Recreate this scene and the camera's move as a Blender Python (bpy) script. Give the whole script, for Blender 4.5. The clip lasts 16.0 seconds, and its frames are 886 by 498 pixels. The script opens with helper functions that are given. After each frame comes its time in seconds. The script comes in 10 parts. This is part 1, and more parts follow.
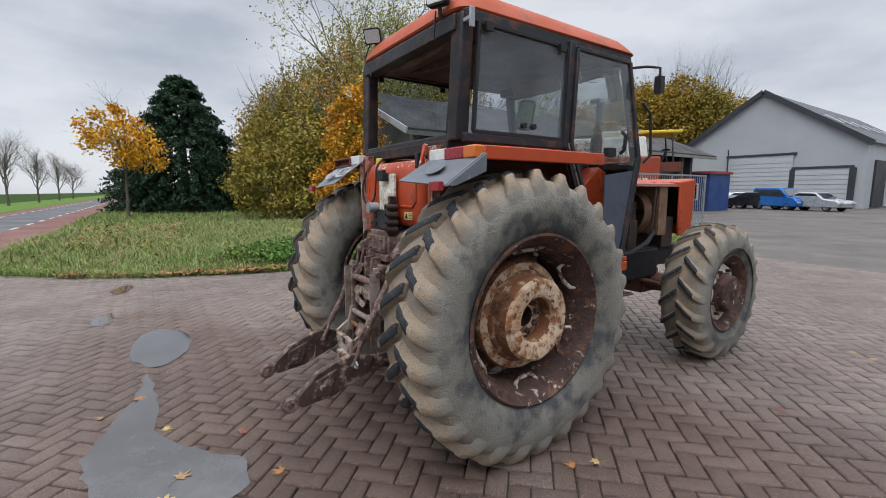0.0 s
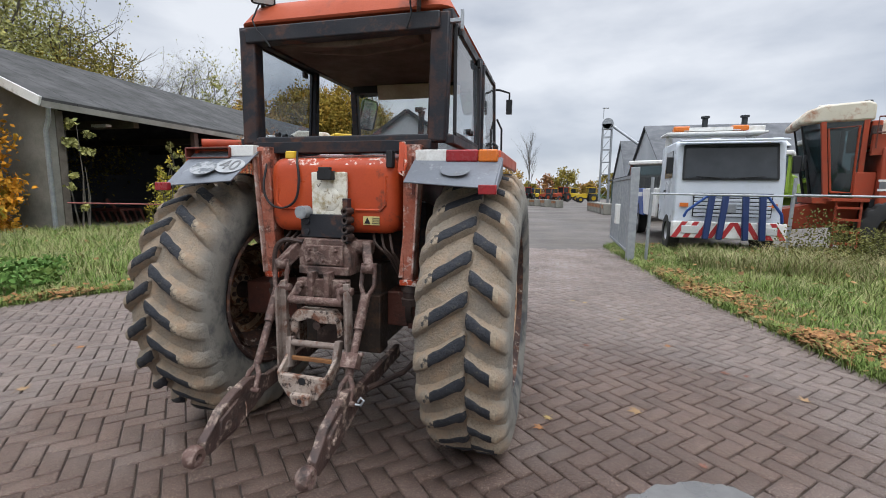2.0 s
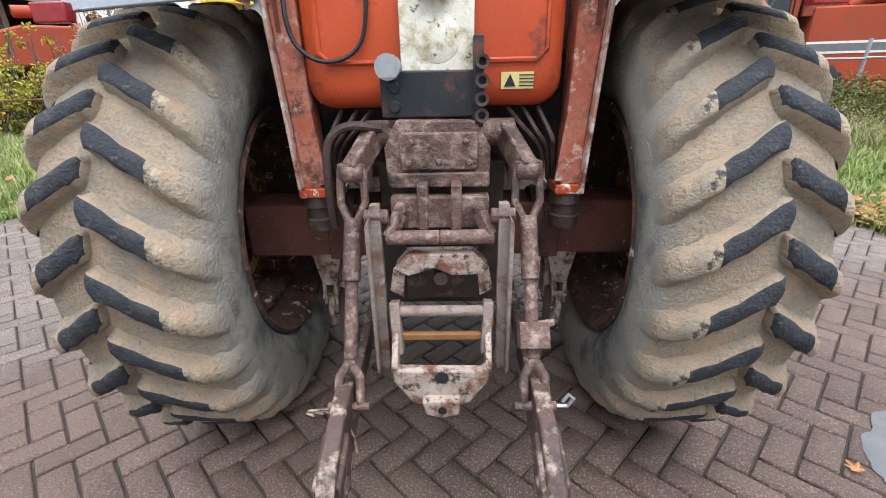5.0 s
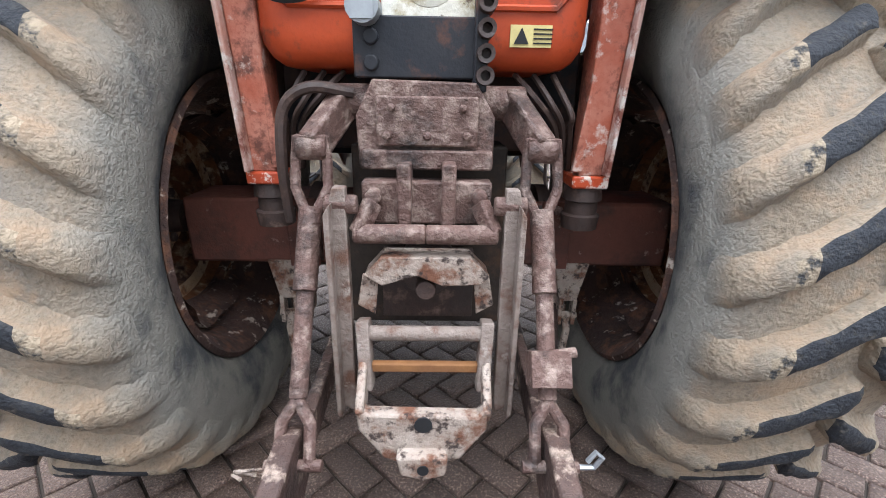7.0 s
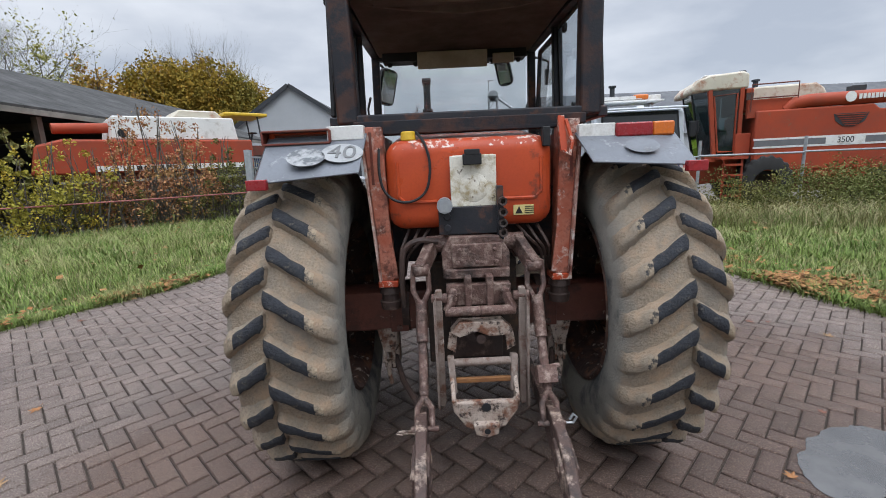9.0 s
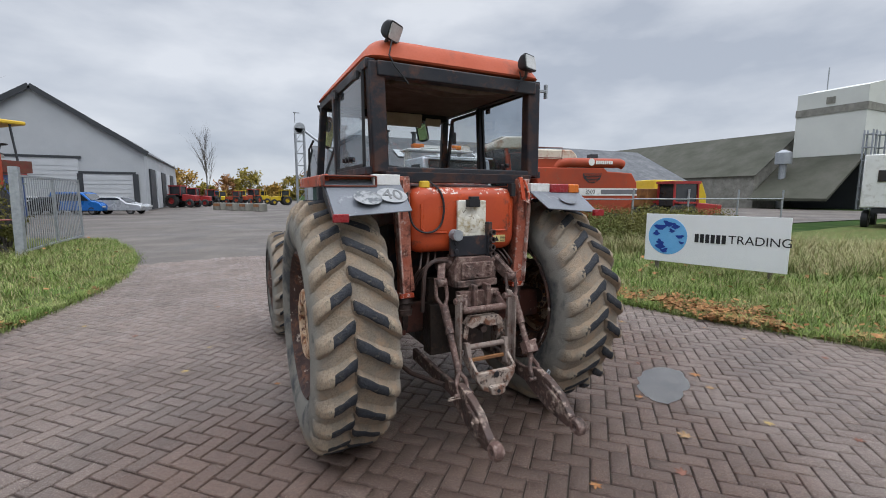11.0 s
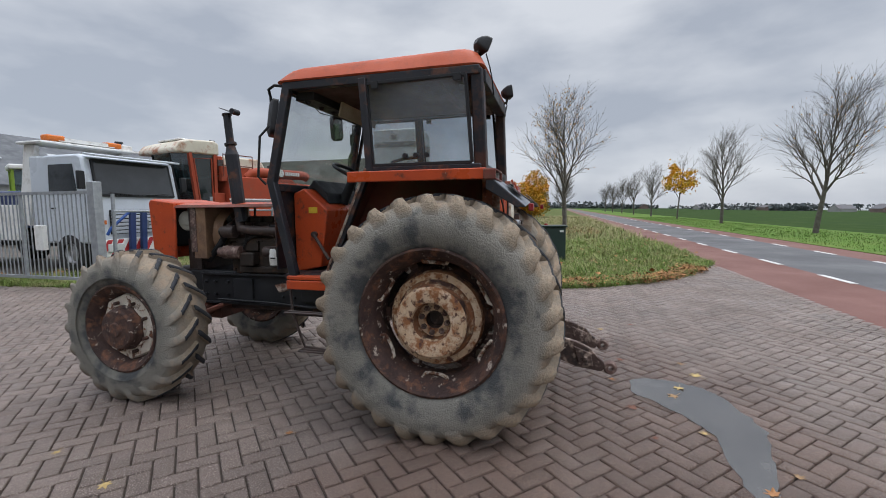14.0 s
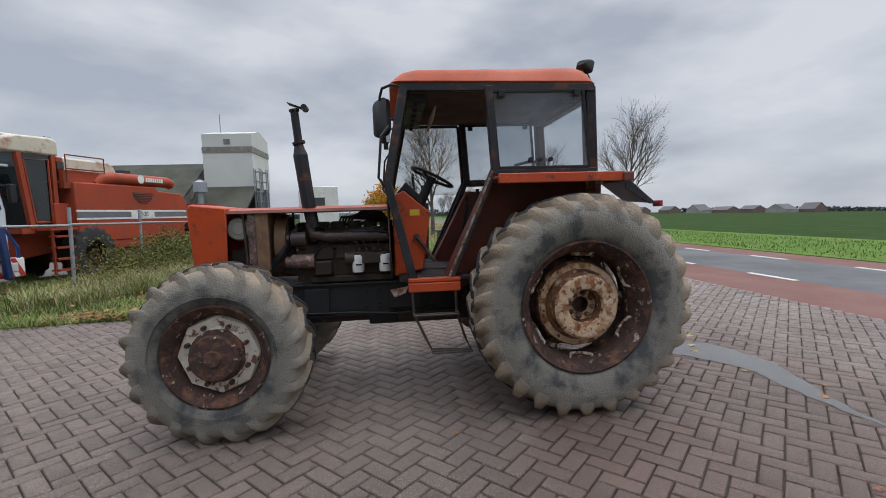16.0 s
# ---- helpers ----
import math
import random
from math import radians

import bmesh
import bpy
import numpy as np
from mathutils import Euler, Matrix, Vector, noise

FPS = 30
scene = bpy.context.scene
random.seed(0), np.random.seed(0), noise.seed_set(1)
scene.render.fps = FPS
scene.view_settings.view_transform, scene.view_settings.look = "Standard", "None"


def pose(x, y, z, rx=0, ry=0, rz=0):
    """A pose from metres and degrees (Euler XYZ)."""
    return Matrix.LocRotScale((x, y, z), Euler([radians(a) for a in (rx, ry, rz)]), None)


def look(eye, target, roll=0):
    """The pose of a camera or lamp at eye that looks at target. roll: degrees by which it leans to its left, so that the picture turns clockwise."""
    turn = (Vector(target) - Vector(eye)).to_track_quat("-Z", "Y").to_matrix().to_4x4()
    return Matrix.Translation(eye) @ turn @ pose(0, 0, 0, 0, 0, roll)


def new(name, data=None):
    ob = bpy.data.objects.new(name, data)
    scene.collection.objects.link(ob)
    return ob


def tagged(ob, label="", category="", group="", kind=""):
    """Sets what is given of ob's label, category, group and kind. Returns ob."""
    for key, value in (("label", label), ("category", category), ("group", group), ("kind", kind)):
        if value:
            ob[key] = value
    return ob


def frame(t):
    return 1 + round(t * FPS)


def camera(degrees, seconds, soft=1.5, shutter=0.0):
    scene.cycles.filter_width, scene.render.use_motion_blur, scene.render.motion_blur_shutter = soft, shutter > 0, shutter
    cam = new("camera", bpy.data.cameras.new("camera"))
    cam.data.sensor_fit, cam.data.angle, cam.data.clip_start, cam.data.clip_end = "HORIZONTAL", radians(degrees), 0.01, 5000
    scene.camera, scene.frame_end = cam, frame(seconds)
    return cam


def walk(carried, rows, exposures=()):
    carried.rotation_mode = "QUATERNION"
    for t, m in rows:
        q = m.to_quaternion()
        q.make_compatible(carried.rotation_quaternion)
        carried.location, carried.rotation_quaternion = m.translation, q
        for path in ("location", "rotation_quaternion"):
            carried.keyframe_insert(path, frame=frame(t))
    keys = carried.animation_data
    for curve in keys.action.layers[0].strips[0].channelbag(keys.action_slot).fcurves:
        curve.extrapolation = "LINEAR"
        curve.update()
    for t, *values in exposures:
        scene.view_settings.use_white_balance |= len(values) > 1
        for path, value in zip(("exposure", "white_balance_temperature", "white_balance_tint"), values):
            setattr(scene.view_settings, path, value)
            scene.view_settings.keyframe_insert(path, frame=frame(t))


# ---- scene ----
cam = camera(90.9, 16.0, 0.95)
METRES, EYE, TILT, LEAN, TURN = 12.0, 1.505, -7.5, 0.0, 56.0
ROWS = [
    (0.0, 0.0, 0.0, 0.0, 0.0, 0.0, -0.0),
    (0.5, -0.034, 0.0038, 0.0036, -13.19, -0.52, 0.12),
    (1.0, -0.0669, 0.0205, 0.0056, -24.82, -1.39, 3.35),
    (1.5, -0.1004, 0.0342, 0.0074, -33.55, -1.87, 4.48),
    (2.0, -0.1286, 0.0555, 0.0086, -41.54, -1.94, 4.33),
    (2.5, -0.1497, 0.0799, 0.0123, -47.15, -2.78, 4.81),
    (3.0, -0.1673, 0.0981, 0.0173, -51.05, -3.83, 6.19),
    (3.5, -0.1649, 0.1205, 0.0175, -50.52, -9.85, 8.74),
    (4.0, -0.151, 0.1408, 0.0162, -50.15, -14.48, 9.01),
    (4.5, -0.1408, 0.1624, 0.0156, -53.53, -16.95, 8.14),
    (5.0, -0.1259, 0.178, 0.0124, -54.95, -17.56, 7.28),
    (7.5, -0.1066, 0.1942, 0.0006, -56.48, -14.83, 5.18),
    (8.0, -0.1195, 0.1896, 0.0108, -56.26, -16.49, 6.93),
    (8.5, -0.1502, 0.1795, 0.0216, -55.49, -16.08, 6.16),
    (9.0, -0.1815, 0.158, 0.0269, -56.21, -6.68, 8.83),
    (9.5, -0.212, 0.1529, 0.0318, -58.43, -5.62, 10.05),
    (10.0, -0.2414, 0.1619, 0.0349, -65.97, -6.07, 9.12),
    (12.5, -0.2805, 0.3535, 0.0529, -103.69, -6.22, 8.31),
    (13.0, -0.2603, 0.3974, 0.0554, -112.02, -7.14, 8.54),
    (13.5, -0.2452, 0.4393, 0.0597, -123.18, -8.96, 7.2),
    (14.0, -0.2262, 0.4756, 0.0647, -131.63, -10.37, 6.14),
    (14.5, -0.1972, 0.5112, 0.0714, -134.62, -11.07, 9.21),
    (15.0, -0.1689, 0.5462, 0.0771, -138.03, -11.19, 8.23),
    (15.5, -0.1308, 0.5733, 0.0772, -144.63, -11.15, 6.95),
    (16.0, -0.0961, 0.5987, 0.0788, -152.94, -11.34, 5.24),
]
walk(cam, [(t, pose(2.65, -1.74, EYE, TILT, LEAN, TURN) @ pose(METRES * x, METRES * y, METRES * z, 90 + pitch, roll, yaw)) for t, x, y, z, yaw, pitch, roll in ROWS],
     exposures=[(0.0, 0.1, 6500, 10), (1.5, 0.22, 6500, 10), (2.5, 0.32, 6500, 10), (3.0, 0.4, 6500, 10), (3.5, 0.6, 6500, 10), (4.0, 0.82, 6450, 10), (5.0, 0.97, 6400, 9), (7.5, 1.32, 6050, 9), (8.0, 1.52, 5850, 8), (8.5, 1.1, 5700, 5), (9.0, 0.2, 6350, 10), (10.0, 0.12, 6450, 10), (12.5, 0.0, 6450, 10), (13.0, -0.05, 6450, 10), (14.5, 0.0, 6450, 10), (16.0, -0.07, 6450, 10)])

# ---- light: an overcast autumn day ----
world = bpy.data.worlds.new("overcast_sky")
scene.world = world
world.use_nodes = True
_n, _l = world.node_tree.nodes, world.node_tree.links
_n.clear()
_out = _n.new("ShaderNodeOutputWorld")
_bg = _n.new("ShaderNodeBackground")
_sky = _n.new("ShaderNodeTexSky")
_sky.sky_type, _sky.sun_disc = "NISHITA", False
_sky.sun_elevation, _sky.sun_rotation = radians(32), radians(200)
_tc = _n.new("ShaderNodeTexCoord")
_map = _n.new("ShaderNodeMapping")
_map.inputs["Scale"].default_value = (1.0, 1.0, 2.8)
_cl = _n.new("ShaderNodeTexNoise")
_cl.inputs["Scale"].default_value, _cl.inputs["Detail"].default_value, _cl.inputs["Roughness"].default_value = 2.5, 6, 0.5
_ramp = _n.new("ShaderNodeValToRGB")
_ramp.color_ramp.elements[0].position, _ramp.color_ramp.elements[0].color = 0.36, (4.3, 4.72, 5.5, 1)
_ramp.color_ramp.elements[1].position, _ramp.color_ramp.elements[1].color = 0.63, (7.1, 7.4, 7.95, 1)
_mix = _n.new("ShaderNodeMix")
_mix.data_type = "RGBA"
_mix.inputs["Factor"].default_value = 0.93
_l.new(_tc.outputs["Generated"], _map.inputs["Vector"])
_l.new(_map.outputs["Vector"], _cl.inputs["Vector"])
_l.new(_cl.outputs["Fac"], _ramp.inputs["Fac"])
_l.new(_sky.outputs["Color"], _mix.inputs[6])
_l.new(_ramp.outputs["Color"], _mix.inputs[7])
# an overcast sky is brighter overhead than towards the horizon
_sep, _up, _grad = _n.new("ShaderNodeSeparateXYZ"), _n.new("ShaderNodeMapRange"), _n.new("ShaderNodeMix")
_up.interpolation_type = "SMOOTHSTEP"
_up.inputs["From Min"].default_value, _up.inputs["From Max"].default_value = 0.38, 0.95
_up.inputs["To Min"].default_value, _up.inputs["To Max"].default_value = 1.0, 4.2
_grad.data_type, _grad.blend_type = "RGBA", "MULTIPLY"
_grad.inputs["Factor"].default_value = 1.0
_l.new(_tc.outputs["Generated"], _sep.inputs[0])
_l.new(_sep.outputs["Z"], _up.inputs["Value"])
_l.new(_mix.outputs[2], _grad.inputs[6])
_l.new(_up.outputs["Result"], _grad.inputs[7])
_l.new(_grad.outputs[2], _bg.inputs["Color"])
_bg.inputs["Strength"].default_value = 0.1
_l.new(_bg.outputs[0], _out.inputs[0])

sun = new("sun", bpy.data.lights.new("sun", "SUN"))
sun.data.energy, sun.data.angle, sun.data.color = 1.3, radians(50), (1.0, 0.96, 0.9)
sun.matrix_world = look((0, 0, 60), (-14, 22, 0))

# ---- building helpers ----
rng = np.random.default_rng(7)


def bm_box(bm, c, s, rot=None):
    """A box of size s round c; rot: degrees about x, y, z."""
    m = Matrix.Translation(c)
    if rot:
        m = m @ pose(0, 0, 0, *rot)
    return bmesh.ops.create_cube(bm, size=1, matrix=m @ Matrix.Diagonal((*s, 1)))["verts"]


def bm_ring(bm, centre, u, v, r, seg):
    return [bm.verts.new(centre + (u * math.cos(2 * math.pi * i / seg) + v * math.sin(2 * math.pi * i / seg)) * r) for i in range(seg)]


def bm_cyl(bm, p0, p1, r0, r1=None, seg=16, caps=True):
    """A rod or cone from p0 to p1."""
    p0, p1 = Vector(p0), Vector(p1)
    r1 = r0 if r1 is None else r1
    d = (p1 - p0).normalized()
    u = d.orthogonal().normalized()
    v = d.cross(u)
    a, b = bm_ring(bm, p0, u, v, r0, seg), bm_ring(bm, p1, u, v, r1, seg)
    for i in range(seg):
        bm.faces.new((a[i], a[(i + 1) % seg], b[(i + 1) % seg], b[i]))
    if caps:
        bm.faces.new(a[::-1])
        bm.faces.new(b)


def bm_tube(bm, pts, r, seg=8, ends=True):
    """A bent rod through pts; r is one radius or one for each point."""
    pts = [Vector(p) for p in pts]
    rs = r if isinstance(r, (list, tuple)) else [r] * len(pts)
    rings, u = [], None
    for i, p in enumerate(pts):
        d = (pts[min(i + 1, len(pts) - 1)] - pts[max(i - 1, 0)]).normalized()
        u = d.orthogonal().normalized() if u is None else (u - d * u.dot(d)).normalized()
        rings.append(bm_ring(bm, p, u, d.cross(u), rs[i], seg))
    for a, b in zip(rings, rings[1:]):
        for i in range(seg):
            bm.faces.new((a[i], a[(i + 1) % seg], b[(i + 1) % seg], b[i]))
    if ends:
        bm.faces.new(rings[0][::-1])
        bm.faces.new(rings[-1])


def smooth_line(pts, k=6):
    """More points on a smooth curve through the given ones."""
    p = [Vector(q) for q in pts]
    p = [p[0] * 2 - p[1]] + p + [p[-1] * 2 - p[-2]]
    out = []
    for a, b, c, d in zip(p, p[1:], p[2:], p[3:]):
        for i in range(k):
            t = i / k
            out.append(0.5 * (2 * b + (c - a) * t + (2 * a - 5 * b + 4 * c - d) * t * t + (3 * b - a - 3 * c + d) * t ** 3))
    return out + [p[-2]]


def bm_lathe(bm, prof, seg=48, centre=(0, 0, 0), axis="x", slots=None, closed=False):
    """Turns a profile of (offset along the axis, radius) round the axis."""
    c = Vector(centre)
    rows = []
    for a, r in prof:
        row = []
        for i in range(seg):
            q = 2 * math.pi * i / seg
            p = {"x": (a, r * math.cos(q), r * math.sin(q)), "y": (r * math.cos(q), a, r * math.sin(q)), "z": (r * math.cos(q), r * math.sin(q), a)}[axis]
            row.append(bm.verts.new(c + Vector(p)))
        rows.append(row)
    if closed:
        rows.append(rows[0])
    for k, (a, b) in enumerate(zip(rows, rows[1:])):
        for i in range(seg):
            f = bm.faces.new((a[i], a[(i + 1) % seg], b[(i + 1) % seg], b[i]))
            f.material_index = slots[k] if slots else 0


def bm_prism(bm, poly, axis, a, b):
    """A slab: the outline poly, given in the two other axes in order, from a to b along the axis."""
    def at(p, q):
        return {"x": (q, p[0], p[1]), "y": (p[0], q, p[1]), "z": (p[0], p[1], q)}[axis]
    lo, hi = [bm.verts.new(at(p, a)) for p in poly], [bm.verts.new(at(p, b)) for p in poly]
    n = len(poly)
    for i in range(n):
        bm.faces.new((lo[i], lo[(i + 1) % n], hi[(i + 1) % n], hi[i]))
    bm.faces.new(lo[::-1])
    bm.faces.new(hi)


def bm_plate(bm, pts, thick):
    """A sheet through the corners pts with a thickness."""
    pts = [Vector(p) for p in pts]
    n = (pts[1] - pts[0]).cross(pts[2] - pts[0]).normalized() * thick
    lo, hi = [bm.verts.new(p) for p in pts], [bm.verts.new(p + n) for p in pts]
    k = len(pts)
    for i in range(k):
        bm.faces.new((lo[i], lo[(i + 1) % k], hi[(i + 1) % k], hi[i]))
    bm.faces.new(lo[::-1])
    bm.faces.new(hi)


def bm_bar(bm, p0, p1, w, h, up=(0, 0, 1)):
    """A rectangular bar from p0 to p1: w across, h along up."""
    p0, p1, up = Vector(p0), Vector(p1), Vector(up)
    d = (p1 - p0)
    y = d.normalized()
    x = y.cross(up).normalized()
    z = x.cross(y)
    m = Matrix((x, y, z)).transposed().to_4x4()
    bmesh.ops.create_cube(bm, size=1, matrix=Matrix.Translation((p0 + p1) / 2) @ m @ Matrix.Diagonal((w, d.length, h, 1)))


def link_mesh(name, bm, mats, smooth=35, bevel=0.0, fix=True):
    if fix:
        bmesh.ops.recalc_face_normals(bm, faces=bm.faces[:])
    me = bpy.data.meshes.new(name)
    bm.to_mesh(me)
    bm.free()
    for m in mats if isinstance(mats, (list, tuple)) else [mats]:
        me.materials.append(m)
    if smooth:
        me.shade_smooth()
        me.set_sharp_from_angle(angle=radians(smooth))
    ob = new(name, me)
    if bevel:
        b = ob.modifiers.new("edge", "BEVEL")
        b.width, b.segments, b.limit_method, b.angle_limit = bevel, 2, "ANGLE", radians(40)
    return ob


def part(name, bm, mats, parent, label="", smooth=35, bevel=0.0):
    ob = link_mesh(name, bm, mats, smooth, bevel)
    ob.parent = parent
    return tagged(ob, label)


def thing(name, label, category, group="", at=(0, 0, 0), rz=0, kind=""):
    ob = new(name)
    ob.empty_display_size = 0.2
    ob.matrix_world = pose(*at, 0, 0, rz)
    return tagged(ob, label, category, group, kind)


def solid(name, bm, mats, label, category="", group="", kind="", smooth=35, bevel=0.0):
    return tagged(link_mesh(name, bm, mats, smooth, bevel), label, category, group, kind)


def raw_mesh(name, verts, faces, mats, slots=None, smooth=False):
    """A mesh from arrays: verts (n, 3), faces (m, k) all of k corners."""
    me = bpy.data.meshes.new(name)
    verts, faces = np.asarray(verts, np.float32), np.asarray(faces, np.int32)
    m, k = faces.shape
    me.vertices.add(len(verts))
    me.vertices.foreach_set("co", verts.ravel())
    me.loops.add(m * k)
    me.loops.foreach_set("vertex_index", faces.ravel())
    me.polygons.add(m)
    me.polygons.foreach_set("loop_start", np.arange(0, m * k, k, dtype=np.int32))
    if slots is not None:
        me.polygons.foreach_set("material_index", np.asarray(slots, np.int32))
    me.update(calc_edges=True)
    for q in mats if isinstance(mats, (list, tuple)) else [mats]:
        me.materials.append(q)
    if smooth:
        me.shade_smooth()
    return new(name, me)


# ---- materials ----
def mat(name, c1, c2, scale=6.0, rough=0.7, metal=0.0, bump=0.15, grain=80.0, spots=None, spots2=None, random_mix=0.0, island=0.0, rough_var=0.12, spec=0.4, detail=6, speck=(0.45, 0.95, 0.72), radial=None, damp=None):
    """A surface of two colours in patches, a fine grain, and up to two sorts of stain: (colour, scale, share from 0 to 1, softness)."""
    m = bpy.data.materials.new(name)
    m.use_nodes = True
    n, l = m.node_tree.nodes, m.node_tree.links
    b = n["Principled BSDF"]
    tc = n.new("ShaderNodeTexCoord")
    co = tc.outputs["Object"]
    if random_mix:
        co = n.new("ShaderNodeNewGeometry").outputs["Position"]

    def noise_tex(s, d=detail, r=0.6):
        t = n.new("ShaderNodeTexNoise")
        t.inputs["Scale"].default_value, t.inputs["Detail"].default_value, t.inputs["Roughness"].default_value = s, d, r
        l.new(co, t.inputs["Vector"])
        return t.outputs["Fac"]

    def blend(f, x, y):
        q = n.new("ShaderNodeMix")
        q.data_type = "RGBA"
        if isinstance(f, float):
            q.inputs["Factor"].default_value = f
        else:
            l.new(f, q.inputs["Factor"])
        for k, v in ((6, x), (7, y)):
            if isinstance(v, tuple):
                q.inputs[k].default_value = (*v[:3], 1)
            else:
                l.new(v, q.inputs[k])
        return q.outputs[2]

    def ramp(f, lo, hi):
        q = n.new("ShaderNodeMapRange")
        q.inputs["From Min"].default_value, q.inputs["From Max"].default_value = lo, hi
        l.new(f, q.inputs["Value"])
        return q.outputs["Result"]

    big = ramp(noise_tex(scale), 0.35, 0.65)
    fine = noise_tex(grain, 3, 0.7)
    col = blend(big, c1, c2)
    dark = tuple(v * speck[2] for v in c1[:3])
    col = blend(ramp(fine, speck[0], speck[1]), col, dark)
    for s in (spots, spots2):
        if s:
            c, sc, share, soft = s
            mid = 0.72 - 0.44 * share
            col = blend(ramp(noise_tex(sc, 8, 0.68), mid - soft, mid + soft), col, c)
    if radial:
        # dust that lies differently towards the bead of a tyre: (colour, inner radius, outer radius, unevenness) each
        sx, hy = n.new("ShaderNodeSeparateXYZ"), n.new("ShaderNodeVectorMath")
        cb = n.new("ShaderNodeCombineXYZ")
        l.new(co, sx.inputs[0])
        l.new(sx.outputs["Y"], cb.inputs["Y"])
        l.new(sx.outputs["Z"], cb.inputs["Z"])
        hy.operation = "LENGTH"
        l.new(cb.outputs[0], hy.inputs[0])
        for rc, r0, r1, un in radial:
            wob = n.new("ShaderNodeMath")
            wob.operation = "MULTIPLY_ADD"
            wob.inputs[1].default_value = un
            l.new(noise_tex(3.1 + 4 * un, 5, 0.58), wob.inputs[0])
            l.new(hy.outputs["Value"], wob.inputs[2])
            col = blend(ramp(wob.outputs[0], r1 + un / 2, r0 + un / 2), col, rc)
    wet = None
    if damp:
        # wet patches with ragged edges: (x, y, radius along x, radius along y) each
        for dx, dy, ax, ay in damp:
            mp = n.new("ShaderNodeMapping")
            mp.inputs["Location"].default_value = (-dx / ax, -dy / ay, 0)
            mp.inputs["Scale"].default_value = (1 / ax, 1 / ay, 0)
            ln, wb = n.new("ShaderNodeVectorMath"), n.new("ShaderNodeMath")
            ln.operation, wb.operation = "LENGTH", "MULTIPLY_ADD"
            wb.inputs[1].default_value = 1.6
            l.new(co, mp.inputs["Vector"])
            l.new(mp.outputs[0], ln.inputs[0])
            l.new(noise_tex(1.3, 6, 0.6), wb.inputs[0])
            l.new(ln.outputs["Value"], wb.inputs[2])
            f = ramp(wb.outputs[0], 2.0, 1.55)
            if wet:
                mx = n.new("ShaderNodeMath")
                mx.operation = "MAXIMUM"
                l.new(wet, mx.inputs[0])
                l.new(f, mx.inputs[1])
                f = mx.outputs[0]
            wet = f
        q = n.new("ShaderNodeMix")
        q.data_type, q.blend_type = "RGBA", "MULTIPLY"
        l.new(wet, q.inputs["Factor"])
        l.new(col, q.inputs[6])
        q.inputs[7].default_value = (0.74, 0.64, 0.59, 1)
        col = q.outputs[2]
    if random_mix or island:
        h = n.new("ShaderNodeHueSaturation")
        if random_mix:
            o = n.new("ShaderNodeObjectInfo")
            rv = o.outputs["Random"]
            k = random_mix
        else:
            g = n.new("ShaderNodeNewGeometry")
            rv = g.outputs["Random Per Island"]
            k = island
        mr = n.new("ShaderNodeMapRange")
        mr.inputs["To Min"].default_value, mr.inputs["To Max"].default_value = 1 - k, 1 + k
        l.new(rv, mr.inputs["Value"])
        l.new(mr.outputs["Result"], h.inputs["Value"])
        l.new(col, h.inputs["Color"])
        col = h.outputs["Color"]
    l.new(col, b.inputs["Base Color"])
    rr = n.new("ShaderNodeMapRange")
    rr.inputs["To Min"].default_value, rr.inputs["To Max"].default_value = max(0.03, rough - rough_var), min(1, rough + rough_var)
    l.new(big, rr.inputs["Value"])
    if wet:
        wr = n.new("ShaderNodeMix")
        l.new(wet, wr.inputs["Factor"])
        l.new(rr.outputs["Result"], wr.inputs[2])
        wr.inputs[3].default_value = 0.33
        l.new(wr.outputs[0], b.inputs["Roughness"])
    else:
        l.new(rr.outputs["Result"], b.inputs["Roughness"])
    b.inputs["Metallic"].default_value = metal
    b.inputs["Specular IOR Level"].default_value = spec
    if bump:
        bp = n.new("ShaderNodeBump")
        bp.inputs["Strength"].default_value, bp.inputs["Distance"].default_value = bump, 0.01
        ad = n.new("ShaderNodeMath")
        ad.operation = "ADD"
        l.new(fine, ad.inputs[0])
        l.new(noise_tex(grain * 0.25, 4), ad.inputs[1])
        l.new(ad.outputs[0], bp.inputs["Height"])
        l.new(bp.outputs[0], b.inputs["Normal"])
    return m


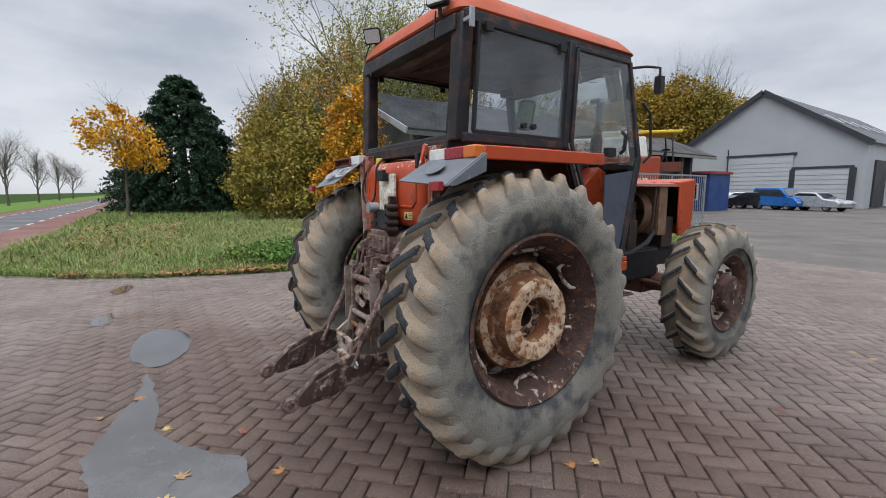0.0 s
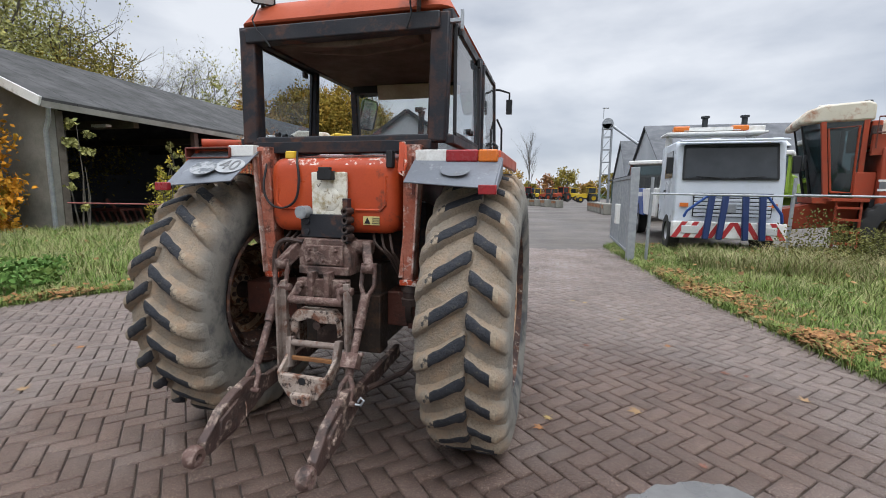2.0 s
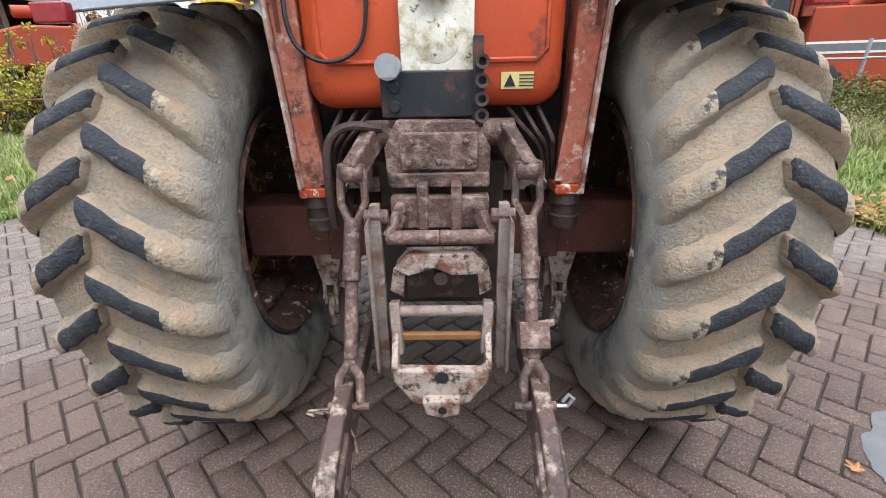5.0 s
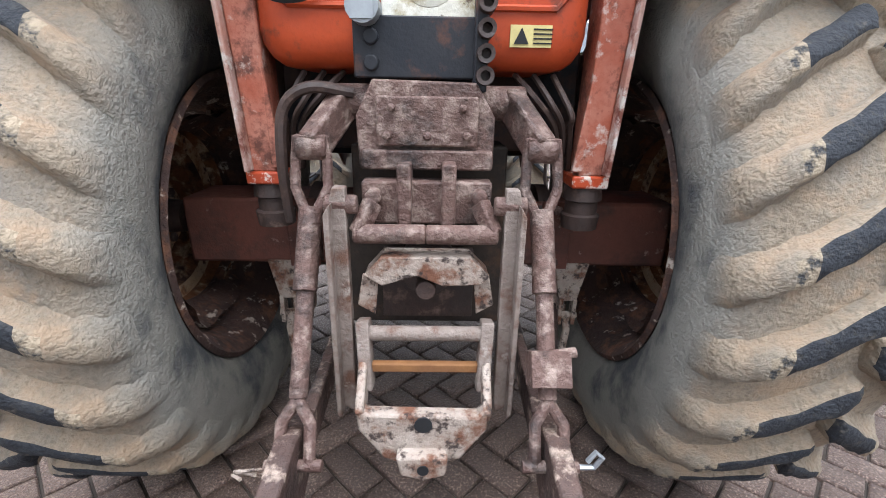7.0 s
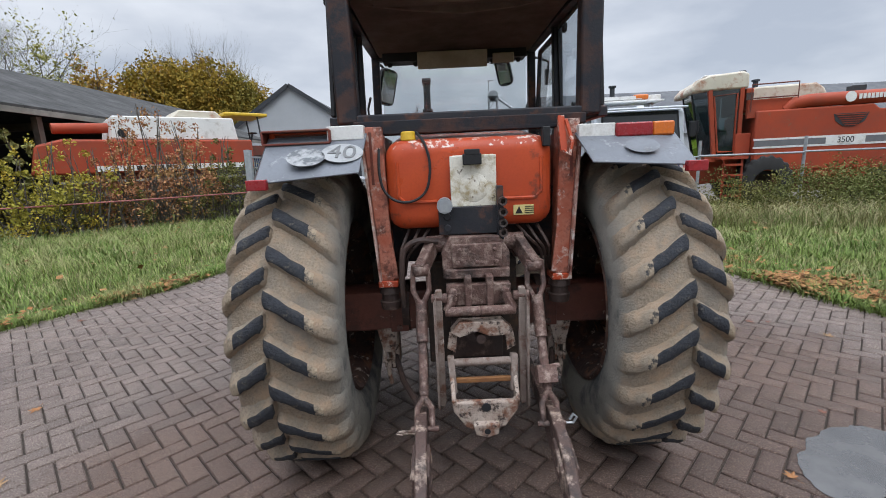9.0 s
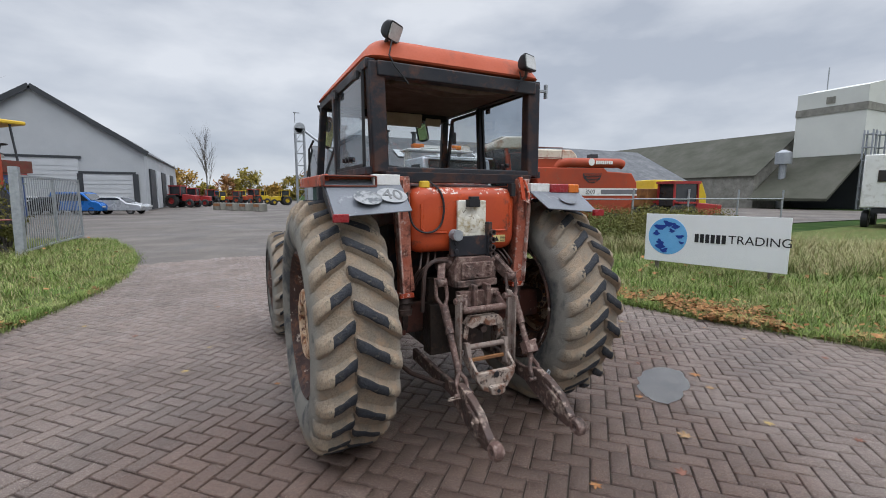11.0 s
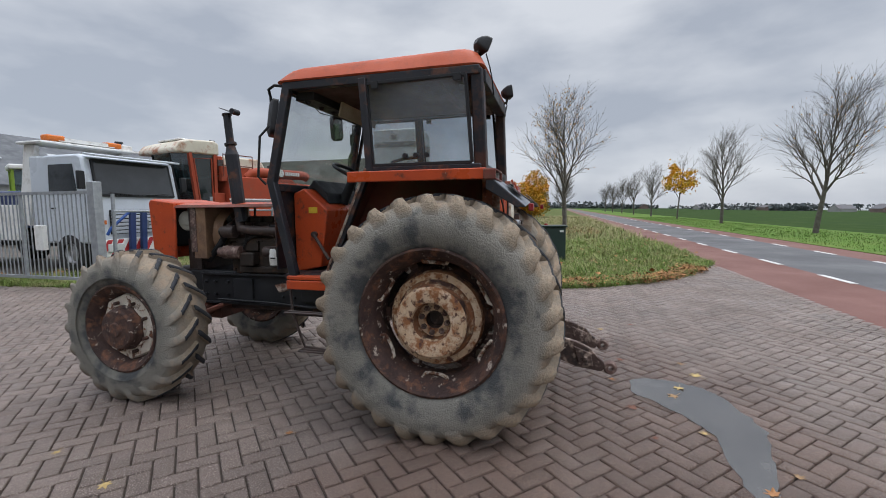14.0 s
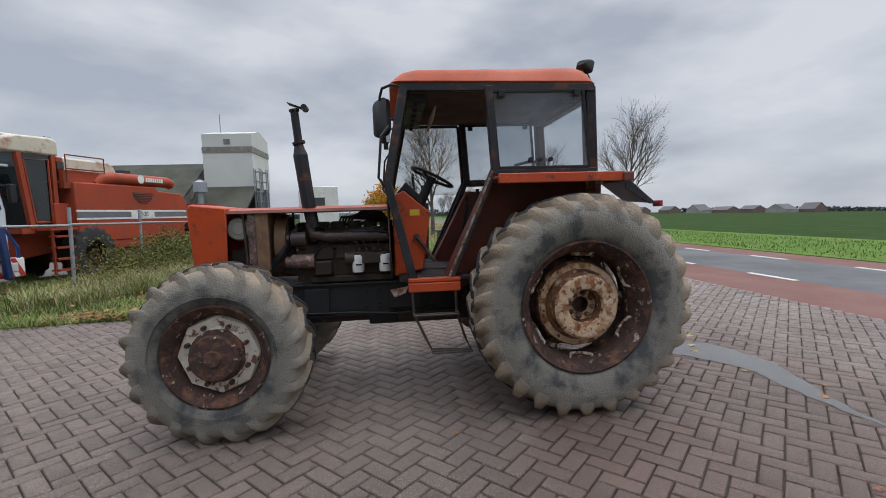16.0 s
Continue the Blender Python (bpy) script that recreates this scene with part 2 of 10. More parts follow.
def glass_mat(name, tint, rough=0.03, clear=0.85, film=(0.5, 0.52, 0.52)):
    """A thin pane: mostly clear, a little dusty."""
    m = bpy.data.materials.new(name)
    m.use_nodes = True
    n, l = m.node_tree.nodes, m.node_tree.links
    n.clear()
    out = n.new("ShaderNodeOutputMaterial")
    tr, gl, df = n.new("ShaderNodeBsdfTransparent"), n.new("ShaderNodeBsdfGlossy"), n.new("ShaderNodeBsdfDiffuse")
    tr.inputs["Color"].default_value = (*tint, 1)
    gl.inputs["Roughness"].default_value = rough
    gl.inputs["Color"].default_value = (0.9, 0.9, 0.9, 1)
    df.inputs["Color"].default_value = (*film, 1)
    lw, pw, fr = n.new("ShaderNodeLayerWeight"), n.new("ShaderNodeMath"), n.new("ShaderNodeMath")
    lw.inputs["Blend"].default_value = 0.5
    pw.operation, fr.operation = "POWER", "MULTIPLY_ADD"
    pw.inputs[1].default_value = 4.0
    fr.inputs[1].default_value, fr.inputs[2].default_value = 0.75, 0.05
    l.new(lw.outputs["Facing"], pw.inputs[0])
    l.new(pw.outputs[0], fr.inputs[0])
    a, c = n.new("ShaderNodeMixShader"), n.new("ShaderNodeMixShader")
    tc, nz, mr = n.new("ShaderNodeTexCoord"), n.new("ShaderNodeTexNoise"), n.new("ShaderNodeMapRange")
    nz.inputs["Scale"].default_value, nz.inputs["Detail"].default_value = 3.0, 8
    mr.inputs["From Min"].default_value, mr.inputs["From Max"].default_value = 0.3, 0.75
    mr.inputs["To Min"].default_value, mr.inputs["To Max"].default_value = (1 - clear) * 0.4, (1 - clear) * 1.6
    l.new(tc.outputs["Object"], nz.inputs["Vector"])
    l.new(nz.outputs["Fac"], mr.inputs["Value"])
    l.new(mr.outputs["Result"], a.inputs[0])
    l.new(tr.outputs[0], a.inputs[1])
    l.new(df.outputs[0], a.inputs[2])
    l.new(fr.outputs[0], c.inputs[0])
    l.new(a.outputs[0], c.inputs[1])
    l.new(gl.outputs[0], c.inputs[2])
    l.new(c.outputs[0], out.inputs[0])
    return m


RUST = (0.105, 0.045, 0.028)
M = {
    "orange": mat("orange_paint", (0.45, 0.068, 0.020), (0.37, 0.052, 0.018), 3, 0.38, bump=0.06, spots=((0.14, 0.04, 0.025), 9, 0.24, 0.05), spots2=((0.5, 0.36, 0.3), 26, 0.0, 0.03), spec=0.3),
    "roof_orange": mat("faded_roof_paint", (0.42, 0.082, 0.032), (0.35, 0.072, 0.034), 2, 0.65, bump=0.08, spots=((0.20, 0.06, 0.038), 6, 0.24, 0.08), spec=0.25),
    "orange_worn": mat("worn_orange_paint", (0.43, 0.062, 0.020), (0.34, 0.052, 0.022), 4, 0.4, bump=0.1, spots=((0.62, 0.53, 0.47), 24, 0.34, 0.03), spots2=((0.13, 0.04, 0.025), 8, 0.24, 0.05), spec=0.3),
    "strut_worn": mat("bare_worn_strut_edge", (0.40, 0.20, 0.15), (0.46, 0.34, 0.30), 9, 0.5, bump=0.2, spots=((0.16, 0.05, 0.035), 14, 0.35, 0.05), spots2=((0.55, 0.50, 0.46), 18, 0.3, 0.04)),
    "orange_scuffed": mat("scuffed_orange_paint", (0.33, 0.085, 0.048), (0.41, 0.17, 0.12), 7, 0.45, bump=0.15, spots=((0.11, 0.042, 0.03), 10, 0.36, 0.06), spots2=((0.52, 0.40, 0.35), 16, 0.24, 0.05), spec=0.3),
    "pale_yellow": mat("pale_yellow_sticker", (0.62, 0.52, 0.22), (0.55, 0.46, 0.2), 30, 0.5, bump=0),
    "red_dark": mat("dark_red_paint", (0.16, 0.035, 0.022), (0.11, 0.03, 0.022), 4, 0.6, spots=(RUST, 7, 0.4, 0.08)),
    "frame": mat("black_frame_paint", (0.018, 0.02, 0.026), (0.03, 0.03, 0.034), 5, 0.5, bump=0.1, spots=((0.10, 0.045, 0.03), 7, 0.3, 0.06), spec=0.25),
    "frame_rust": mat("rusty_pillar_paint", (0.066, 0.032, 0.024), (0.032, 0.021, 0.02), 4, 0.6, bump=0.15, spots=((0.016, 0.017, 0.022), 7, 0.5, 0.05), spec=0.25),
    "black": mat("black_plastic", (0.016, 0.017, 0.019), (0.022, 0.022, 0.024), 8, 0.5, bump=0.05, spec=0.25),
    "engine": mat("oily_engine_iron", (0.022, 0.018, 0.016), (0.045, 0.033, 0.026), 7, 0.55, bump=0.3, grain=40, spots=((0.08, 0.044, 0.028), 9, 0.27, 0.08), spec=0.25),
    "iron": mat("rusty_dusty_iron", (0.088, 0.048, 0.040), (0.13, 0.076, 0.062), 9, 0.62, bump=0.6, grain=70, spots=((0.30, 0.225, 0.19), 24, 0.30, 0.10), spots2=((0.028, 0.020, 0.018), 8, 0.32, 0.08)),
    "iron_link": mat("dark_brown_link_iron", (0.050, 0.030, 0.026), (0.085, 0.050, 0.040), 9, 0.6, bump=0.45, grain=70, spots=((0.34, 0.26, 0.21), 17, 0.32, 0.06), spots2=((0.022, 0.017, 0.016), 8, 0.32, 0.08)),
    "iron_grey": mat("worn_grey_iron", (0.23, 0.185, 0.16), (0.16, 0.12, 0.10), 14, 0.75, bump=0.5, grain=70, spots=((0.12, 0.06, 0.04), 14, 0.3, 0.08), spots2=((0.30, 0.26, 0.23), 22, 0.2, 0.05)),
    "iron_pale": mat("dusty_grey_iron", (0.36, 0.30, 0.255), (0.22, 0.155, 0.12), 14, 0.78, bump=0.5, grain=70, spots=((0.14, 0.06, 0.035), 14, 0.40, 0.06), spots2=((0.04, 0.027, 0.023), 32, 0.32, 0.05)),
    "iron_dark": mat("greasy_dark_iron", (0.035, 0.026, 0.024), (0.06, 0.035, 0.028), 7, 0.6, bump=0.25, grain=50, spots=((0.15, 0.10, 0.08), 14, 0.2, 0.07)),
    "axle_red": mat("red_brown_casting", (0.15, 0.052, 0.036), (0.10, 0.04, 0.030), 5, 0.6, bump=0.25, grain=50, spots=((0.035, 0.025, 0.022), 6, 0.33, 0.1), spots2=((0.30, 0.22, 0.18), 20, 0.12, 0.05)),
    "rim": mat("rusty_rim_steel", (0.066, 0.034, 0.026), (0.034, 0.021, 0.019), 8, 0.8, bump=0.7, grain=60, spots=((0.15, 0.066, 0.038), 11, 0.32, 0.07), spots2=((0.40, 0.335, 0.28), 17, 0.22, 0.03)),
    "rim_flaked": mat("flaked_rim_steel", (0.085, 0.042, 0.03), (0.05, 0.027, 0.022), 6, 0.78, bump=0.5, grain=60, spots=((0.42, 0.36, 0.31), 9, 0.36, 0.03)),
    "hub": mat("flaking_cream_hub", (0.54, 0.41, 0.29), (0.44, 0.29, 0.17), 7, 0.8, bump=0.7, grain=60, spots=((0.24, 0.10, 0.040), 11, 0.44, 0.05), spots2=((0.085, 0.036, 0.024), 26, 0.33, 0.04)),
    "hub_rust": mat("rusty_hub_ring", (0.18, 0.068, 0.029), (0.23, 0.105, 0.045), 8, 0.85, bump=0.6, grain=60, spots=((0.48, 0.35, 0.235), 13, 0.32, 0.05), spots2=((0.05, 0.025, 0.019), 8, 0.38, 0.06)),
    "flake_pale": mat("peeling_pale_paint", (0.62, 0.57, 0.50), (0.50, 0.44, 0.37), 9, 0.75, bump=0.5, spots=(RUST, 15, 0.30, 0.03), spots2=((0.24, 0.11, 0.055), 30, 0.22, 0.04)),
    "flake": mat("peeling_white_paint", (0.60, 0.55, 0.47), (0.48, 0.41, 0.33), 9, 0.75, bump=0.5, spots=(RUST, 16, 0.47, 0.03), spots2=((0.24, 0.11, 0.055), 30, 0.3, 0.04)),
    "rubber": mat("rear_tyre_rubber", (0.290, 0.231, 0.168), (0.228, 0.184, 0.137), 6, 0.93, bump=0.7, grain=95, spots=((0.17, 0.150, 0.126), 5, 0.34, 0.1), spots2=((0.285, 0.205, 0.138), 9, 0.34, 0.08), speck=(0.45, 0.72, 0.5), radial=[((0.222, 0.208, 0.18), 0.70, 0.77, 0.16), ((0.17, 0.161, 0.140), 0.59, 0.73, 0.45), ((0.055, 0.058, 0.060), 0.45, 0.63, 0.95)]),
    "rubber_small": mat("front_tyre_rubber", (0.290, 0.231, 0.168), (0.228, 0.184, 0.137), 6, 0.93, bump=0.7, grain=95, spots=((0.17, 0.150, 0.126), 5, 0.34, 0.1), spots2=((0.285, 0.205, 0.138), 9, 0.34, 0.08), speck=(0.45, 0.72, 0.5), radial=[((0.222, 0.208, 0.18), 0.515, 0.58, 0.13), ((0.17, 0.161, 0.140), 0.445, 0.555, 0.35), ((0.055, 0.058, 0.060), 0.33, 0.475, 0.7)]),
    "lug": mat("worn_lug_rubber", (0.016, 0.018, 0.023), (0.038, 0.041, 0.048), 14, 0.78, bump=0.7, grain=90, spots=((0.11, 0.095, 0.078), 34, 0.16, 0.08), spots2=((0.065, 0.062, 0.058), 9, 0.2, 0.1), spec=0.25),
    "lug_dusty": mat("muddy_lug_rubber", (0.035, 0.036, 0.040), (0.06, 0.058, 0.056), 14, 0.85, bump=0.8, grain=90, spots=((0.27, 0.22, 0.16), 22, 0.52, 0.05), spots2=((0.33, 0.265, 0.19), 9, 0.35, 0.06), spec=0.2),
    "grey_sheet": mat("grey_painted_sheet", (0.135, 0.148, 0.17), (0.105, 0.115, 0.132), 4, 0.42, bump=0.05, spots=((0.24, 0.25, 0.26), 16, 0.2, 0.05), spots2=((0.07, 0.07, 0.075), 9, 0.2, 0.06)),
    "white": mat("white_paint", (0.72, 0.72, 0.70), (0.64, 0.64, 0.62), 2, 0.45, bump=0.03, spots=((0.42, 0.40, 0.36), 5, 0.22, 0.1)),
    "white_dirty": mat("stained_white_plate", (0.70, 0.68, 0.60), (0.6, 0.57, 0.48), 12, 0.6, bump=0.2, spots=((0.34, 0.27, 0.14), 13, 0.34, 0.07), spots2=((0.08, 0.05, 0.03), 30, 0.18, 0.04)),
    "red_lens": mat("red_lamp_lens", (0.30, 0.02, 0.025), (0.22, 0.018, 0.022), 20, 0.25, bump=0.1),
    "amber_lens": mat("amber_lamp_lens", (0.62, 0.16, 0.02), (0.5, 0.12, 0.02), 20, 0.25, bump=0.1),
    "lamp_glass": mat("lamp_front_glass", (0.55, 0.56, 0.55), (0.45, 0.46, 0.46), 30, 0.2, bump=0.3),
    "yellow": mat("yellow_plastic", (0.65, 0.42, 0.03), (0.55, 0.36, 0.03), 8, 0.5),
    "steel": mat("galvanised_steel", (0.36, 0.38, 0.40), (0.28, 0.30, 0.32), 9, 0.5, metal=0.5, bump=0.05),
    "mirror": mat("mirror_silver", (0.8, 0.8, 0.8), (0.78, 0.78, 0.78), 2, 0.05, metal=1.0, bump=0, rough_var=0.01),
    "cloth": mat("brown_head_lining", (0.10, 0.068, 0.05), (0.07, 0.05, 0.038), 6, 0.9, bump=0.2),
    "glass": glass_mat("dusty_tinted_glass", (0.62, 0.67, 0.71), clear=0.80, film=(0.28, 0.32, 0.36)),
    "glass_teal": glass_mat("teal_cab_glass", (0.30, 0.40, 0.41), clear=0.9, film=(0.10, 0.14, 0.15)),
    "glass_clear": glass_mat("clear_glass", (0.86, 0.88, 0.88), clear=0.93),
    "glass_dark": mat("dark_window_glass", (0.02, 0.024, 0.028), (0.035, 0.04, 0.045), 1.5, 0.08, bump=0, rough_var=0.03, spec=0.6),
}

# ---- ground, road, yard ----
M.update({
    "field": mat("green_crop_field", (0.022, 0.046, 0.012), (0.032, 0.058, 0.016), 0.08, 0.95, bump=0.4, grain=3, spots=((0.06, 0.082, 0.028), 0.5, 0.25, 0.1), spec=0.03),
    "mown_turf": mat("mown_green_turf", (0.085, 0.155, 0.030), (0.115, 0.185, 0.042), 0.35, 0.95, bump=0.8, grain=18, spots=((0.15, 0.17, 0.06), 0.8, 0.3, 0.12), spots2=((0.06, 0.12, 0.025), 3, 0.35, 0.1), spec=0.05),
    "soil_grass": mat("grass_soil", (0.085, 0.12, 0.035), (0.115, 0.12, 0.05), 0.7, 0.95, bump=0.8, grain=18, spots=((0.115, 0.075, 0.04), 1.3, 0.35, 0.12), spots2=((0.055, 0.09, 0.025), 4, 0.4, 0.1), spec=0.05),
    "asphalt": mat("grey_road_asphalt", (0.092, 0.092, 0.095), (0.072, 0.072, 0.076), 0.5, 0.75, bump=0.3, grain=60, spots=((0.075, 0.075, 0.08), 0.6, 0.25, 0.1)),
    "red_asphalt": mat("red_cycle_asphalt", (0.155, 0.066, 0.052), (0.13, 0.058, 0.047), 0.6, 0.8, bump=0.3, grain=60),
    "yard": mat("worn_yard_paving", (0.112, 0.093, 0.078), (0.080, 0.067, 0.058), 0.25, 0.62, bump=0.6, grain=22, spots=((0.062, 0.055, 0.052), 0.3, 0.36, 0.12), spots2=((0.145, 0.122, 0.10), 0.8, 0.25, 0.15), speck=(0.42, 0.7, 0.5)),
    "line_white": mat("road_line_paint", (0.62, 0.62, 0.60), (0.5, 0.5, 0.48), 3, 0.7, spots=((0.2, 0.2, 0.2), 9, 0.25, 0.1)),
    "joint": mat("dark_joint_sand", (0.054, 0.043, 0.036), (0.072, 0.057, 0.047), 3, 0.95, bump=0.5, grain=120),
    "brick": mat("grey_brown_paver", (0.198, 0.145, 0.121), (0.156, 0.113, 0.095), 1.1, 0.5, bump=0.9, grain=150, spots=((0.085, 0.060, 0.051), 0.45, 0.34, 0.12), spots2=((0.39, 0.33, 0.285), 120, 0.33, 0.05), island=0.13, rough_var=0.18, spec=0.5, speck=(0.46, 0.62, 0.38), damp=[(0.4, -0.95, 1.5, 1.45), (-1.3, -1.8, 2.4, 1.0), (1.9, 0.5, 1.2, 1.25), (-1.5, -0.2, 0.8, 0.8)]),
    "brick_piece": mat("grey_brown_paver_piece", (0.198, 0.145, 0.121), (0.156, 0.113, 0.095), 1.1, 0.5, bump=0.9, grain=150, spots=((0.085, 0.060, 0.051), 0.45, 0.34, 0.12), spots2=((0.39, 0.33, 0.285), 120, 0.33, 0.05), random_mix=0.13, rough_var=0.18, spec=0.5, speck=(0.46, 0.62, 0.38), damp=[(0.4, -0.95, 1.5, 1.45), (-1.3, -1.8, 2.4, 1.0), (1.9, 0.5, 1.2, 1.25), (-1.5, -0.2, 0.8, 0.8)]),
})


def flat(name, poly, z, m, label, category=""):
    bm = bmesh.new()
    f = bm.faces.new([bm.verts.new((x, y, z)) for x, y in poly])
    return solid(name, bm, m, label, category, kind="structure", smooth=0)


FALL = 0.0205


def low(y):
    """The farmland falls away gently south of the road."""
    return -FALL * max(0.0, -y - 10.3)


bm = bmesh.new()
rows = [[bm.verts.new((x, y, -0.06 + low(y))) for x in (-2500, 2500)] for y in (-2500, -10.3, 2500)]
for a, b in zip(rows, rows[1:]):
    bm.faces.new((a[0], a[1], b[1], b[0]))
solid("ground", bm, M["field"], "green farmland reaching to the horizon", "ground", kind="structure", smooth=0)

# the two edges of the paved entrance, from the road inwards
LEFT_EDGE = [(-9.3, -4.75), (-8.2, -4.0), (-7.2, -2.9), (-6.55, -1.9), (-6.05, -0.5), (-5.75, 0.6), (-5.35, 1.7), (-4.8, 2.6), (-4.1, 3.6), (-3.75, 4.9), (-3.5, 6.2), (-3.4, 7.6), (-3.55, 10.3), (-4.2, 13.0), (-5.2, 16.2), (-7.0, 17.6)]
RIGHT_EDGE = [(9.2, -4.75), (7.9, -4.05), (6.8, -3.5), (5.75, -2.55), (5.0, -1.5), (4.55, -0.3), (4.15, 0.7), (3.9, 1.7), (3.75, 2.6), (3.45, 4.0), (3.25, 5.2), (3.1, 6.6), (2.85, 8.6), (2.7, 10.4), (3.2, 11.4)]


def bed(name, edge, back, label, turf="soil_grass"):
    """A planted strip: level soil with a low raised edge along the paving."""
    bm = bmesh.new()
    top = [bm.verts.new((x, y, 0.018)) for x, y in edge] + [bm.verts.new((x, y, 0.05)) for x, y in back]
    low = [bm.verts.new((v.co.x, v.co.y, -0.05)) for v in top]
    bm.faces.new(top)
    for i in range(len(top)):
        j = (i + 1) % len(top)
        bm.faces.new((top[i], low[i], low[j], top[j]))
    return solid(name, bm, M[turf], label, "grass verge", kind="structure", smooth=0)


bed("verge_west", LEFT_EDGE, [(-13.5, 17.0), (-14.0, 9.5), (-60, 14), (-90, 4), (-90, -4.75)], "rough grass verge strewn with fallen leaves")
bed("verge_east", RIGHT_EDGE, [(9.5, 11.4), (14, 6.5), (60, 12), (90, 4), (90, -4.75)], "rough grass verge strewn with fallen leaves")
bed("verge_south", [(-300, -16.5), (-300, -10.2), (300, -10.2), (300, -16.5)], [], "mown green roadside verge beyond the road", "mown_turf")
bed("verge_far_west", [(-90, -4.75), (-300, -4.75), (-300, 2), (-90, 4)], [], "grass strip along the road")
bed("verge_far_east", [(90, 4), (300, 2), (300, -4.75), (90, -4.75)], [], "grass strip along the road")

flat("yard", [(-40, 8.3), (-4.2, 8.3), (-3.4, 7.4), (-3.0, 5.0), (3.0, 5.0), (2.6, 10), (3.2, 11.4), (9.5, 11.4), (60, 11.5), (62, 130), (-40, 130)], -0.012, M["yard"], "worn grey paved farmyard with damp patches", "yard")
flat("joint_bed", [(-13, -4.7), (13, -4.7), (13, 17), (-13, 17)], -0.02, M["joint"], "dark sand joints under the pavers", "paving")
flat("cycle_lane", [(-400, -6.35), (400, -6.35), (400, -4.62), (-400, -4.62)], -0.004, M["red_asphalt"], "red asphalt cycle strip along the road", "road")
flat("road", [(-400, -9.0), (400, -9.0), (400, -6.35), (-400, -6.35)], -0.004, M["asphalt"], "grey asphalt country road", "road")
flat("cycle_lane_far", [(-400, -10.3), (400, -10.3), (400, -9.0), (-400, -9.0)], -0.004, M["red_asphalt"], "red asphalt cycle strip along the road", "road")
lane_lines = []
for k in range(-30, 31):
    for y in (-6.35, -9.0):
        bm = bmesh.new()
        bm_box(bm, (k * 2.9 + 1.2, y, -0.001), (1.15, 0.13, 0.004))
        lane_lines.append(tagged(link_mesh("lane_marking", bm, M["line_white"]), "white dashed line painted on the road", "road marking", "dashed road lines", "structure"))

# ---- buildings ----
M.update({
    "grey_clad": mat("light_grey_cladding", (0.40, 0.42, 0.44), (0.36, 0.38, 0.40), 0.4, 0.6, bump=0.05),
    "dark_roof": mat("dark_slate_roof", (0.085, 0.09, 0.10), (0.065, 0.07, 0.078), 0.6, 0.7, bump=0.3, grain=8, spots=((0.12, 0.125, 0.13), 2, 0.3, 0.1)),
    "moss_roof": mat("mossy_cement_roof", (0.056, 0.055, 0.040), (0.040, 0.043, 0.029), 0.3, 0.85, bump=0.3, grain=6),
    "old_roof": mat("old_grey_cement_roof", (0.075, 0.074, 0.073), (0.05, 0.05, 0.05), 0.9, 0.85, bump=0.4, grain=12, spots=((0.035, 0.035, 0.034), 2.5, 0.4, 0.1), spec=0.2),
    "concrete": mat("weathered_concrete", (0.26, 0.25, 0.22), (0.19, 0.185, 0.16), 0.9, 0.85, bump=0.3, grain=20, spots=((0.12, 0.12, 0.10), 1.5, 0.3, 0.15)),
    "dark_clad": mat("dark_cladding", (0.03, 0.034, 0.04), (0.04, 0.045, 0.05), 0.8, 0.6, bump=0.1),
    "door_grey": mat("pale_grey_door", (0.46, 0.48, 0.50), (0.42, 0.44, 0.46), 1.0, 0.55, bump=0.05),
    "green_sheet": mat("dark_green_sheet", (0.012, 0.06, 0.045), (0.016, 0.05, 0.04), 1.2, 0.6, bump=0.1),
    "cream": mat("cream_wall_render", (0.50, 0.47, 0.38), (0.43, 0.41, 0.34), 0.5, 0.8, bump=0.1),
    "blue": mat("blue_office_paint", (0.022, 0.06, 0.19), (0.018, 0.05, 0.16), 1.0, 0.55, bump=0.05),
    "silo_white": mat("dull_white_sheeting", (0.56, 0.57, 0.53), (0.50, 0.51, 0.48), 0.25, 0.7, bump=0.1),
    "old_wood": mat("old_grey_timber", (0.14, 0.12, 0.10), (0.10, 0.085, 0.07), 5, 0.85, bump=0.3),
    "brickwall": mat("red_brick_wall", (0.20, 0.09, 0.065), (0.16, 0.075, 0.06), 1.0, 0.85, bump=0.2),
    "skylight": mat("pale_skylight_sheet", (0.45, 0.47, 0.48), (0.40, 0.42, 0.43), 1, 0.4),
})


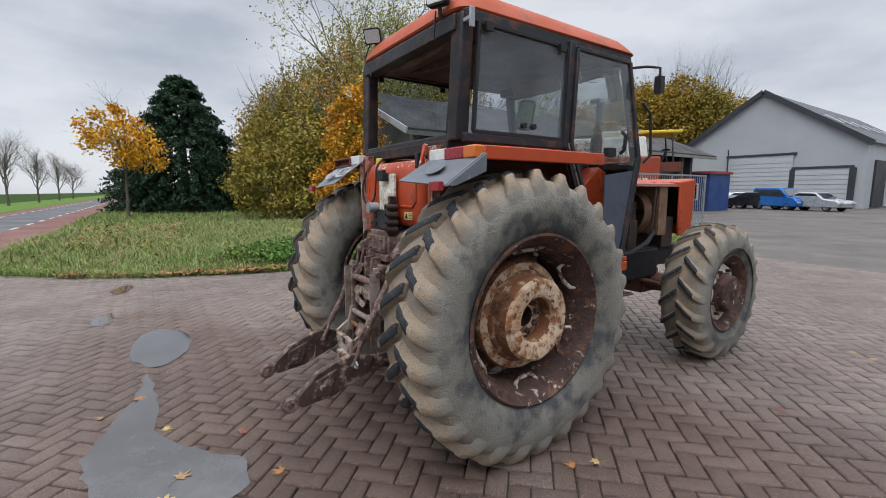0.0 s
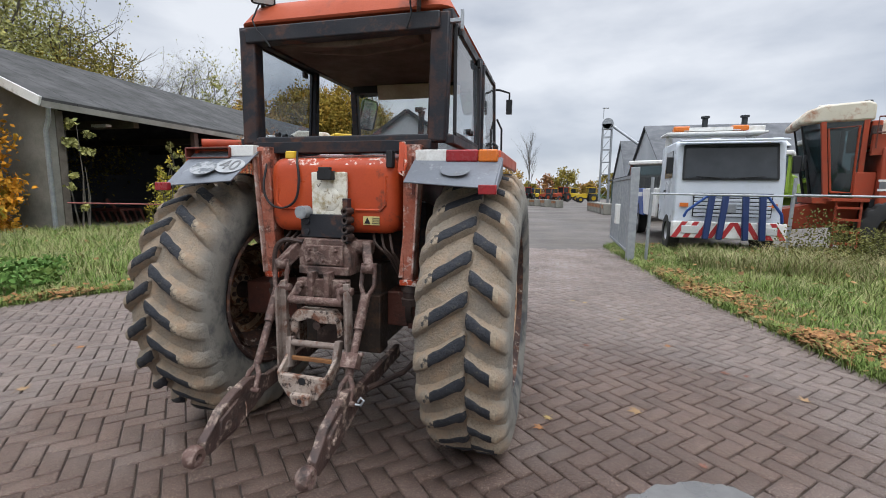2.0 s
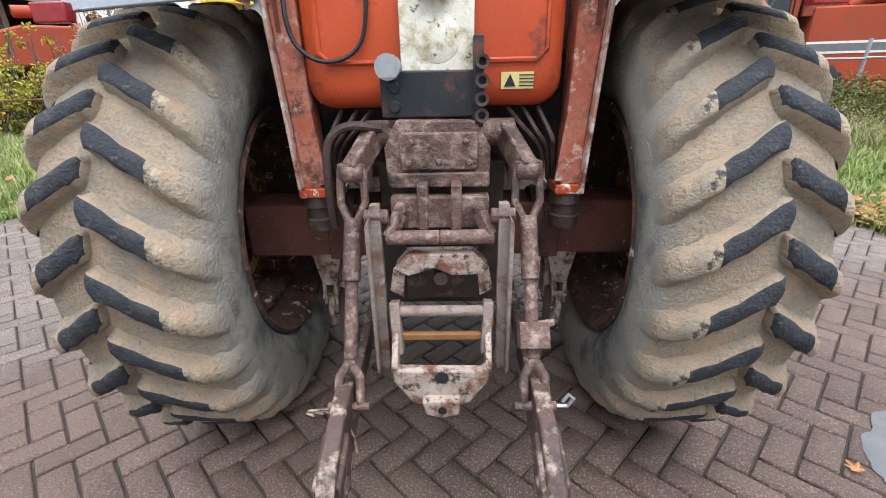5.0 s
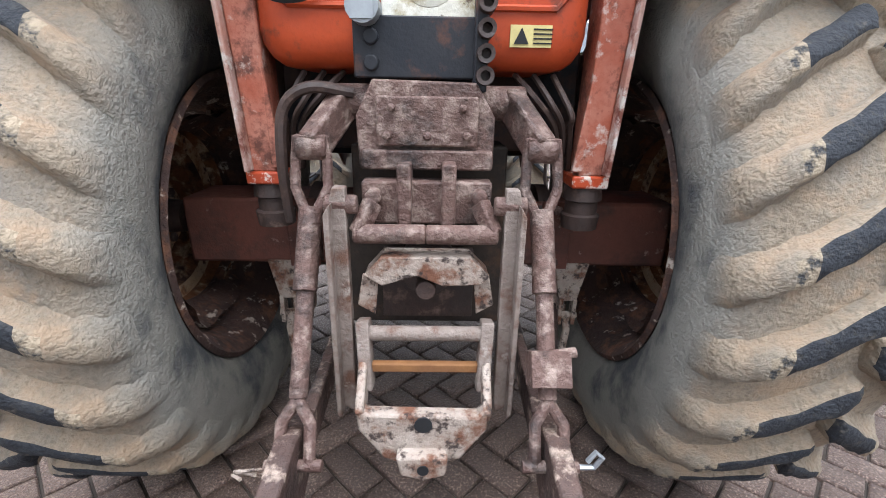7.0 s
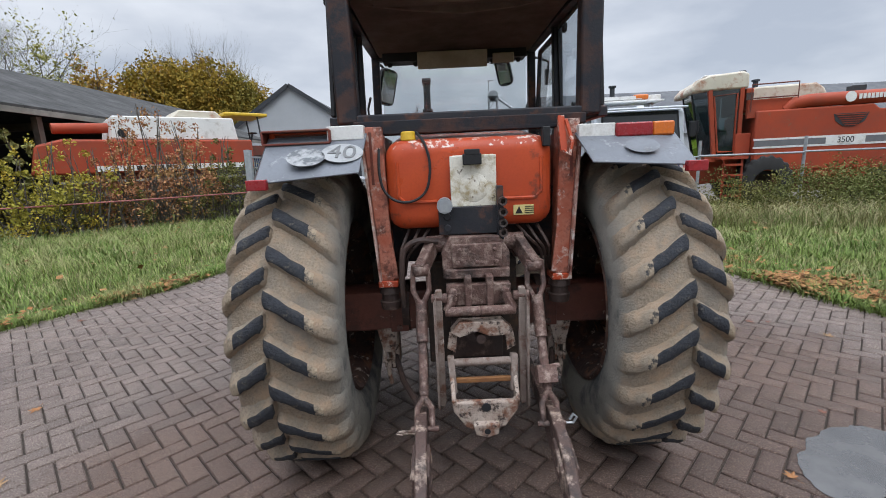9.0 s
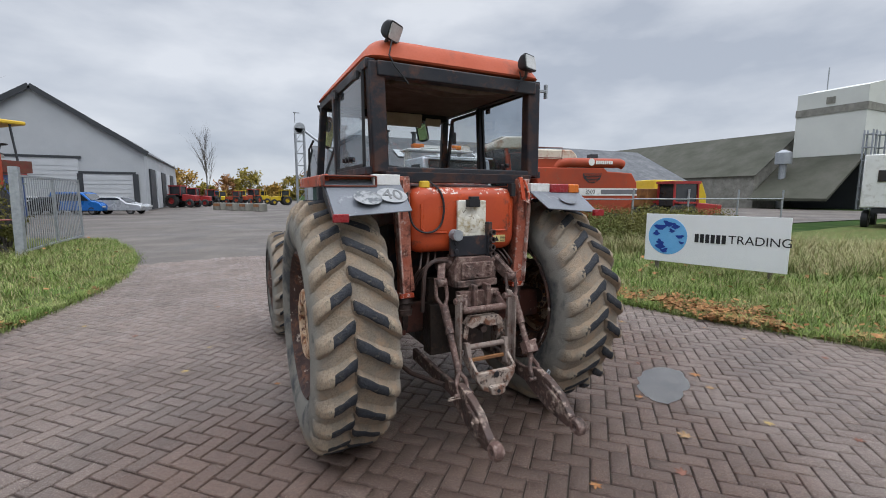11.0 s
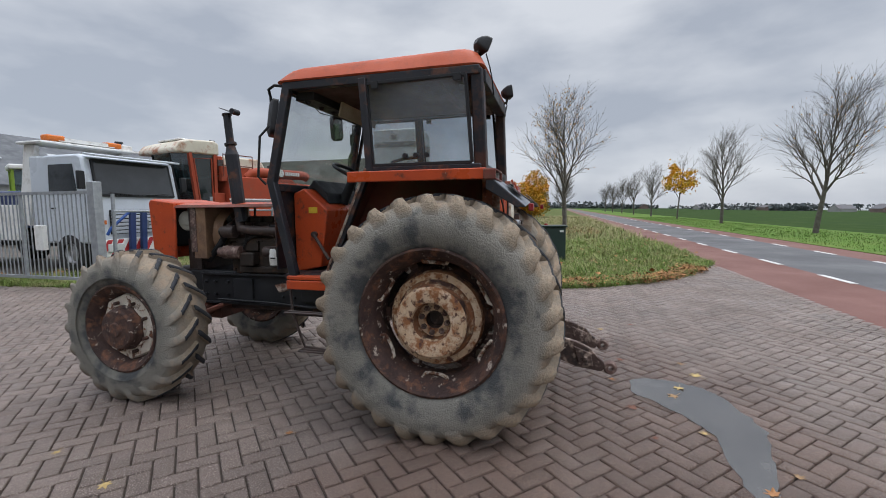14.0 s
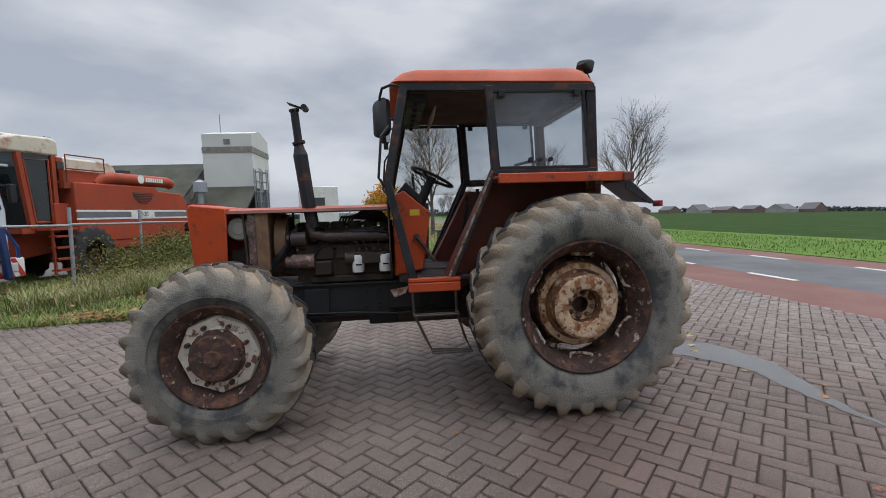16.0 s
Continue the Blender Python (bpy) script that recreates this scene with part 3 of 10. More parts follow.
def gable_house(name, label, x0, x1, y0, y1, eave, ridge, along, wall, roof, over=0.22):
    """A gabled building: four walls with thickness, and two roof slabs. along: the ridge's axis."""
    h = thing(name, label, "building", kind="")
    bm = bmesh.new()
    xm, ym, t = (x0 + x1) / 2, (y0 + y1) / 2, 0.25
    if along == "y":
        gab = [(x0, 0), (x1, 0), (x1, eave), (xm, ridge), (x0, eave)]
        bm_prism(bm, gab, "y", y0, y0 + t)
        bm_prism(bm, gab, "y", y1 - t, y1)
        bm_box(bm, (x0 + t / 2, ym, eave / 2), (t, y1 - y0 - 2 * t, eave))
        bm_box(bm, (x1 - t / 2, ym, eave / 2), (t, y1 - y0 - 2 * t, eave))
    else:
        gab = [(y0, 0), (y1, 0), (y1, eave), (ym, ridge), (y0, eave)]
        bm_prism(bm, gab, "x", x0, x0 + t)
        bm_prism(bm, gab, "x", x1 - t, x1)
        bm_box(bm, (xm, y0 + t / 2, eave / 2), (x1 - x0 - 2 * t, t, eave))
        bm_box(bm, (xm, y1 - t / 2, eave / 2), (x1 - x0 - 2 * t, t, eave))
    part("wall", bm, wall, h)
    for side in (-1, 1):
        bm = bmesh.new()
        half = ((x1 - x0) if along == "y" else (y1 - y0)) / 2
        drop = over * (ridge - eave) / half
        mid = xm if along == "y" else ym
        sect = [(mid, ridge + 0.02), (mid + side * (half + over), eave - drop + 0.02), (mid + side * (half + over), eave - drop + 0.12), (mid, ridge + 0.14)]
        if along == "y":
            bm_prism(bm, sect, "y", y0 - over, y1 + over)
        else:
            bm_prism(bm, sect, "x", x0 - over, x1 + over)
        part("roof", bm, roof, h)
    return h


def box_part(name, c, s, m, parent, label="", rot=None, bevel=0.0):
    bm = bmesh.new()
    bm_box(bm, c, s, rot)
    return part(name, bm, m, parent, label, bevel=bevel)


# large grey storage shed at the end of the yard
shed = gable_house("storage_shed", "large light grey clad storage shed with dark roof", -24.8, -8.6, 49.8, 80, 5.8, 11.2, "y", M["grey_clad"], M["dark_roof"])
for x, w, h, nm in ((-16.6, 5.6, 5.0, "centre"), (-11.6, 4.0, 3.6, ""), (-21.8, 4.2, 3.4, "")):
    d = box_part("roller_door", (x, 49.72, h / 2), (w, 0.12, h), M["door_grey"], shed, "pale grey roller door")
    box_part("door_frame", (x, 49.70, h + 0.1), (w + 0.5, 0.2, 0.22), M["dark_clad"], d)
    for k in range(int(h / 0.42)):
        box_part("door_slat", (x, 49.64, 0.25 + k * 0.42), (w - 0.1, 0.03, 0.34), M["door_grey"], d)
for x in (-13.75, -19.5, -9.4):
    box_part("downpipe", (x, 49.68, 1.8), (0.45, 0.14, 3.6), M["dark_clad"], shed)
for y in range(6):
    box_part("side_bay", (-8.52, 54 + y * 4.6, 2.2), (0.16, 3.6, 4.2), M["dark_clad"] if y % 2 == 0 else M["door_grey"], shed)
for y in range(6):
    box_part("skylight", (-12.2, 54 + y * 4.2, 8.48), (1.9, 0.7, 0.05), M["skylight"], shed, rot=(0, 33.7, 0))
for side in (-1, 1):
    bm = bmesh.new()
    bm_bar(bm, (-16.7, 49.4, 11.25), (-16.7 + side * 8.5, 49.4, 5.6), 0.08, 0.45)
    part("gable_trim", bm, M["dark_clad"], shed)
bm = bmesh.new()
bm_tube(bm, [(-19.3, 49.2, 0), (-19.3, 49.2, 5.4), (-19.2, 48.9, 5.7), (-19.0, 48.5, 5.7)], 0.07)
part("yard_lamp", bm, M["dark_clad"], shed)

# the western farm buildings are laid out from one corner of the paving
WEST = Matrix.Translation((0.6, -2.7, 1.54)) @ Matrix.Diagonal((1.4, 1.4, 1.4, 1)) @ Matrix.Translation((-0.6, 2.7, -1.54))


def west(x, y):
    p = WEST @ Vector((x, y, 0))
    return p.x, p.y


# long open-fronted cart shed
cart = thing("cart_shed", "long open-fronted cart shed with an old grey roof", "shed")
bm = bmesh.new()
bm_prism(bm, [(-19.0, 0), (-10.05, 0), (-10.05, 3.38), (-14.5, 5.3), (-19.0, 3.3)], "y", 5.5, 5.75)
part("end_wall", bm, M["concrete"], cart, "grey rendered end wall")
# both inner walls carry the deep shade of the interior in their dark colour
bm = bmesh.new()
bm_prism(bm, [(-19.0, 0), (-10.0, 0), (-10.0, 3.38), (-14.5, 5.3), (-19.0, 3.3)], "y", 22.9, 23.1)
part("end_wall", bm, M["dark_clad"], cart)
box_part("back_wall", (-18.9, 15.1, 1.65), (0.2, 18.8, 3.3), M["dark_clad"], cart, "back wall coloured dark as if in deep shade")
for k in range(25):
    bm = bmesh.new()
    y0, y1 = 5.2 + k * 0.8, 5.2 + k * 0.8 + 0.79
    bm_prism(bm, [(-14.5, 5.45), (-9.75, 3.42), (-9.75, 3.5), (-14.5, 5.53)], "y", y0, y1)
    part("roof_sheet", bm, M["old_roof"], cart)
bm = bmesh.new()
bm_prism(bm, [(-14.5, 5.45), (-19.3, 3.2), (-19.3, 3.28), (-14.5, 5.53)], "y", 5.2, 25.2)
part("roof_back", bm, M["old_roof"], cart)
box_part("fascia", (-9.76, 15.2, 3.36), (0.06, 20.0, 0.14), M["concrete"], cart)
bm = bmesh.new()
bm_bar(bm, (-9.7, 5.16, 3.4), (-14.5, 5.16, 5.42), 0.05, 0.2)
part("barge_board", bm, M["white"], cart, "weathered white barge board")
for k in range(5):
    box_part("post", (-10.1, 5.75 + k * 4.1, 1.65), (0.16, 0.16, 3.3), M["old_wood"], cart)
for k in range(4):
    box_part("roof_beam", (-14.4, 7.8 + k * 4.1, 3.3), (8.6, 0.16, 0.22), M["old_wood"], cart)
bm = bmesh.new()
bm_tube(bm, [(-9.75, 5.35, 3.3), (-9.85, 5.4, 3.05), (-10.0, 5.42, 2.8), (-10.0, 5.42, 0.05)], 0.05)
part("downpipe", bm, M["steel"], cart, "bent grey downpipe")
for k in range(3):
    box_part("strip_lamp", (-10.6, 7.2 + k * 4.1, 3.18), (0.5, 0.16, 0.06), M["white"], cart)
cart.matrix_world = Matrix.Translation((-0.5, -0.5, 0)) @ WEST @ cart.matrix_world

# blue site office beside the cart shed
office = thing("site_office", "small blue site office with a white window", "cabin")
box_part("wall", (-11.0, 24.9, 1.25), (2.3, 2.4, 2.5), M["blue"], office)
box_part("roof", (-11.0, 24.9, 2.56), (2.5, 2.6, 0.14), mat("red_roof_trim", (0.30, 0.04, 0.035), (0.26, 0.04, 0.035), 2, 0.6), office, "red roof edge")
w = box_part("window", (-10.75, 23.68, 1.5), (0.75, 0.08, 0.95), M["white"], office)
box_part("pane", (-10.75, 23.62, 1.5), (0.6, 0.04, 0.8), M["glass_dark"], w)
office.matrix_world = WEST @ office.matrix_world

# barns on the east side of the yard
barn = gable_house("long_barn", "long grey barn with a dark slate roof", 9.2, 52, 34.2, 50.4, 3.3, 7.6, "x", M["grey_clad"], M["dark_roof"])
for x in (13.5, 16.5, 30):
    bm = bmesh.new()
    bm_cyl(bm, (x, 40.4, 6.8), (x, 40.4, 8.0), 0.22)
    bm_cyl(bm, (x, 40.4, 8.0), (x, 40.4, 8.15), 0.34)
    part("chimney", bm, M["dark_clad"], barn)
for k in range(5):
    box_part("skylight", (14 + k * 4.5, 38.2, 5.72), (0.7, 1.7, 0.05), M["skylight"], barn, rot=(28, 0, 0))
barn2 = gable_house("far_barn", "smaller grey barn with slate roof", 9.0, 30, 50.6, 62, 3.4, 7.8, "x", M["grey_clad"], M["dark_roof"])
box_part("door", (8.95, 55, 1.7), (0.12, 2.4, 3.4), M["dark_clad"], barn2)
lean = thing("green_lean_to", "low dark green sheeted lean-to with cream end wall", "shed")
box_part("wall", (7.95, 37.9, 1.35), (2.4, 13.2, 2.7), M["green_sheet"], lean)
for k in range(16):
    box_part("sheet", (6.73, 31.8 + k * 0.82, 1.35), (0.06, 0.7, 2.6), M["green_sheet"], lean)
box_part("end_wall", (7.95, 31.22, 1.3), (2.3, 0.16, 2.6), M["cream"], lean)
w = box_part("window", (8.1, 31.1, 1.5), (0.9, 0.1, 0.9), M["white"], lean)
box_part("pane", (8.1, 31.04, 1.5), (0.75, 0.04, 0.75), M["glass_dark"], w)
box_part("roof", (7.9, 37.9, 2.78), (2.9, 13.8, 0.12), M["dark_clad"], lean)

# bucket elevator mast
mast = thing("grain_elevator", "tall galvanised grain elevator mast with a round head", "elevator", at=(6.9, 53.3, 0))
for dx in (-0.5, 0.5):
    for dy in (-0.5, 0.5):
        bm = bmesh.new()
        bm_box(bm, (dx, dy, 4.6), (0.14, 0.14, 9.2))
        part("leg", bm, M["steel"], mast)
for k in range(6):
    bm = bmesh.new()
    z = 0.8 + k * 1.45
    bm_box(bm, (0, -0.5, z), (1, 0.08, 0.08))
    bm_box(bm, (0, 0.5, z), (1, 0.08, 0.08))
    bm_box(bm, (-0.5, 0, z), (0.08, 1, 0.08))
    bm_box(bm, (0.5, 0, z), (0.08, 1, 0.08))
    bm_bar(bm, (-0.5, -0.5, z), (0.5, -0.5, z + 1.45), 0.06, 0.06)
    part("brace", bm, M["steel"], mast)
bm = bmesh.new()
bm_lathe(bm, [(-0.4, 0.0), (-0.4, 0.62), (0.4, 0.62), (0.4, 0.0)], 20, (0, 0, 9.6), "y")
bm_box(bm, (0, 0, 9.25), (1.2, 0.8, 0.6))
part("head", bm, M["steel"], mast)
bm = bmesh.new()
bm_cyl(bm, (0.5, 0, 9.4), (4.0, -2.0, 6.4), 0.16)
part("spout", bm, M["steel"], mast)
bm = bmesh.new()
bm_box(bm, (4.1, -2.0, 6.6), (0.9, 0.9, 1.2))
part("hopper", bm, M["steel"], mast)
bm = bmesh.new()
bm_cyl(bm, (-0.5, 0, 10.2), (-0.5, 0, 11.4), 0.04)
bm_box(bm, (-0.3, 0, 11.4), (0.7, 0.2, 0.08))
part("lamp_arm", bm, M["steel"], mast)

# mossy barn with a grain tower
mossy = gable_house("mossy_barn", "very long old barn with a mossy grey roof", 60, 80, 30.5, 66, 4.2, 10.4, "y", M["concrete"], M["moss_roof"])
for k in range(7):
    box_part("skylight", (66.2, 34 + k * 4.4, 8.1), (1.0, 0.8, 0.05), M["skylight"], mossy, rot=(0, -31.8, 0))
tower = thing("grain_tower", "pale square grain tower rising over the barn", "silo")
bm = bmesh.new()
bm_prism(bm, [(66.6, 6.4), (75.4, 6.4), (75.4, 14.6), (71, 15.6), (66.6, 14.6)], "y", 22.4, 29.6)
part("upper_wall", bm, M["silo_white"], tower)
box_part("wall", (71, 26, 3.2), (8.4, 7.0, 6.4), M["dark_clad"], tower)
box_part("belt", (71, 26, 12.2), (8.95, 7.35, 0.9), M["concrete"], tower, "dull olive sheeting band")
bm = bmesh.new()
bm_prism(bm, [(58.5, 1.0), (66.55, 6.3), (66.55, 6.6), (58.5, 1.3)], "y", 22.0, 30.3)
part("lean_to_roof", bm, M["moss_roof"], tower)
for x, y in ((65.9, 21.6), (68, 21.2)):
    for dx, dy in ((-0.4, -0.4), (0.4, -0.4), (-0.4, 0.4), (0.4, 0.4)):
        box_part("leg", (x + dx, y + dy, 4.6), (0.14, 0.14, 9.2), M["steel"], tower)
    for k in range(6):
        box_part("platform", (x, y, 1.2 + k * 1.5), (1.0, 1.0, 0.1), M["steel"], tower)
bm = bmesh.new()
bm_lathe(bm, [(0, 0.0), (0, 0.9), (1.4, 0.9), (1.8, 0.2), (1.8, 0)], 16, (62.5, 28.6, 5.6), "z")
bm_cyl(bm, (62.5, 28.6, 0), (62.5, 28.6, 5.6), 0.4)
part("cyclone", bm, M["steel"], tower)
box_part("vent", (66.55, 26, 13.4), (0.1, 0.9, 0.8), M["concrete"], tower)
bm = bmesh.new()
bm_cyl(bm, (70, 28, 15.4), (70, 28, 18.2), 0.07)
part("aerial", bm, M["steel"], tower)

# white box trailer parked beyond the verge
trailer = thing("box_trailer", "white box trailer with one small dark window", "trailer", at=(29.6, 6.9, 0), rz=14)
bm = bmesh.new()
bm_box(bm, (0, 0, 2.35), (4.6, 2.5, 2.6))
part("body", bm, M["white"], trailer, bevel=0.05)
bm = bmesh.new()
bm_box(bm, (-2.32, 0.2, 2.6), (0.05, 1.0, 0.55))
part("window", bm, M["glass_dark"], trailer)
bm = bmesh.new()
bm_box(bm, (0, 0, 0.9), (4.8, 1.6, 0.25))
part("chassis", bm, M["black"], trailer)
for x in (-1.6, 1.4):
    for y in (-1.05, 1.05):
        bm = bmesh.new()
        bm_lathe(bm, [(-0.14, 0.2), (-0.14, 0.42), (-0.1, 0.46), (0.1, 0.46), (0.14, 0.42), (0.14, 0.2)], 20, (x, y, 0.46), "y", closed=True)
        part("wheel", bm, M["black"], trailer)

# ---- trees, bushes, grass, leaves ----
def leaf_mat(name, c1, c2, c3, scale=0.6, sat=0.25):
    m = mat(name, c1, c2, scale, 0.75, bump=0, grain=6, spots=(c3, scale * 2.2, 0.35, 0.08), island=sat, spec=0.12)
    b = m.node_tree.nodes["Principled BSDF"]
    b.inputs["Transmission Weight"].default_value = 0.0
    b.inputs["Subsurface Weight"].default_value = 0.0
    return m


M.update({
    "bark": mat("grey_brown_bark", (0.11, 0.095, 0.08), (0.075, 0.065, 0.055), 4, 0.9, bump=0.6, grain=30, spots=((0.14, 0.14, 0.11), 3, 0.3, 0.1)),
    "leaf_yellow": leaf_mat("yellow_autumn_leaves", (0.70, 0.38, 0.03), (0.58, 0.26, 0.025), (0.42, 0.33, 0.04)),
    "leaf_orange": leaf_mat("orange_autumn_leaves", (0.60, 0.25, 0.025), (0.52, 0.29, 0.03), (0.26, 0.24, 0.04)),
    "leaf_olive": leaf_mat("olive_autumn_leaves", (0.22, 0.195, 0.045), (0.32, 0.22, 0.04), (0.14, 0.15, 0.04)),
    "leaf_gold": leaf_mat("golden_olive_leaves", (0.30, 0.21, 0.034), (0.21, 0.17, 0.034), (0.38, 0.22, 0.034), 0.35),
    "leaf_brown": leaf_mat("brown_autumn_leaves", (0.34, 0.19, 0.05), (0.36, 0.23, 0.05), (0.2, 0.17, 0.05)),
    "leaf_pale": leaf_mat("pale_green_leaves", (0.34, 0.34, 0.13), (0.26, 0.27, 0.10), (0.42, 0.38, 0.12)),
    "leaf_rust": leaf_mat("rusty_shrub_leaves", (0.36, 0.16, 0.085), (0.29, 0.16, 0.075), (0.34, 0.25, 0.09)),
    "leaf_lime": leaf_mat("yellow_green_shrub_leaves", (0.36, 0.30, 0.05), (0.22, 0.24, 0.05), (0.46, 0.30, 0.04)),
    "leaf_bramble": leaf_mat("bramble_leaves", (0.12, 0.135, 0.042), (0.19, 0.15, 0.05), (0.08, 0.10, 0.032)),
    "needle": leaf_mat("dark_green_needles", (0.026, 0.055, 0.032), (0.034, 0.066, 0.036), (0.02, 0.04, 0.025)),
    "grass": leaf_mat("green_grass_blades", (0.125, 0.195, 0.046), (0.185, 0.235, 0.068), (0.29, 0.28, 0.13), 0.9, 0.45),
    "grass_mown": leaf_mat("mown_grass_blades", (0.095, 0.18, 0.036), (0.125, 0.205, 0.045), (0.18, 0.22, 0.07), 0.7, 0.35),
    "grass_dry": leaf_mat("dry_yellow_grass", (0.40, 0.34, 0.20), (0.30, 0.26, 0.14), (0.24, 0.23, 0.11), 0.9, 0.25),
    "weed": leaf_mat("dark_green_weeds", (0.075, 0.15, 0.035), (0.10, 0.19, 0.045), (0.14, 0.18, 0.045)),
    "litter": leaf_mat("fallen_leaf_litter", (0.26, 0.12, 0.045), (0.15, 0.075, 0.035), (0.36, 0.21, 0.085), 9.0, 0.45),
})


def unit(v):
    return v / np.maximum(np.linalg.norm(v, axis=1, keepdims=True), 1e-6)


def leaf_quads(p, size, droop=0.0, slim=0.6):
    """Small pointed leaves, turned at random, at the points p."""
    n = len(p)
    a = unit(rng.normal(size=(n, 3)) + (0, 0, -droop))
    b = unit(np.cross(a, rng.normal(size=(n, 3))))
    s = (size * rng.uniform(0.6, 1.3, n))[:, None]
    c = np.cross(a, b)
    v = np.stack([p - a * s * 0.5, p + b * s * 0.5 * slim + c * s * 0.08, p + a * s * 0.5, p - b * s * 0.5 * slim + c * s * 0.08], 1).reshape(-1, 3)
    return v, np.arange(4 * n).reshape(n, 4)


def clump_points(balls, n, tight=0.55):
    """Points in many small clumps inside the balls (x, y, z, rx, rz)."""
    balls = np.array(balls, float)
    wgt = balls[:, 3] ** 2 * balls[:, 4]
    k = max(8, n // 40)
    pick = rng.choice(len(balls), k, p=wgt / wgt.sum())
    d = unit(rng.normal(size=(k, 3))) * (rng.uniform(0.25, 1, k) ** 0.45)[:, None]
    c = balls[pick, :3] + d * balls[pick][:, [3, 3, 4]]
    q = rng.integers(0, k, n)
    r = balls[pick][q, 3] * 0.16
    return c[q] + rng.normal(size=(n, 3)) * r[:, None] * tight * 1.6


def grow(base, height, r0, levels, spread, rnd, lean=(0, 0), first=0.3, kids=7, up=0.55):
    """Trunk and limbs as bent, tapering lines: a list of (points, radii, level)."""
    out = []

    def limb(p, d, length, r, lev):
        n = 6 if lev == 0 else 4 if lev < 3 else 2
        pts, q = [p.copy()], d.copy()
        for _ in range(n):
            q = (q + Vector((rnd.gauss(0, 1), rnd.gauss(0, 1), rnd.gauss(0, 0.6) + (0.35 if lev else 0.2))) * (0.028 if lev == 0 else 0.13)).normalized()
            pts.append(pts[-1] + q * length / n)
        end = 0.25 if lev else 0.16
        out.append((pts, [max(0.004, r * (1 - (1 - end) * i / n)) for i in range(n + 1)], lev))
        if lev >= levels:
            return
        m = kids if lev == 0 else max(3, kids - 3)
        for k in range(m):
            f = first + (1 - first) * (k + rnd.random() * 0.8) / m if lev == 0 else 0.25 + 0.75 * (k + rnd.random()) / m
            f = min(f, 0.98)
            i = min(int(f * n), n - 1)
            at = pts[i].lerp(pts[i + 1], f * n - i)
            a = 2 * math.pi * (k * 0.382 + rnd.random() * 0.25)
            axis = (pts[i + 1] - pts[i]).normalized()
            u = axis.orthogonal().normalized()
            side = u * math.cos(a) + axis.cross(u) * math.sin(a)
            dd = (axis * up + side * spread).normalized()
            limb(at, dd, length * rnd.uniform(0.42, 0.62) * (1.15 - 0.55 * f if lev == 0 else 1), r * (1 - 0.7 * f) * 0.62, lev + 1)

    limb(Vector(base), Vector((lean[0], lean[1], 1)).normalized(), height, r0, 0)
    return out


def tree(name, label, at, height, r0, crown=(), leaves=0, leaf=0.12, m=None, levels=3, spread=0.75, kids=8, seed=1, first=0.3, up=0.55, group="", leaf2=None, tips=0, lean=(0, 0)):
    rnd = random.Random(seed)
    t = thing(name, label, "tree", group, at=at)
    bm = bmesh.new()
    limbs = grow((0, 0, -0.05), height, r0, levels, spread, rnd, lean, first, kids, up)
    for pts, rs, lev in limbs:
        bm_tube(bm, pts, rs, (9, 6, 4, 3, 3)[lev], ends=lev == 0)
    part("trunk", bm, M["bark"], t, smooth=70)
    groups = []
    if crown and leaves:
        groups.append((clump_points(crown, leaves), m, "crown"))
    if tips:
        ends = np.array([p for pts, rs, lev in limbs if lev >= max(1, levels - 1) for p in pts[1:]])
        q = ends[rng.integers(0, len(ends), tips)] + rng.normal(size=(tips, 3)) * 0.12 * height / 8
        groups.append((q, leaf2 or m, "crown"))
    for p, mm, nm in groups:
        v, f = leaf_quads(p, leaf, 0.3)
        ob = raw_mesh(nm, v, f, mm)
        ob.parent = t
    return t


def bush(name, label, at, balls, leaves, leaf, m, stems=8, seed=1, category="bush", group=""):
    rnd = random.Random(seed)
    t = thing(name, label, category, group, at=at)
    bm = bmesh.new()
    for k in range(stems):
        b = balls[k % len(balls)]
        a = rnd.random() * 6.28
        tip = Vector((b[0] + b[3] * 0.7 * math.cos(a), b[1] + b[3] * 0.7 * math.sin(a), b[2] + b[4] * rnd.uniform(0.2, 0.8)))
        root = Vector((b[0] * 0.7 + rnd.gauss(0, 0.15), b[1] * 0.7 + rnd.gauss(0, 0.15), -0.05))
        mid = root.lerp(tip, 0.5) + Vector((rnd.gauss(0, 0.1), rnd.gauss(0, 0.1), 0.1))
        bm_tube(bm, [root, mid, tip], [0.03, 0.02, 0.008], 5)
    part("stem", bm, M["bark"], t, smooth=60)
    v, f = leaf_quads(clump_points(balls, leaves), leaf, 0.3)
    raw_mesh("foliage", v, f, m).parent = t
    return t


# big dark conifer by the road
con = thing("conifer", "broad dark green conifer with drooping branches", "tree", at=(-36.5, 0.9, 0))
bm = bmesh.new()
bm_tube(bm, [(0, 0, 0), (0, 0, 5), (0.05, 0, 10.2)], [0.22, 0.14, 0.02], 8)
part("trunk", bm, M["bark"], con)
pts = []
for k in range(900):
    z = 0.5 + 9.4 * (k / 900) ** 1.2
    rad = 5.1 * min(1.0, 1.5 * (1 - z / 10.6)) ** 0.85 * (0.75 + 0.35 * rng.random())
    a = rng.uniform(0, 6.283)
    n = int(24 + 40 * rad / 3.5)
    f = rng.uniform(0.25, 1, n) ** 0.7
    pts.append(np.stack([np.cos(a) * rad * f + rng.normal(0, 0.10, n), np.sin(a) * rad * f + rng.normal(0, 0.10, n), z - 0.32 * rad * f ** 2 + 0.25 * f ** 4 + rng.normal(0, 0.07, n)], 1))
v, f = leaf_quads(np.concatenate(pts), 0.30, 0.8, 0.4)
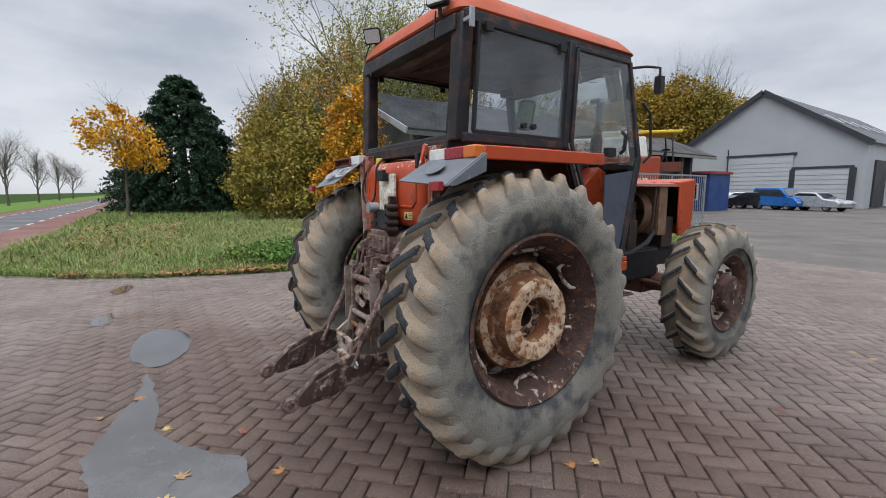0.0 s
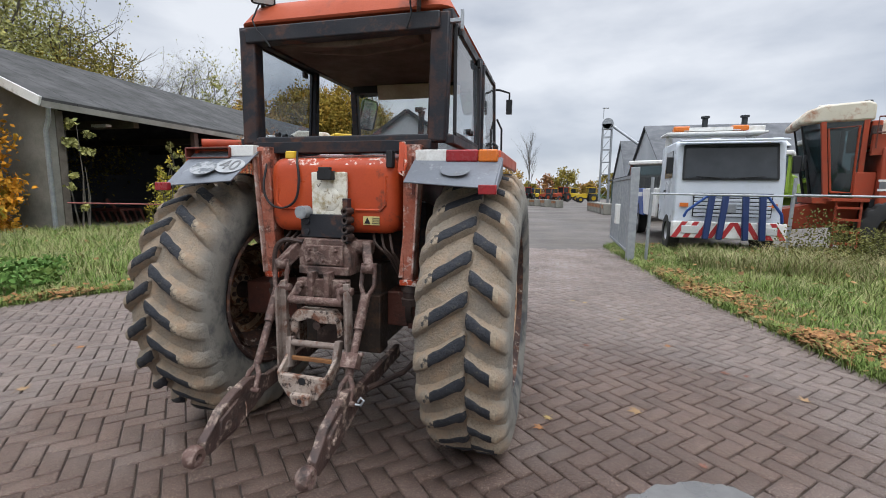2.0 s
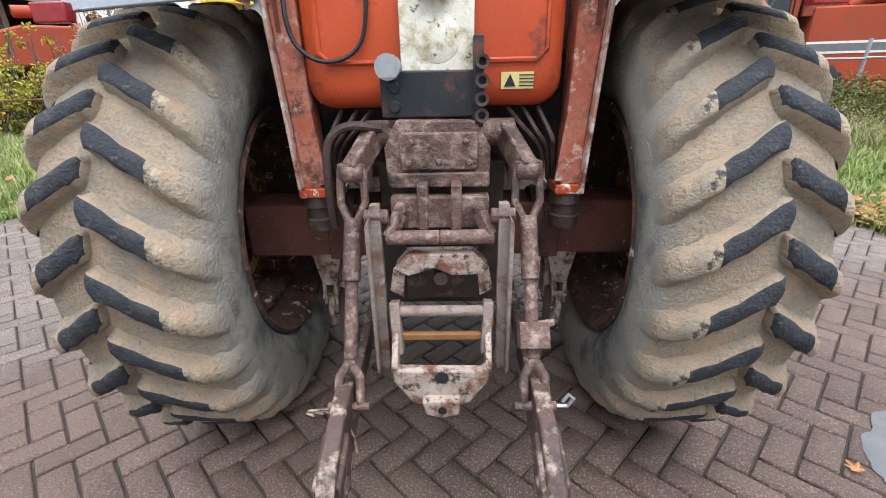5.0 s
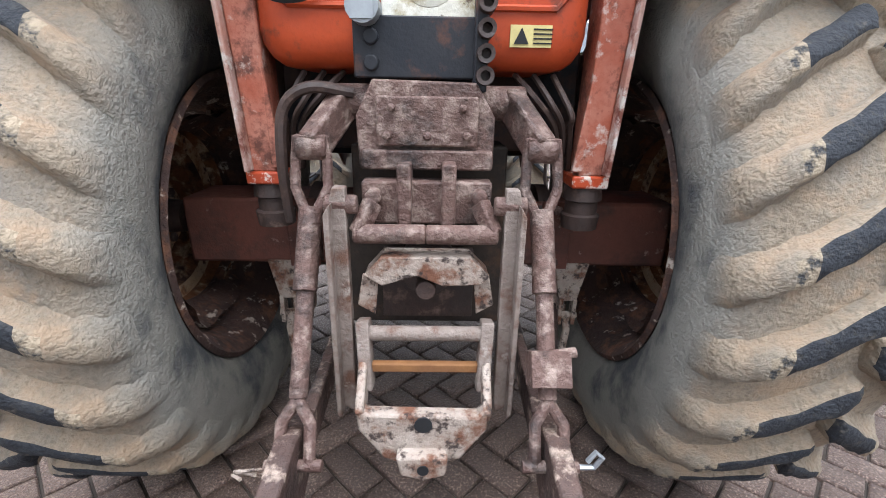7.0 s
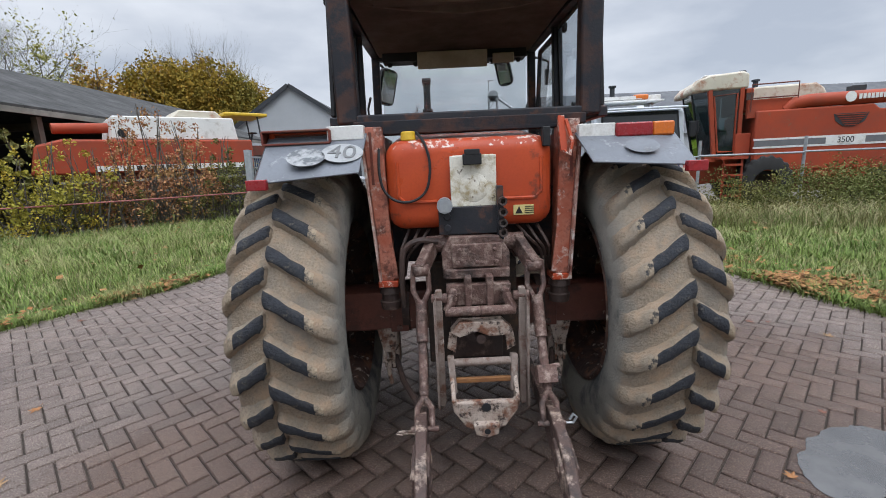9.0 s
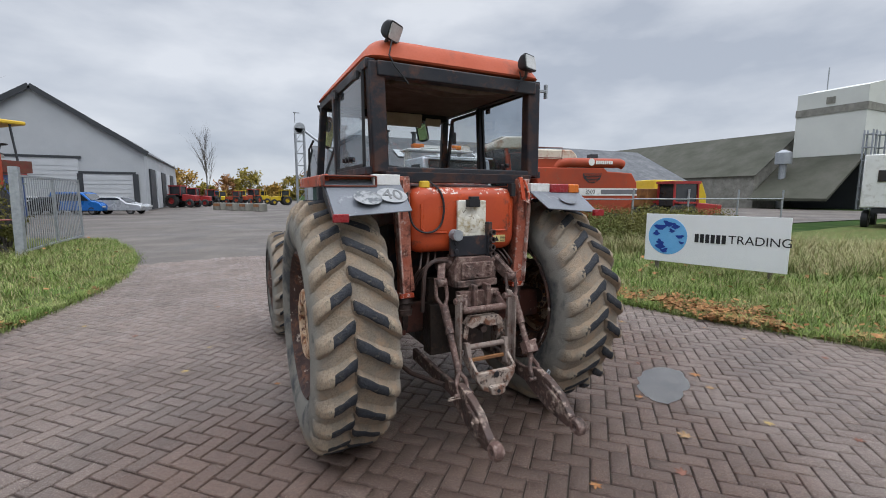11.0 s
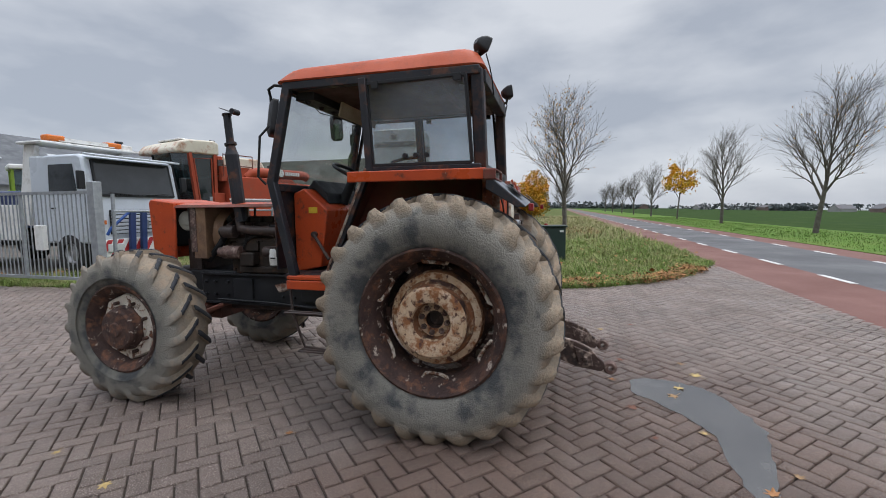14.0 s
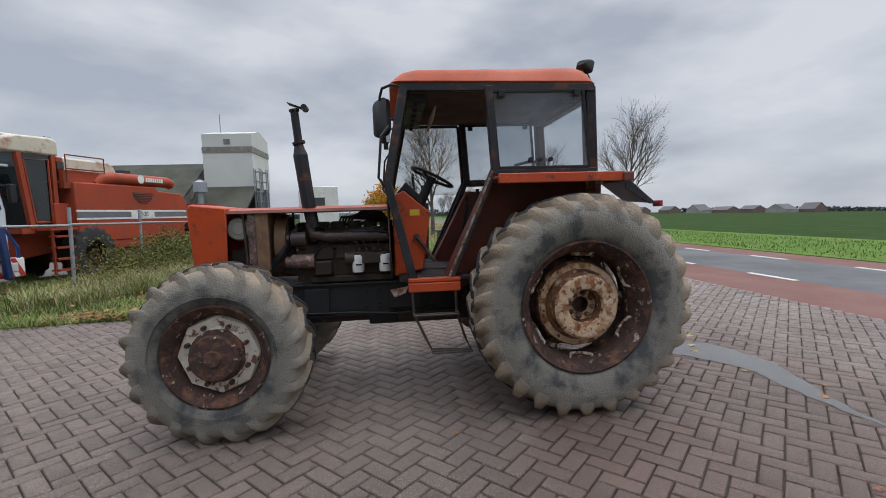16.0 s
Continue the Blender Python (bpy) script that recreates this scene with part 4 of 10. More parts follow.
raw_mesh("foliage", v, f, M["needle"]).parent = con

tree("roadside_maple", "young roadside tree with bright yellow autumn leaves", (-28.5, -2.7, 0), 5.8, 0.10, [(0, 0, 4.3, 1.75, 1.5), (0.5, 1.0, 3.6, 1.3, 0.9), (-0.3, -0.9, 4.9, 1.2, 1.1), (0, 0.2, 5.6, 0.8, 0.9)], 3600, 0.20, M["leaf_yellow"], 2, 0.6, 8, 3, 0.35, 0.7)

# mixed wood behind the western verge
WOOD = [(-31, 5.6, 7.8, "leaf_orange"), (-26.0, 5.0, 8.4, "leaf_brown"), (-22.8, 5.2, 8.8, "leaf_olive"), (-20.6, 3.4, 6.2, "leaf_olive"), (-23.2, 8.4, 11.5, "leaf_olive"), (-19.8, 6.6, 9.2, "leaf_brown"),
        (-17.6, 4.4, 5.6, "leaf_olive"), (-21.8, 10.6, 12.8, "leaf_pale"), (-23.5, 13.0, 11.0, "leaf_pale"), (-21.0, 7.8, 11.5, "leaf_pale"), (-15.5, 3.9, 4.6, "leaf_olive"), (-20.8, 13.0, 9.0, "leaf_olive"), (-22.8, 16.6, 9.4, "leaf_olive")]
for k, (x, y, h, c) in enumerate(WOOD):
    (x, y), h = west(x, y), 1.4 * h - 0.6
    r = h * 0.27
    sparse = c == "leaf_pale"
    tree("wood_tree", {"leaf_orange": "tall shrubby tree turning orange", "leaf_brown": "bushy tree with brown autumn leaves", "leaf_olive": "dense bushy tree with olive green leaves", "leaf_pale": "tall thin tree with sparse pale leaves"}[c],
         (x, y, 0), h * 0.95, 0.12 + 0.008 * h, [(0, 0, h * 0.34, r * 1.1, h * 0.30), (0.5, -0.5, h * 0.55, r, h * 0.26), (-0.4, 0.6, h * 0.78, r * 0.72, h * 0.2)], 17000 if sparse else 19000, 0.19, M[c], 3 if sparse else 2, 0.55, 7, 20 + k, 0.15, 0.8, "wood behind the verge", tips=2500 if sparse else 0)

# golden shrub against the cart shed
bush("golden_shrub", "tall golden yellow shrub against the shed wall", west(-11.6, 3.8) + (0,), [(0, 0, 1.3, 1.2, 1.4), (0.1, 0.3, 3.1, 1.2, 1.8), (-0.1, 0.1, 5.1, 1.0, 1.4), (0.6, 0.6, 1.0, 1.05, 1.0), (-0.8, -0.6, 1.6, 1.1, 1.7), (-0.6, -0.3, 3.8, 1.05, 1.7)], 20000, 0.17, M["leaf_orange"], 14, 5)
bush("green_shrub", "dark green leafy shrub beside the golden one", west(-15.0, 2.2) + (0,), [(0, 0, 1.6, 1.8, 1.6), (-1.7, -0.8, 2.3, 1.7, 2.0), (1.1, 0.8, 0.9, 1.4, 1.0)], 8000, 0.2, M["leaf_olive"], 10, 6)
SHRUBS = [(-11.8, 9.7, 1.15, "leaf_lime", 1900), (-11.2, 10.1, 1.35, "leaf_lime", 2600), (-10.7, 10.7, 1.3, "leaf_lime", 2300), (-10.3, 11.2, 1.25, "leaf_rust", 1500), (-9.9, 11.6, 1.6, "leaf_rust", 1700), (-9.3, 11.9, 1.9, "leaf_rust", 1900), (-8.8, 12.3, 1.6, "leaf_rust", 1700),
          (-8.3, 12.4, 1.7, "leaf_rust", 1500), (-7.9, 12.6, 1.2, "leaf_bramble", 1300), (-7.4, 12.7, 1.4, "leaf_bramble", 1300), (-6.9, 12.7, 0.7, "leaf_bramble", 900), (-10.9, 10.2, 0.8, "leaf_bramble", 900), (-9.6, 11.3, 0.75, "leaf_bramble", 900), (-8.5, 12.0, 0.8, "leaf_bramble", 1000)]
for k, (x, y, z, c, n) in enumerate(SHRUBS):
    bush("verge_shrub", {"leaf_rust": "thin rust-coloured shrub with bare twigs", "leaf_lime": "yellow-green leafy shrub in the verge", "leaf_bramble": "green twining shrub by the gate post"}[c], (x, y, 0.02), [(0, 0, 0.55 * z, 0.62 * z, 0.55 * z), (0.3, -0.1, 1.05 * z, 0.5 * z, 0.6 * z), (-0.2, 0.2, 1.6 * z, 0.32 * z, 0.6 * z)], n, 0.085, M[c], 18, 40 + k, "bush", "shrubs in front of the harvester")
for k, (x, y) in enumerate([(-10.25, 5.6), (-10.2, 8.4)]):
    bush("climbing_shrub", "thin leafy climber at the shed front", west(x, y) + (0,), [(0, 0, 1.4, 0.35, 1.2), (0, 0.1, 2.9, 0.42, 1.0)], 500, 0.16, M["leaf_pale"], 5, 60 + k)

# trees behind the sheds and at the end of the yard
GROVE = [(122.8, 70, 15.4, "leaf_gold"), (120.6, 70, 18.2, "leaf_gold"), (118.2, 68, 17.0, "leaf_gold"), (116.0, 71, 17.4, "leaf_gold"), (114.2, 70, 15.6, "leaf_olive"), (112.4, 74, 15.4, "leaf_gold"), (117.0, 84, 18.5, "leaf_olive"), (126.6, 60, 13.8, "leaf_brown"), (129.2, 64, 12.2, "leaf_brown")]
for k, (az, d, h, c) in enumerate(GROVE):
    x, y = 0.3 + d * math.cos(radians(az)), -2.4 + d * math.sin(radians(az))
    airy = c == "leaf_brown"
    tree("grove_tree", "full round tree in olive and yellow autumn leaf" if not airy else "airy tree with brown autumn leaves", (x, y, 0), h * 0.9, 0.2, [(0, 0, h * 0.5, h * 0.26, h * 0.36), (0.8, -0.6, h * 0.76, h * 0.20, h * 0.22), (-1.4, 0.5, h * 0.62, h * 0.22, h * 0.26), (1.6, 0.8, h * 0.58, h * 0.2, h * 0.24)], 5200 if airy else 15000, 0.42, M[c], 3 if airy else 2, 0.6, 6, 70 + k, 0.3, 0.6, "grove behind the shed")
for k, (az, d, h) in enumerate([(134.6, 56, 14.0), (137.5, 60, 13.0), (132.3, 60, 13.5)]):
    tree("bare_oak", "wide bare tree behind the cart shed", (0.3 + d * math.cos(radians(az)), -2.4 + d * math.sin(radians(az)), 0), h * 0.85, 0.24, (), 0, 0.2, M["leaf_pale"], 4, 0.6, 9, 60 + k, 0.25, 0.75, "bare trees behind the shed", tips=0 if k < 2 else 900)
tree("wood_tree", "tall thin tree with sparse pale leaves", (0.3 + 50 * math.cos(radians(130.6)), -2.4 + 50 * math.sin(radians(130.6)), 0), 11.5, 0.16, [(0, 0, 6.5, 2.0, 4.0), (0.6, -0.4, 9.8, 1.3, 2.6)], 2600, 0.26, M["leaf_pale"], 3, 0.5, 9, 66, 0.2, 0.8, "wood behind the verge", tips=500)
for k, (az, d) in enumerate([(119.0, 104), (117.4, 100), (116.2, 108), (114.6, 101), (113.2, 106), (92.8, 112)]):
    tree("bare_poplar", "tall bare grey poplar", (0.3 + d * math.cos(radians(az)), -2.4 + d * math.sin(radians(az)), 0), 21 if az > 100 else 13, 0.16, (), 0, 0.1, M["leaf_pale"], 2, 0.30, 16, 90 + k, 0.2, 1.1, "bare poplars")
for k in range(14):
    x = -34 + k * 5.5
    h = 7 + 2.5 * math.sin(k * 2.1)
    tree("yard_end_tree", "rounded autumn tree beyond the yard", (x, 128 + 5 * math.sin(k * 1.3), 0), h * 0.8, 0.25, [(0, 0, h * 0.5, h * 0.45, h * 0.42)], 1500, 0.7, M[("leaf_brown", "leaf_olive", "leaf_rust", "leaf_olive")[k % 4]], 1, 0.6, 6, 120 + k, 0.3, 0.6, "trees at the yard end")

# bare roadside trees
ROW = [(24.2, -1.2, 8.6, 700), (23.5, -13.9, 8.2, 120), (37.5, -14.0, 7.8, 0), (66, -14, 7.5, 0), (81, -14, 7.5, 0), (96, -14, 7.5, 0), (112, -14, 7.5, 60), (130, -14, 7.5, 0), (-62, -14, 8.0, 0), (-78, -14, 7.5, 0), (-95, -14, 8, 250), (-112, -14, 7.5, 0), (-70, -3, 8, 0), (60, -1.5, 7, 60), (84, -2, 7, 0)]
for k, (x, y, h, n) in enumerate(ROW):
    tree("roadside_tree", "bare young roadside tree with a few last leaves", (x, y, low(y)), h * 0.72, 0.11 + 0.004 * h, (), 0, 0.11, M["leaf_yellow"], 3, 0.45, 13, 153 + 5 * k, 0.28, 0.9, "young trees along the road", tips=n)
tree("roadside_maple", "young roadside tree with bright yellow autumn leaves", (51.5, -14, low(-14)), 6.5, 0.10, [(0, 0, 4.6, 1.7, 1.6)], 1500, 0.28, M["leaf_yellow"], 2, 0.6, 8, 171, 0.35, 0.7)
bush("yellow_copse", "tall rounded yellow bush beside the road", (55, 2.6, 0), [(0, 0, 2.2, 1.9, 2.0), (0.4, -0.5, 4.4, 1.5, 1.8), (-0.5, 0.7, 3.0, 1.7, 2.2)], 9000, 0.24, M["leaf_orange"], 8, 9)
bush("yellow_copse", "dark yellow bush beside the road", (62, 2.0, 0), [(0, 0, 2.2, 1.6, 2.0), (0, 0, 4.4, 1.2, 1.6)], 3500, 0.26, M["leaf_gold"], 8, 10)

# far hedges along the horizon
far = []
for _ in range(120):
    a, d = rng.uniform(0, 2 * math.pi), rng.uniform(420, 800)
    if 0.35 < a < 1.75 and d < 600:
        d += 250
    w, h = rng.uniform(10, 45), rng.uniform(2.5, 7)
    n = int(60 + w * 4)
    px = rng.uniform(-w, w, n)
    far.append(np.stack([math.cos(a) * d - math.sin(a) * px, math.sin(a) * d + math.cos(a) * px, rng.uniform(0, 1, n) ** 0.8 * h], 1))
    far[-1][:, 2] += [low(y) for y in far[-1][:, 1]]
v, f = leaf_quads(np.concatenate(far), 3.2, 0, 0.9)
# distance haze is mixed straight into the grey-blue leaf colour
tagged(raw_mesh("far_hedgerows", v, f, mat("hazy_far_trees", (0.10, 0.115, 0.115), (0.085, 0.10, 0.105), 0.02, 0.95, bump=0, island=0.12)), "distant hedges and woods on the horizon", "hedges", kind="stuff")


# ---- grass and litter ----
def inside(poly, p):
    x, y = p[:, 0], p[:, 1]
    ok = np.zeros(len(p), bool)
    for (x0, y0), (x1, y1) in zip(poly, poly[1:] + poly[:1]):
        hit = ((y0 > y) != (y1 > y)) & (x < (x1 - x0) * (y - y0) / (y1 - y0 + 1e-12) + x0)
        ok ^= hit
    return ok


def scatter(poly, n):
    q = np.array(poly)
    p = rng.uniform(q.min(0), q.max(0), (n * 3, 2))
    return p[inside(poly, p)][:n]


def edge_reach(p, edge):
    """The way from the points to a line of corners."""
    best = np.full(len(p), 99.0)
    for a, b in zip(np.array(edge), np.array(edge)[1:]):
        d = b - a
        t = np.clip(((p - a) @ d) / (d @ d), 0, 1)
        best = np.minimum(best, np.linalg.norm(p - a - t[:, None] * d, axis=1))
    return best


def blades(p, hgt, wid, z=0.02):
    """Bent two-piece grass blades at the points p."""
    n = len(p)
    a = rng.uniform(0, 6.283, n)
    tuft = np.array([noise.noise(Vector((x * 1.7, y * 1.7, 0))) for x, y in p]) if n else 0
    h = hgt * rng.uniform(0.45, 1.2, n) * (1.0 + 0.8 * tuft)
    lean = rng.uniform(0.25, 1.5, n) * h
    d = np.stack([np.cos(a), np.sin(a)], 1)
    e = np.stack([-np.sin(a), np.cos(a)], 1) * (wid * rng.uniform(0.6, 1.3, n))[:, None]
    b = np.concatenate([p, np.full((n, 1), z)], 1)
    def at(q, zz):
        return np.concatenate([q, zz[:, None]], 1)
    mid = p + d * (lean * 0.3)[:, None]
    tip = p + d * lean[:, None]
    v = np.stack([at(p - e, b[:, 2]), at(p + e, b[:, 2]), at(mid + e * 0.8, z + h * 0.6), at(mid - e * 0.8, z + h * 0.6), at(tip + e * 0.15, z + h), at(tip - e * 0.15, z + h)], 1).reshape(-1, 3)
    o = 6 * np.arange(n)[:, None]
    f = np.concatenate([o + [0, 1, 2, 3], o + [3, 2, 4, 5]], 0)
    return v, f


WEST_NEAR = LEFT_EDGE + [(-12.5, 14.5), (-14.5, 9.5), (-19, 7), (-19, 0), (-16, -4.7)]
EAST_NEAR = RIGHT_EDGE + [(8.5, 11.3), (13, 6.5), (16, 3), (16, -4.7)]
WEST_FAR = [(-16, -4.7), (-19, 0), (-19, 9), (-45, 11), (-60, 4), (-60, -4.7)]
EAST_FAR = [(16, -4.7), (16, 3), (30, 6), (60, 6), (60, -4.7)]
SOUTH = [(-40, -10.4), (60, -10.4), (60, -15.5), (-40, -15.5)]
for nm, poly, n, h, w, mm, lab in (("grass_west", WEST_NEAR, 120000, 0.19, 0.0056, "grass", "rough green grass on the verge"), ("grass_east", EAST_NEAR, 120000, 0.16, 0.0052, "grass", "rough green grass on the verge"),
                                   ("dry_grass_west", WEST_NEAR, 20000, 0.26, 0.0036, "grass_dry", "long dry grass stalks"), ("dry_grass_east_edge", EAST_NEAR, 16000, 0.20, 0.0032, "grass_dry", "dry grass stalks among the green"), ("grass_far_west", WEST_FAR, 22000, 0.18, 0.012, "grass", "grass along the road"),
                                   ("grass_far_east", EAST_FAR, 20000, 0.18, 0.012, "grass", "grass along the road"), ("dry_grass_far_east", EAST_FAR, 14000, 0.32, 0.010, "grass_dry", "long dry grass along the road"), ("grass_south", SOUTH, 26000, 0.07, 0.012, "grass_mown", "mown grass beyond the road")):
    p = scatter(poly, n)
    if poly in (WEST_NEAR, EAST_NEAR):
        # trodden short along the paving
        h = h * np.clip(0.3 + edge_reach(p, LEFT_EDGE if poly is WEST_NEAR else RIGHT_EDGE) * 0.28, 0.3, 1.0)
    v, f = blades(p, h, w)
    tagged(raw_mesh(nm, v, f, M[mm]), lab, "grass", kind="stuff")
for nm, edge, sgn in (("grass_edge_west", LEFT_EDGE, -1), ("grass_edge_east", RIGHT_EDGE, 1)):
    e = np.array(edge)
    sg = rng.integers(0, len(e) - 1, 9000)
    tt = rng.random((9000, 1))
    v, f = blades(e[sg] * (1 - tt) + e[sg + 1] * tt + np.stack([sgn * rng.normal(0.03, 0.07, 9000), rng.normal(0, 0.05, 9000)], 1), 0.11, 0.004, 0.0)
    tagged(raw_mesh(nm, v, f, M["grass"]), "ragged grass growing over the paving edge", "grass", kind="stuff")
mound = [(3.9, 7.8), (9.5, 7.6), (14, 6.2), (14, 3.5), (9, 4.8), (6.0, 6.0), (4.1, 7.0)]
back_strip = [(7.4, 3.6), (9.0, 0.9), (16, 0.4), (16, 3.0), (13, 4.0)]
for nm, n1, n2, hh, mm, lab in (("dry_grass_east", 14000, 9000, 0.40, "grass_dry", "tall dry grass below the fence"), ("rank_grass_east", 18000, 9000, 0.34, "grass", "rank green grass below the fence")):
    v, f = blades(np.concatenate([scatter(mound, n1), scatter(back_strip, n2)]), hh, 0.0045)
    tagged(raw_mesh(nm, v, f, M[mm]), lab, "grass", kind="stuff")
# a sprawling bramble bank, rising away from the gate
p = scatter([(4.6, 7.9), (9.4, 7.9), (14, 7.6), (14, 4.6), (10.0, 5.0), (7.0, 6.2)], 9000)
rise = np.clip((p[:, 0] - 4.2) / 2.4, 0.25, 1.0) * np.clip((p[:, 1] - (7.6 - 0.42 * np.clip(p[:, 0] - 4.6, 0, 6))) / 0.9, 0.0, 1.0)
tall = np.array([(1.1 + 0.5 * noise.noise(Vector((x * 0.9, y * 0.9, 1))) + 0.3 * noise.noise(Vector((x * 3, y * 3, 5)))) for x, y in p]) * rise
keep = tall > 0.1
p, tall = p[keep], tall[keep]
p = np.concatenate([np.repeat(p, 7, 0) + rng.normal(0, 0.10, (len(p) * 7, 2)), 0.03 + rng.uniform(0.0, 1.0, (len(p) * 7, 1)) ** 0.8 * np.repeat(tall, 7)[:, None]], 1)
v, f = leaf_quads(p, 0.055)
tagged(raw_mesh("bramble", v, f, M["leaf_bramble"]), "brown-green bramble mound below the fence", "brambles", kind="stuff")
p = scatter([(-7.6, -0.6), (-6.3, 0.2), (-5.8, 2.0), (-7.2, 3.2), (-9.5, 1.5)], 900)
p = np.concatenate([np.repeat(p, 8, 0) + rng.normal(0, 0.06, (len(p) * 8, 2)), rng.uniform(0.04, 0.32, (len(p) * 8, 1))], 1)
v, f = leaf_quads(p, 0.09)
tagged(raw_mesh("weeds", v, f, M["weed"]), "dark green nettles and weeds in the verge", "weeds", kind="stuff")


def flat_leaves(p, size, z):
    n = len(p)
    c = np.concatenate([p, z + rng.uniform(0, 0.06, (n, 1))], 1)
    a = rng.uniform(0, 6.283, n)
    s = (size * rng.uniform(0.6, 1.3, n))[:, None]
    u = np.stack([np.cos(a), np.sin(a), rng.normal(0, 0.3, n)], 1) * s
    w = np.stack([-np.sin(a), np.cos(a), rng.normal(0, 0.3, n)], 1) * s
    v = np.stack([c - u * 0.55, c - u * 0.1 - w * 0.5, c + u * 0.15 - w * 0.3, c + u * 0.6, c + u * 0.15 + w * 0.3, c - u * 0.1 + w * 0.5], 1).reshape(-1, 3)
    return v, np.arange(6 * n).reshape(n, 6)


def along(edge, n, inward, spread):
    e = np.array(edge)
    seg = rng.integers(0, len(e) - 1, n)
    t = rng.random((n, 1))
    p = e[seg] * (1 - t) + e[seg + 1] * t + np.stack([inward * np.abs(rng.normal(0, spread, n)) - inward * 0.06, rng.normal(0, 0.15, n)], 1)
    # the wind has left them in drifts
    drift = np.array([noise.noise(Vector((x * 0.9, y * 0.9, 3))) + 0.5 * noise.noise(Vector((x * 3.1, y * 3.1, 8))) for x, y in p])
    return p[drift > rng.normal(0.04, 0.24, n)]


v, f = flat_leaves(np.concatenate([along(RIGHT_EDGE[1:12], 11000, 1, 0.36), along(RIGHT_EDGE[4:9], 11000, 1, 0.45)]), 0.05, 0.035)
tagged(raw_mesh("leaf_litter_east", v, f, M["litter"]), "orange and brown fallen leaves drifted along the kerb", "fallen leaves", kind="stuff")
v, f = flat_leaves(along(LEFT_EDGE[2:11], 3000, -1, 0.22), 0.062, 0.035)
tagged(raw_mesh("leaf_litter_west", v, f, M["litter"]), "orange fallen leaves at the grass edge", "fallen leaves", kind="stuff")
v, f = flat_leaves(np.concatenate([scatter([(-20, -3.8), (-11, -3.6), (-10, -1.0), (-20, -0.5)], 900), scatter([(20, -3), (28, -3), (28, 0.6), (20, 0.6)], 900), scatter(EAST_NEAR, 600), scatter(WEST_NEAR, 250)]), 0.085, 0.12)
tagged(raw_mesh("scattered_litter", v, f, M["litter"]), "fallen leaves scattered in the grass", "fallen leaves", kind="stuff")

# ---- the tractor: rear axle over the origin, nose towards +y ----
tractor = thing("tractor", "old orange tractor with a worn open cab and muddy tyres", "tractor")


def loft(bm, rings):
    """Skins closed outlines of equal length, with both ends capped."""
    vs = [[bm.verts.new(p) for p in r] for r in rings]
    n = len(vs[0])
    for a, b in zip(vs, vs[1:]):
        for i in range(n):
            bm.faces.new((a[i], a[(i + 1) % n], b[(i + 1) % n], b[i]))
    bm.faces.new(vs[0][::-1])
    bm.faces.new(vs[-1])


def round_rect(x0, x1, y0, y1, r, k=4):
    pts = []
    for cx, cy, a in ((x1 - r, y1 - r, 0), (x0 + r, y1 - r, 90), (x0 + r, y0 + r, 180), (x1 - r, y0 + r, 270)):
        for i in range(k + 1):
            q = radians(a + 90 * i / k)
            pts.append((cx + r * math.cos(q), cy + r * math.sin(q)))
    return pts


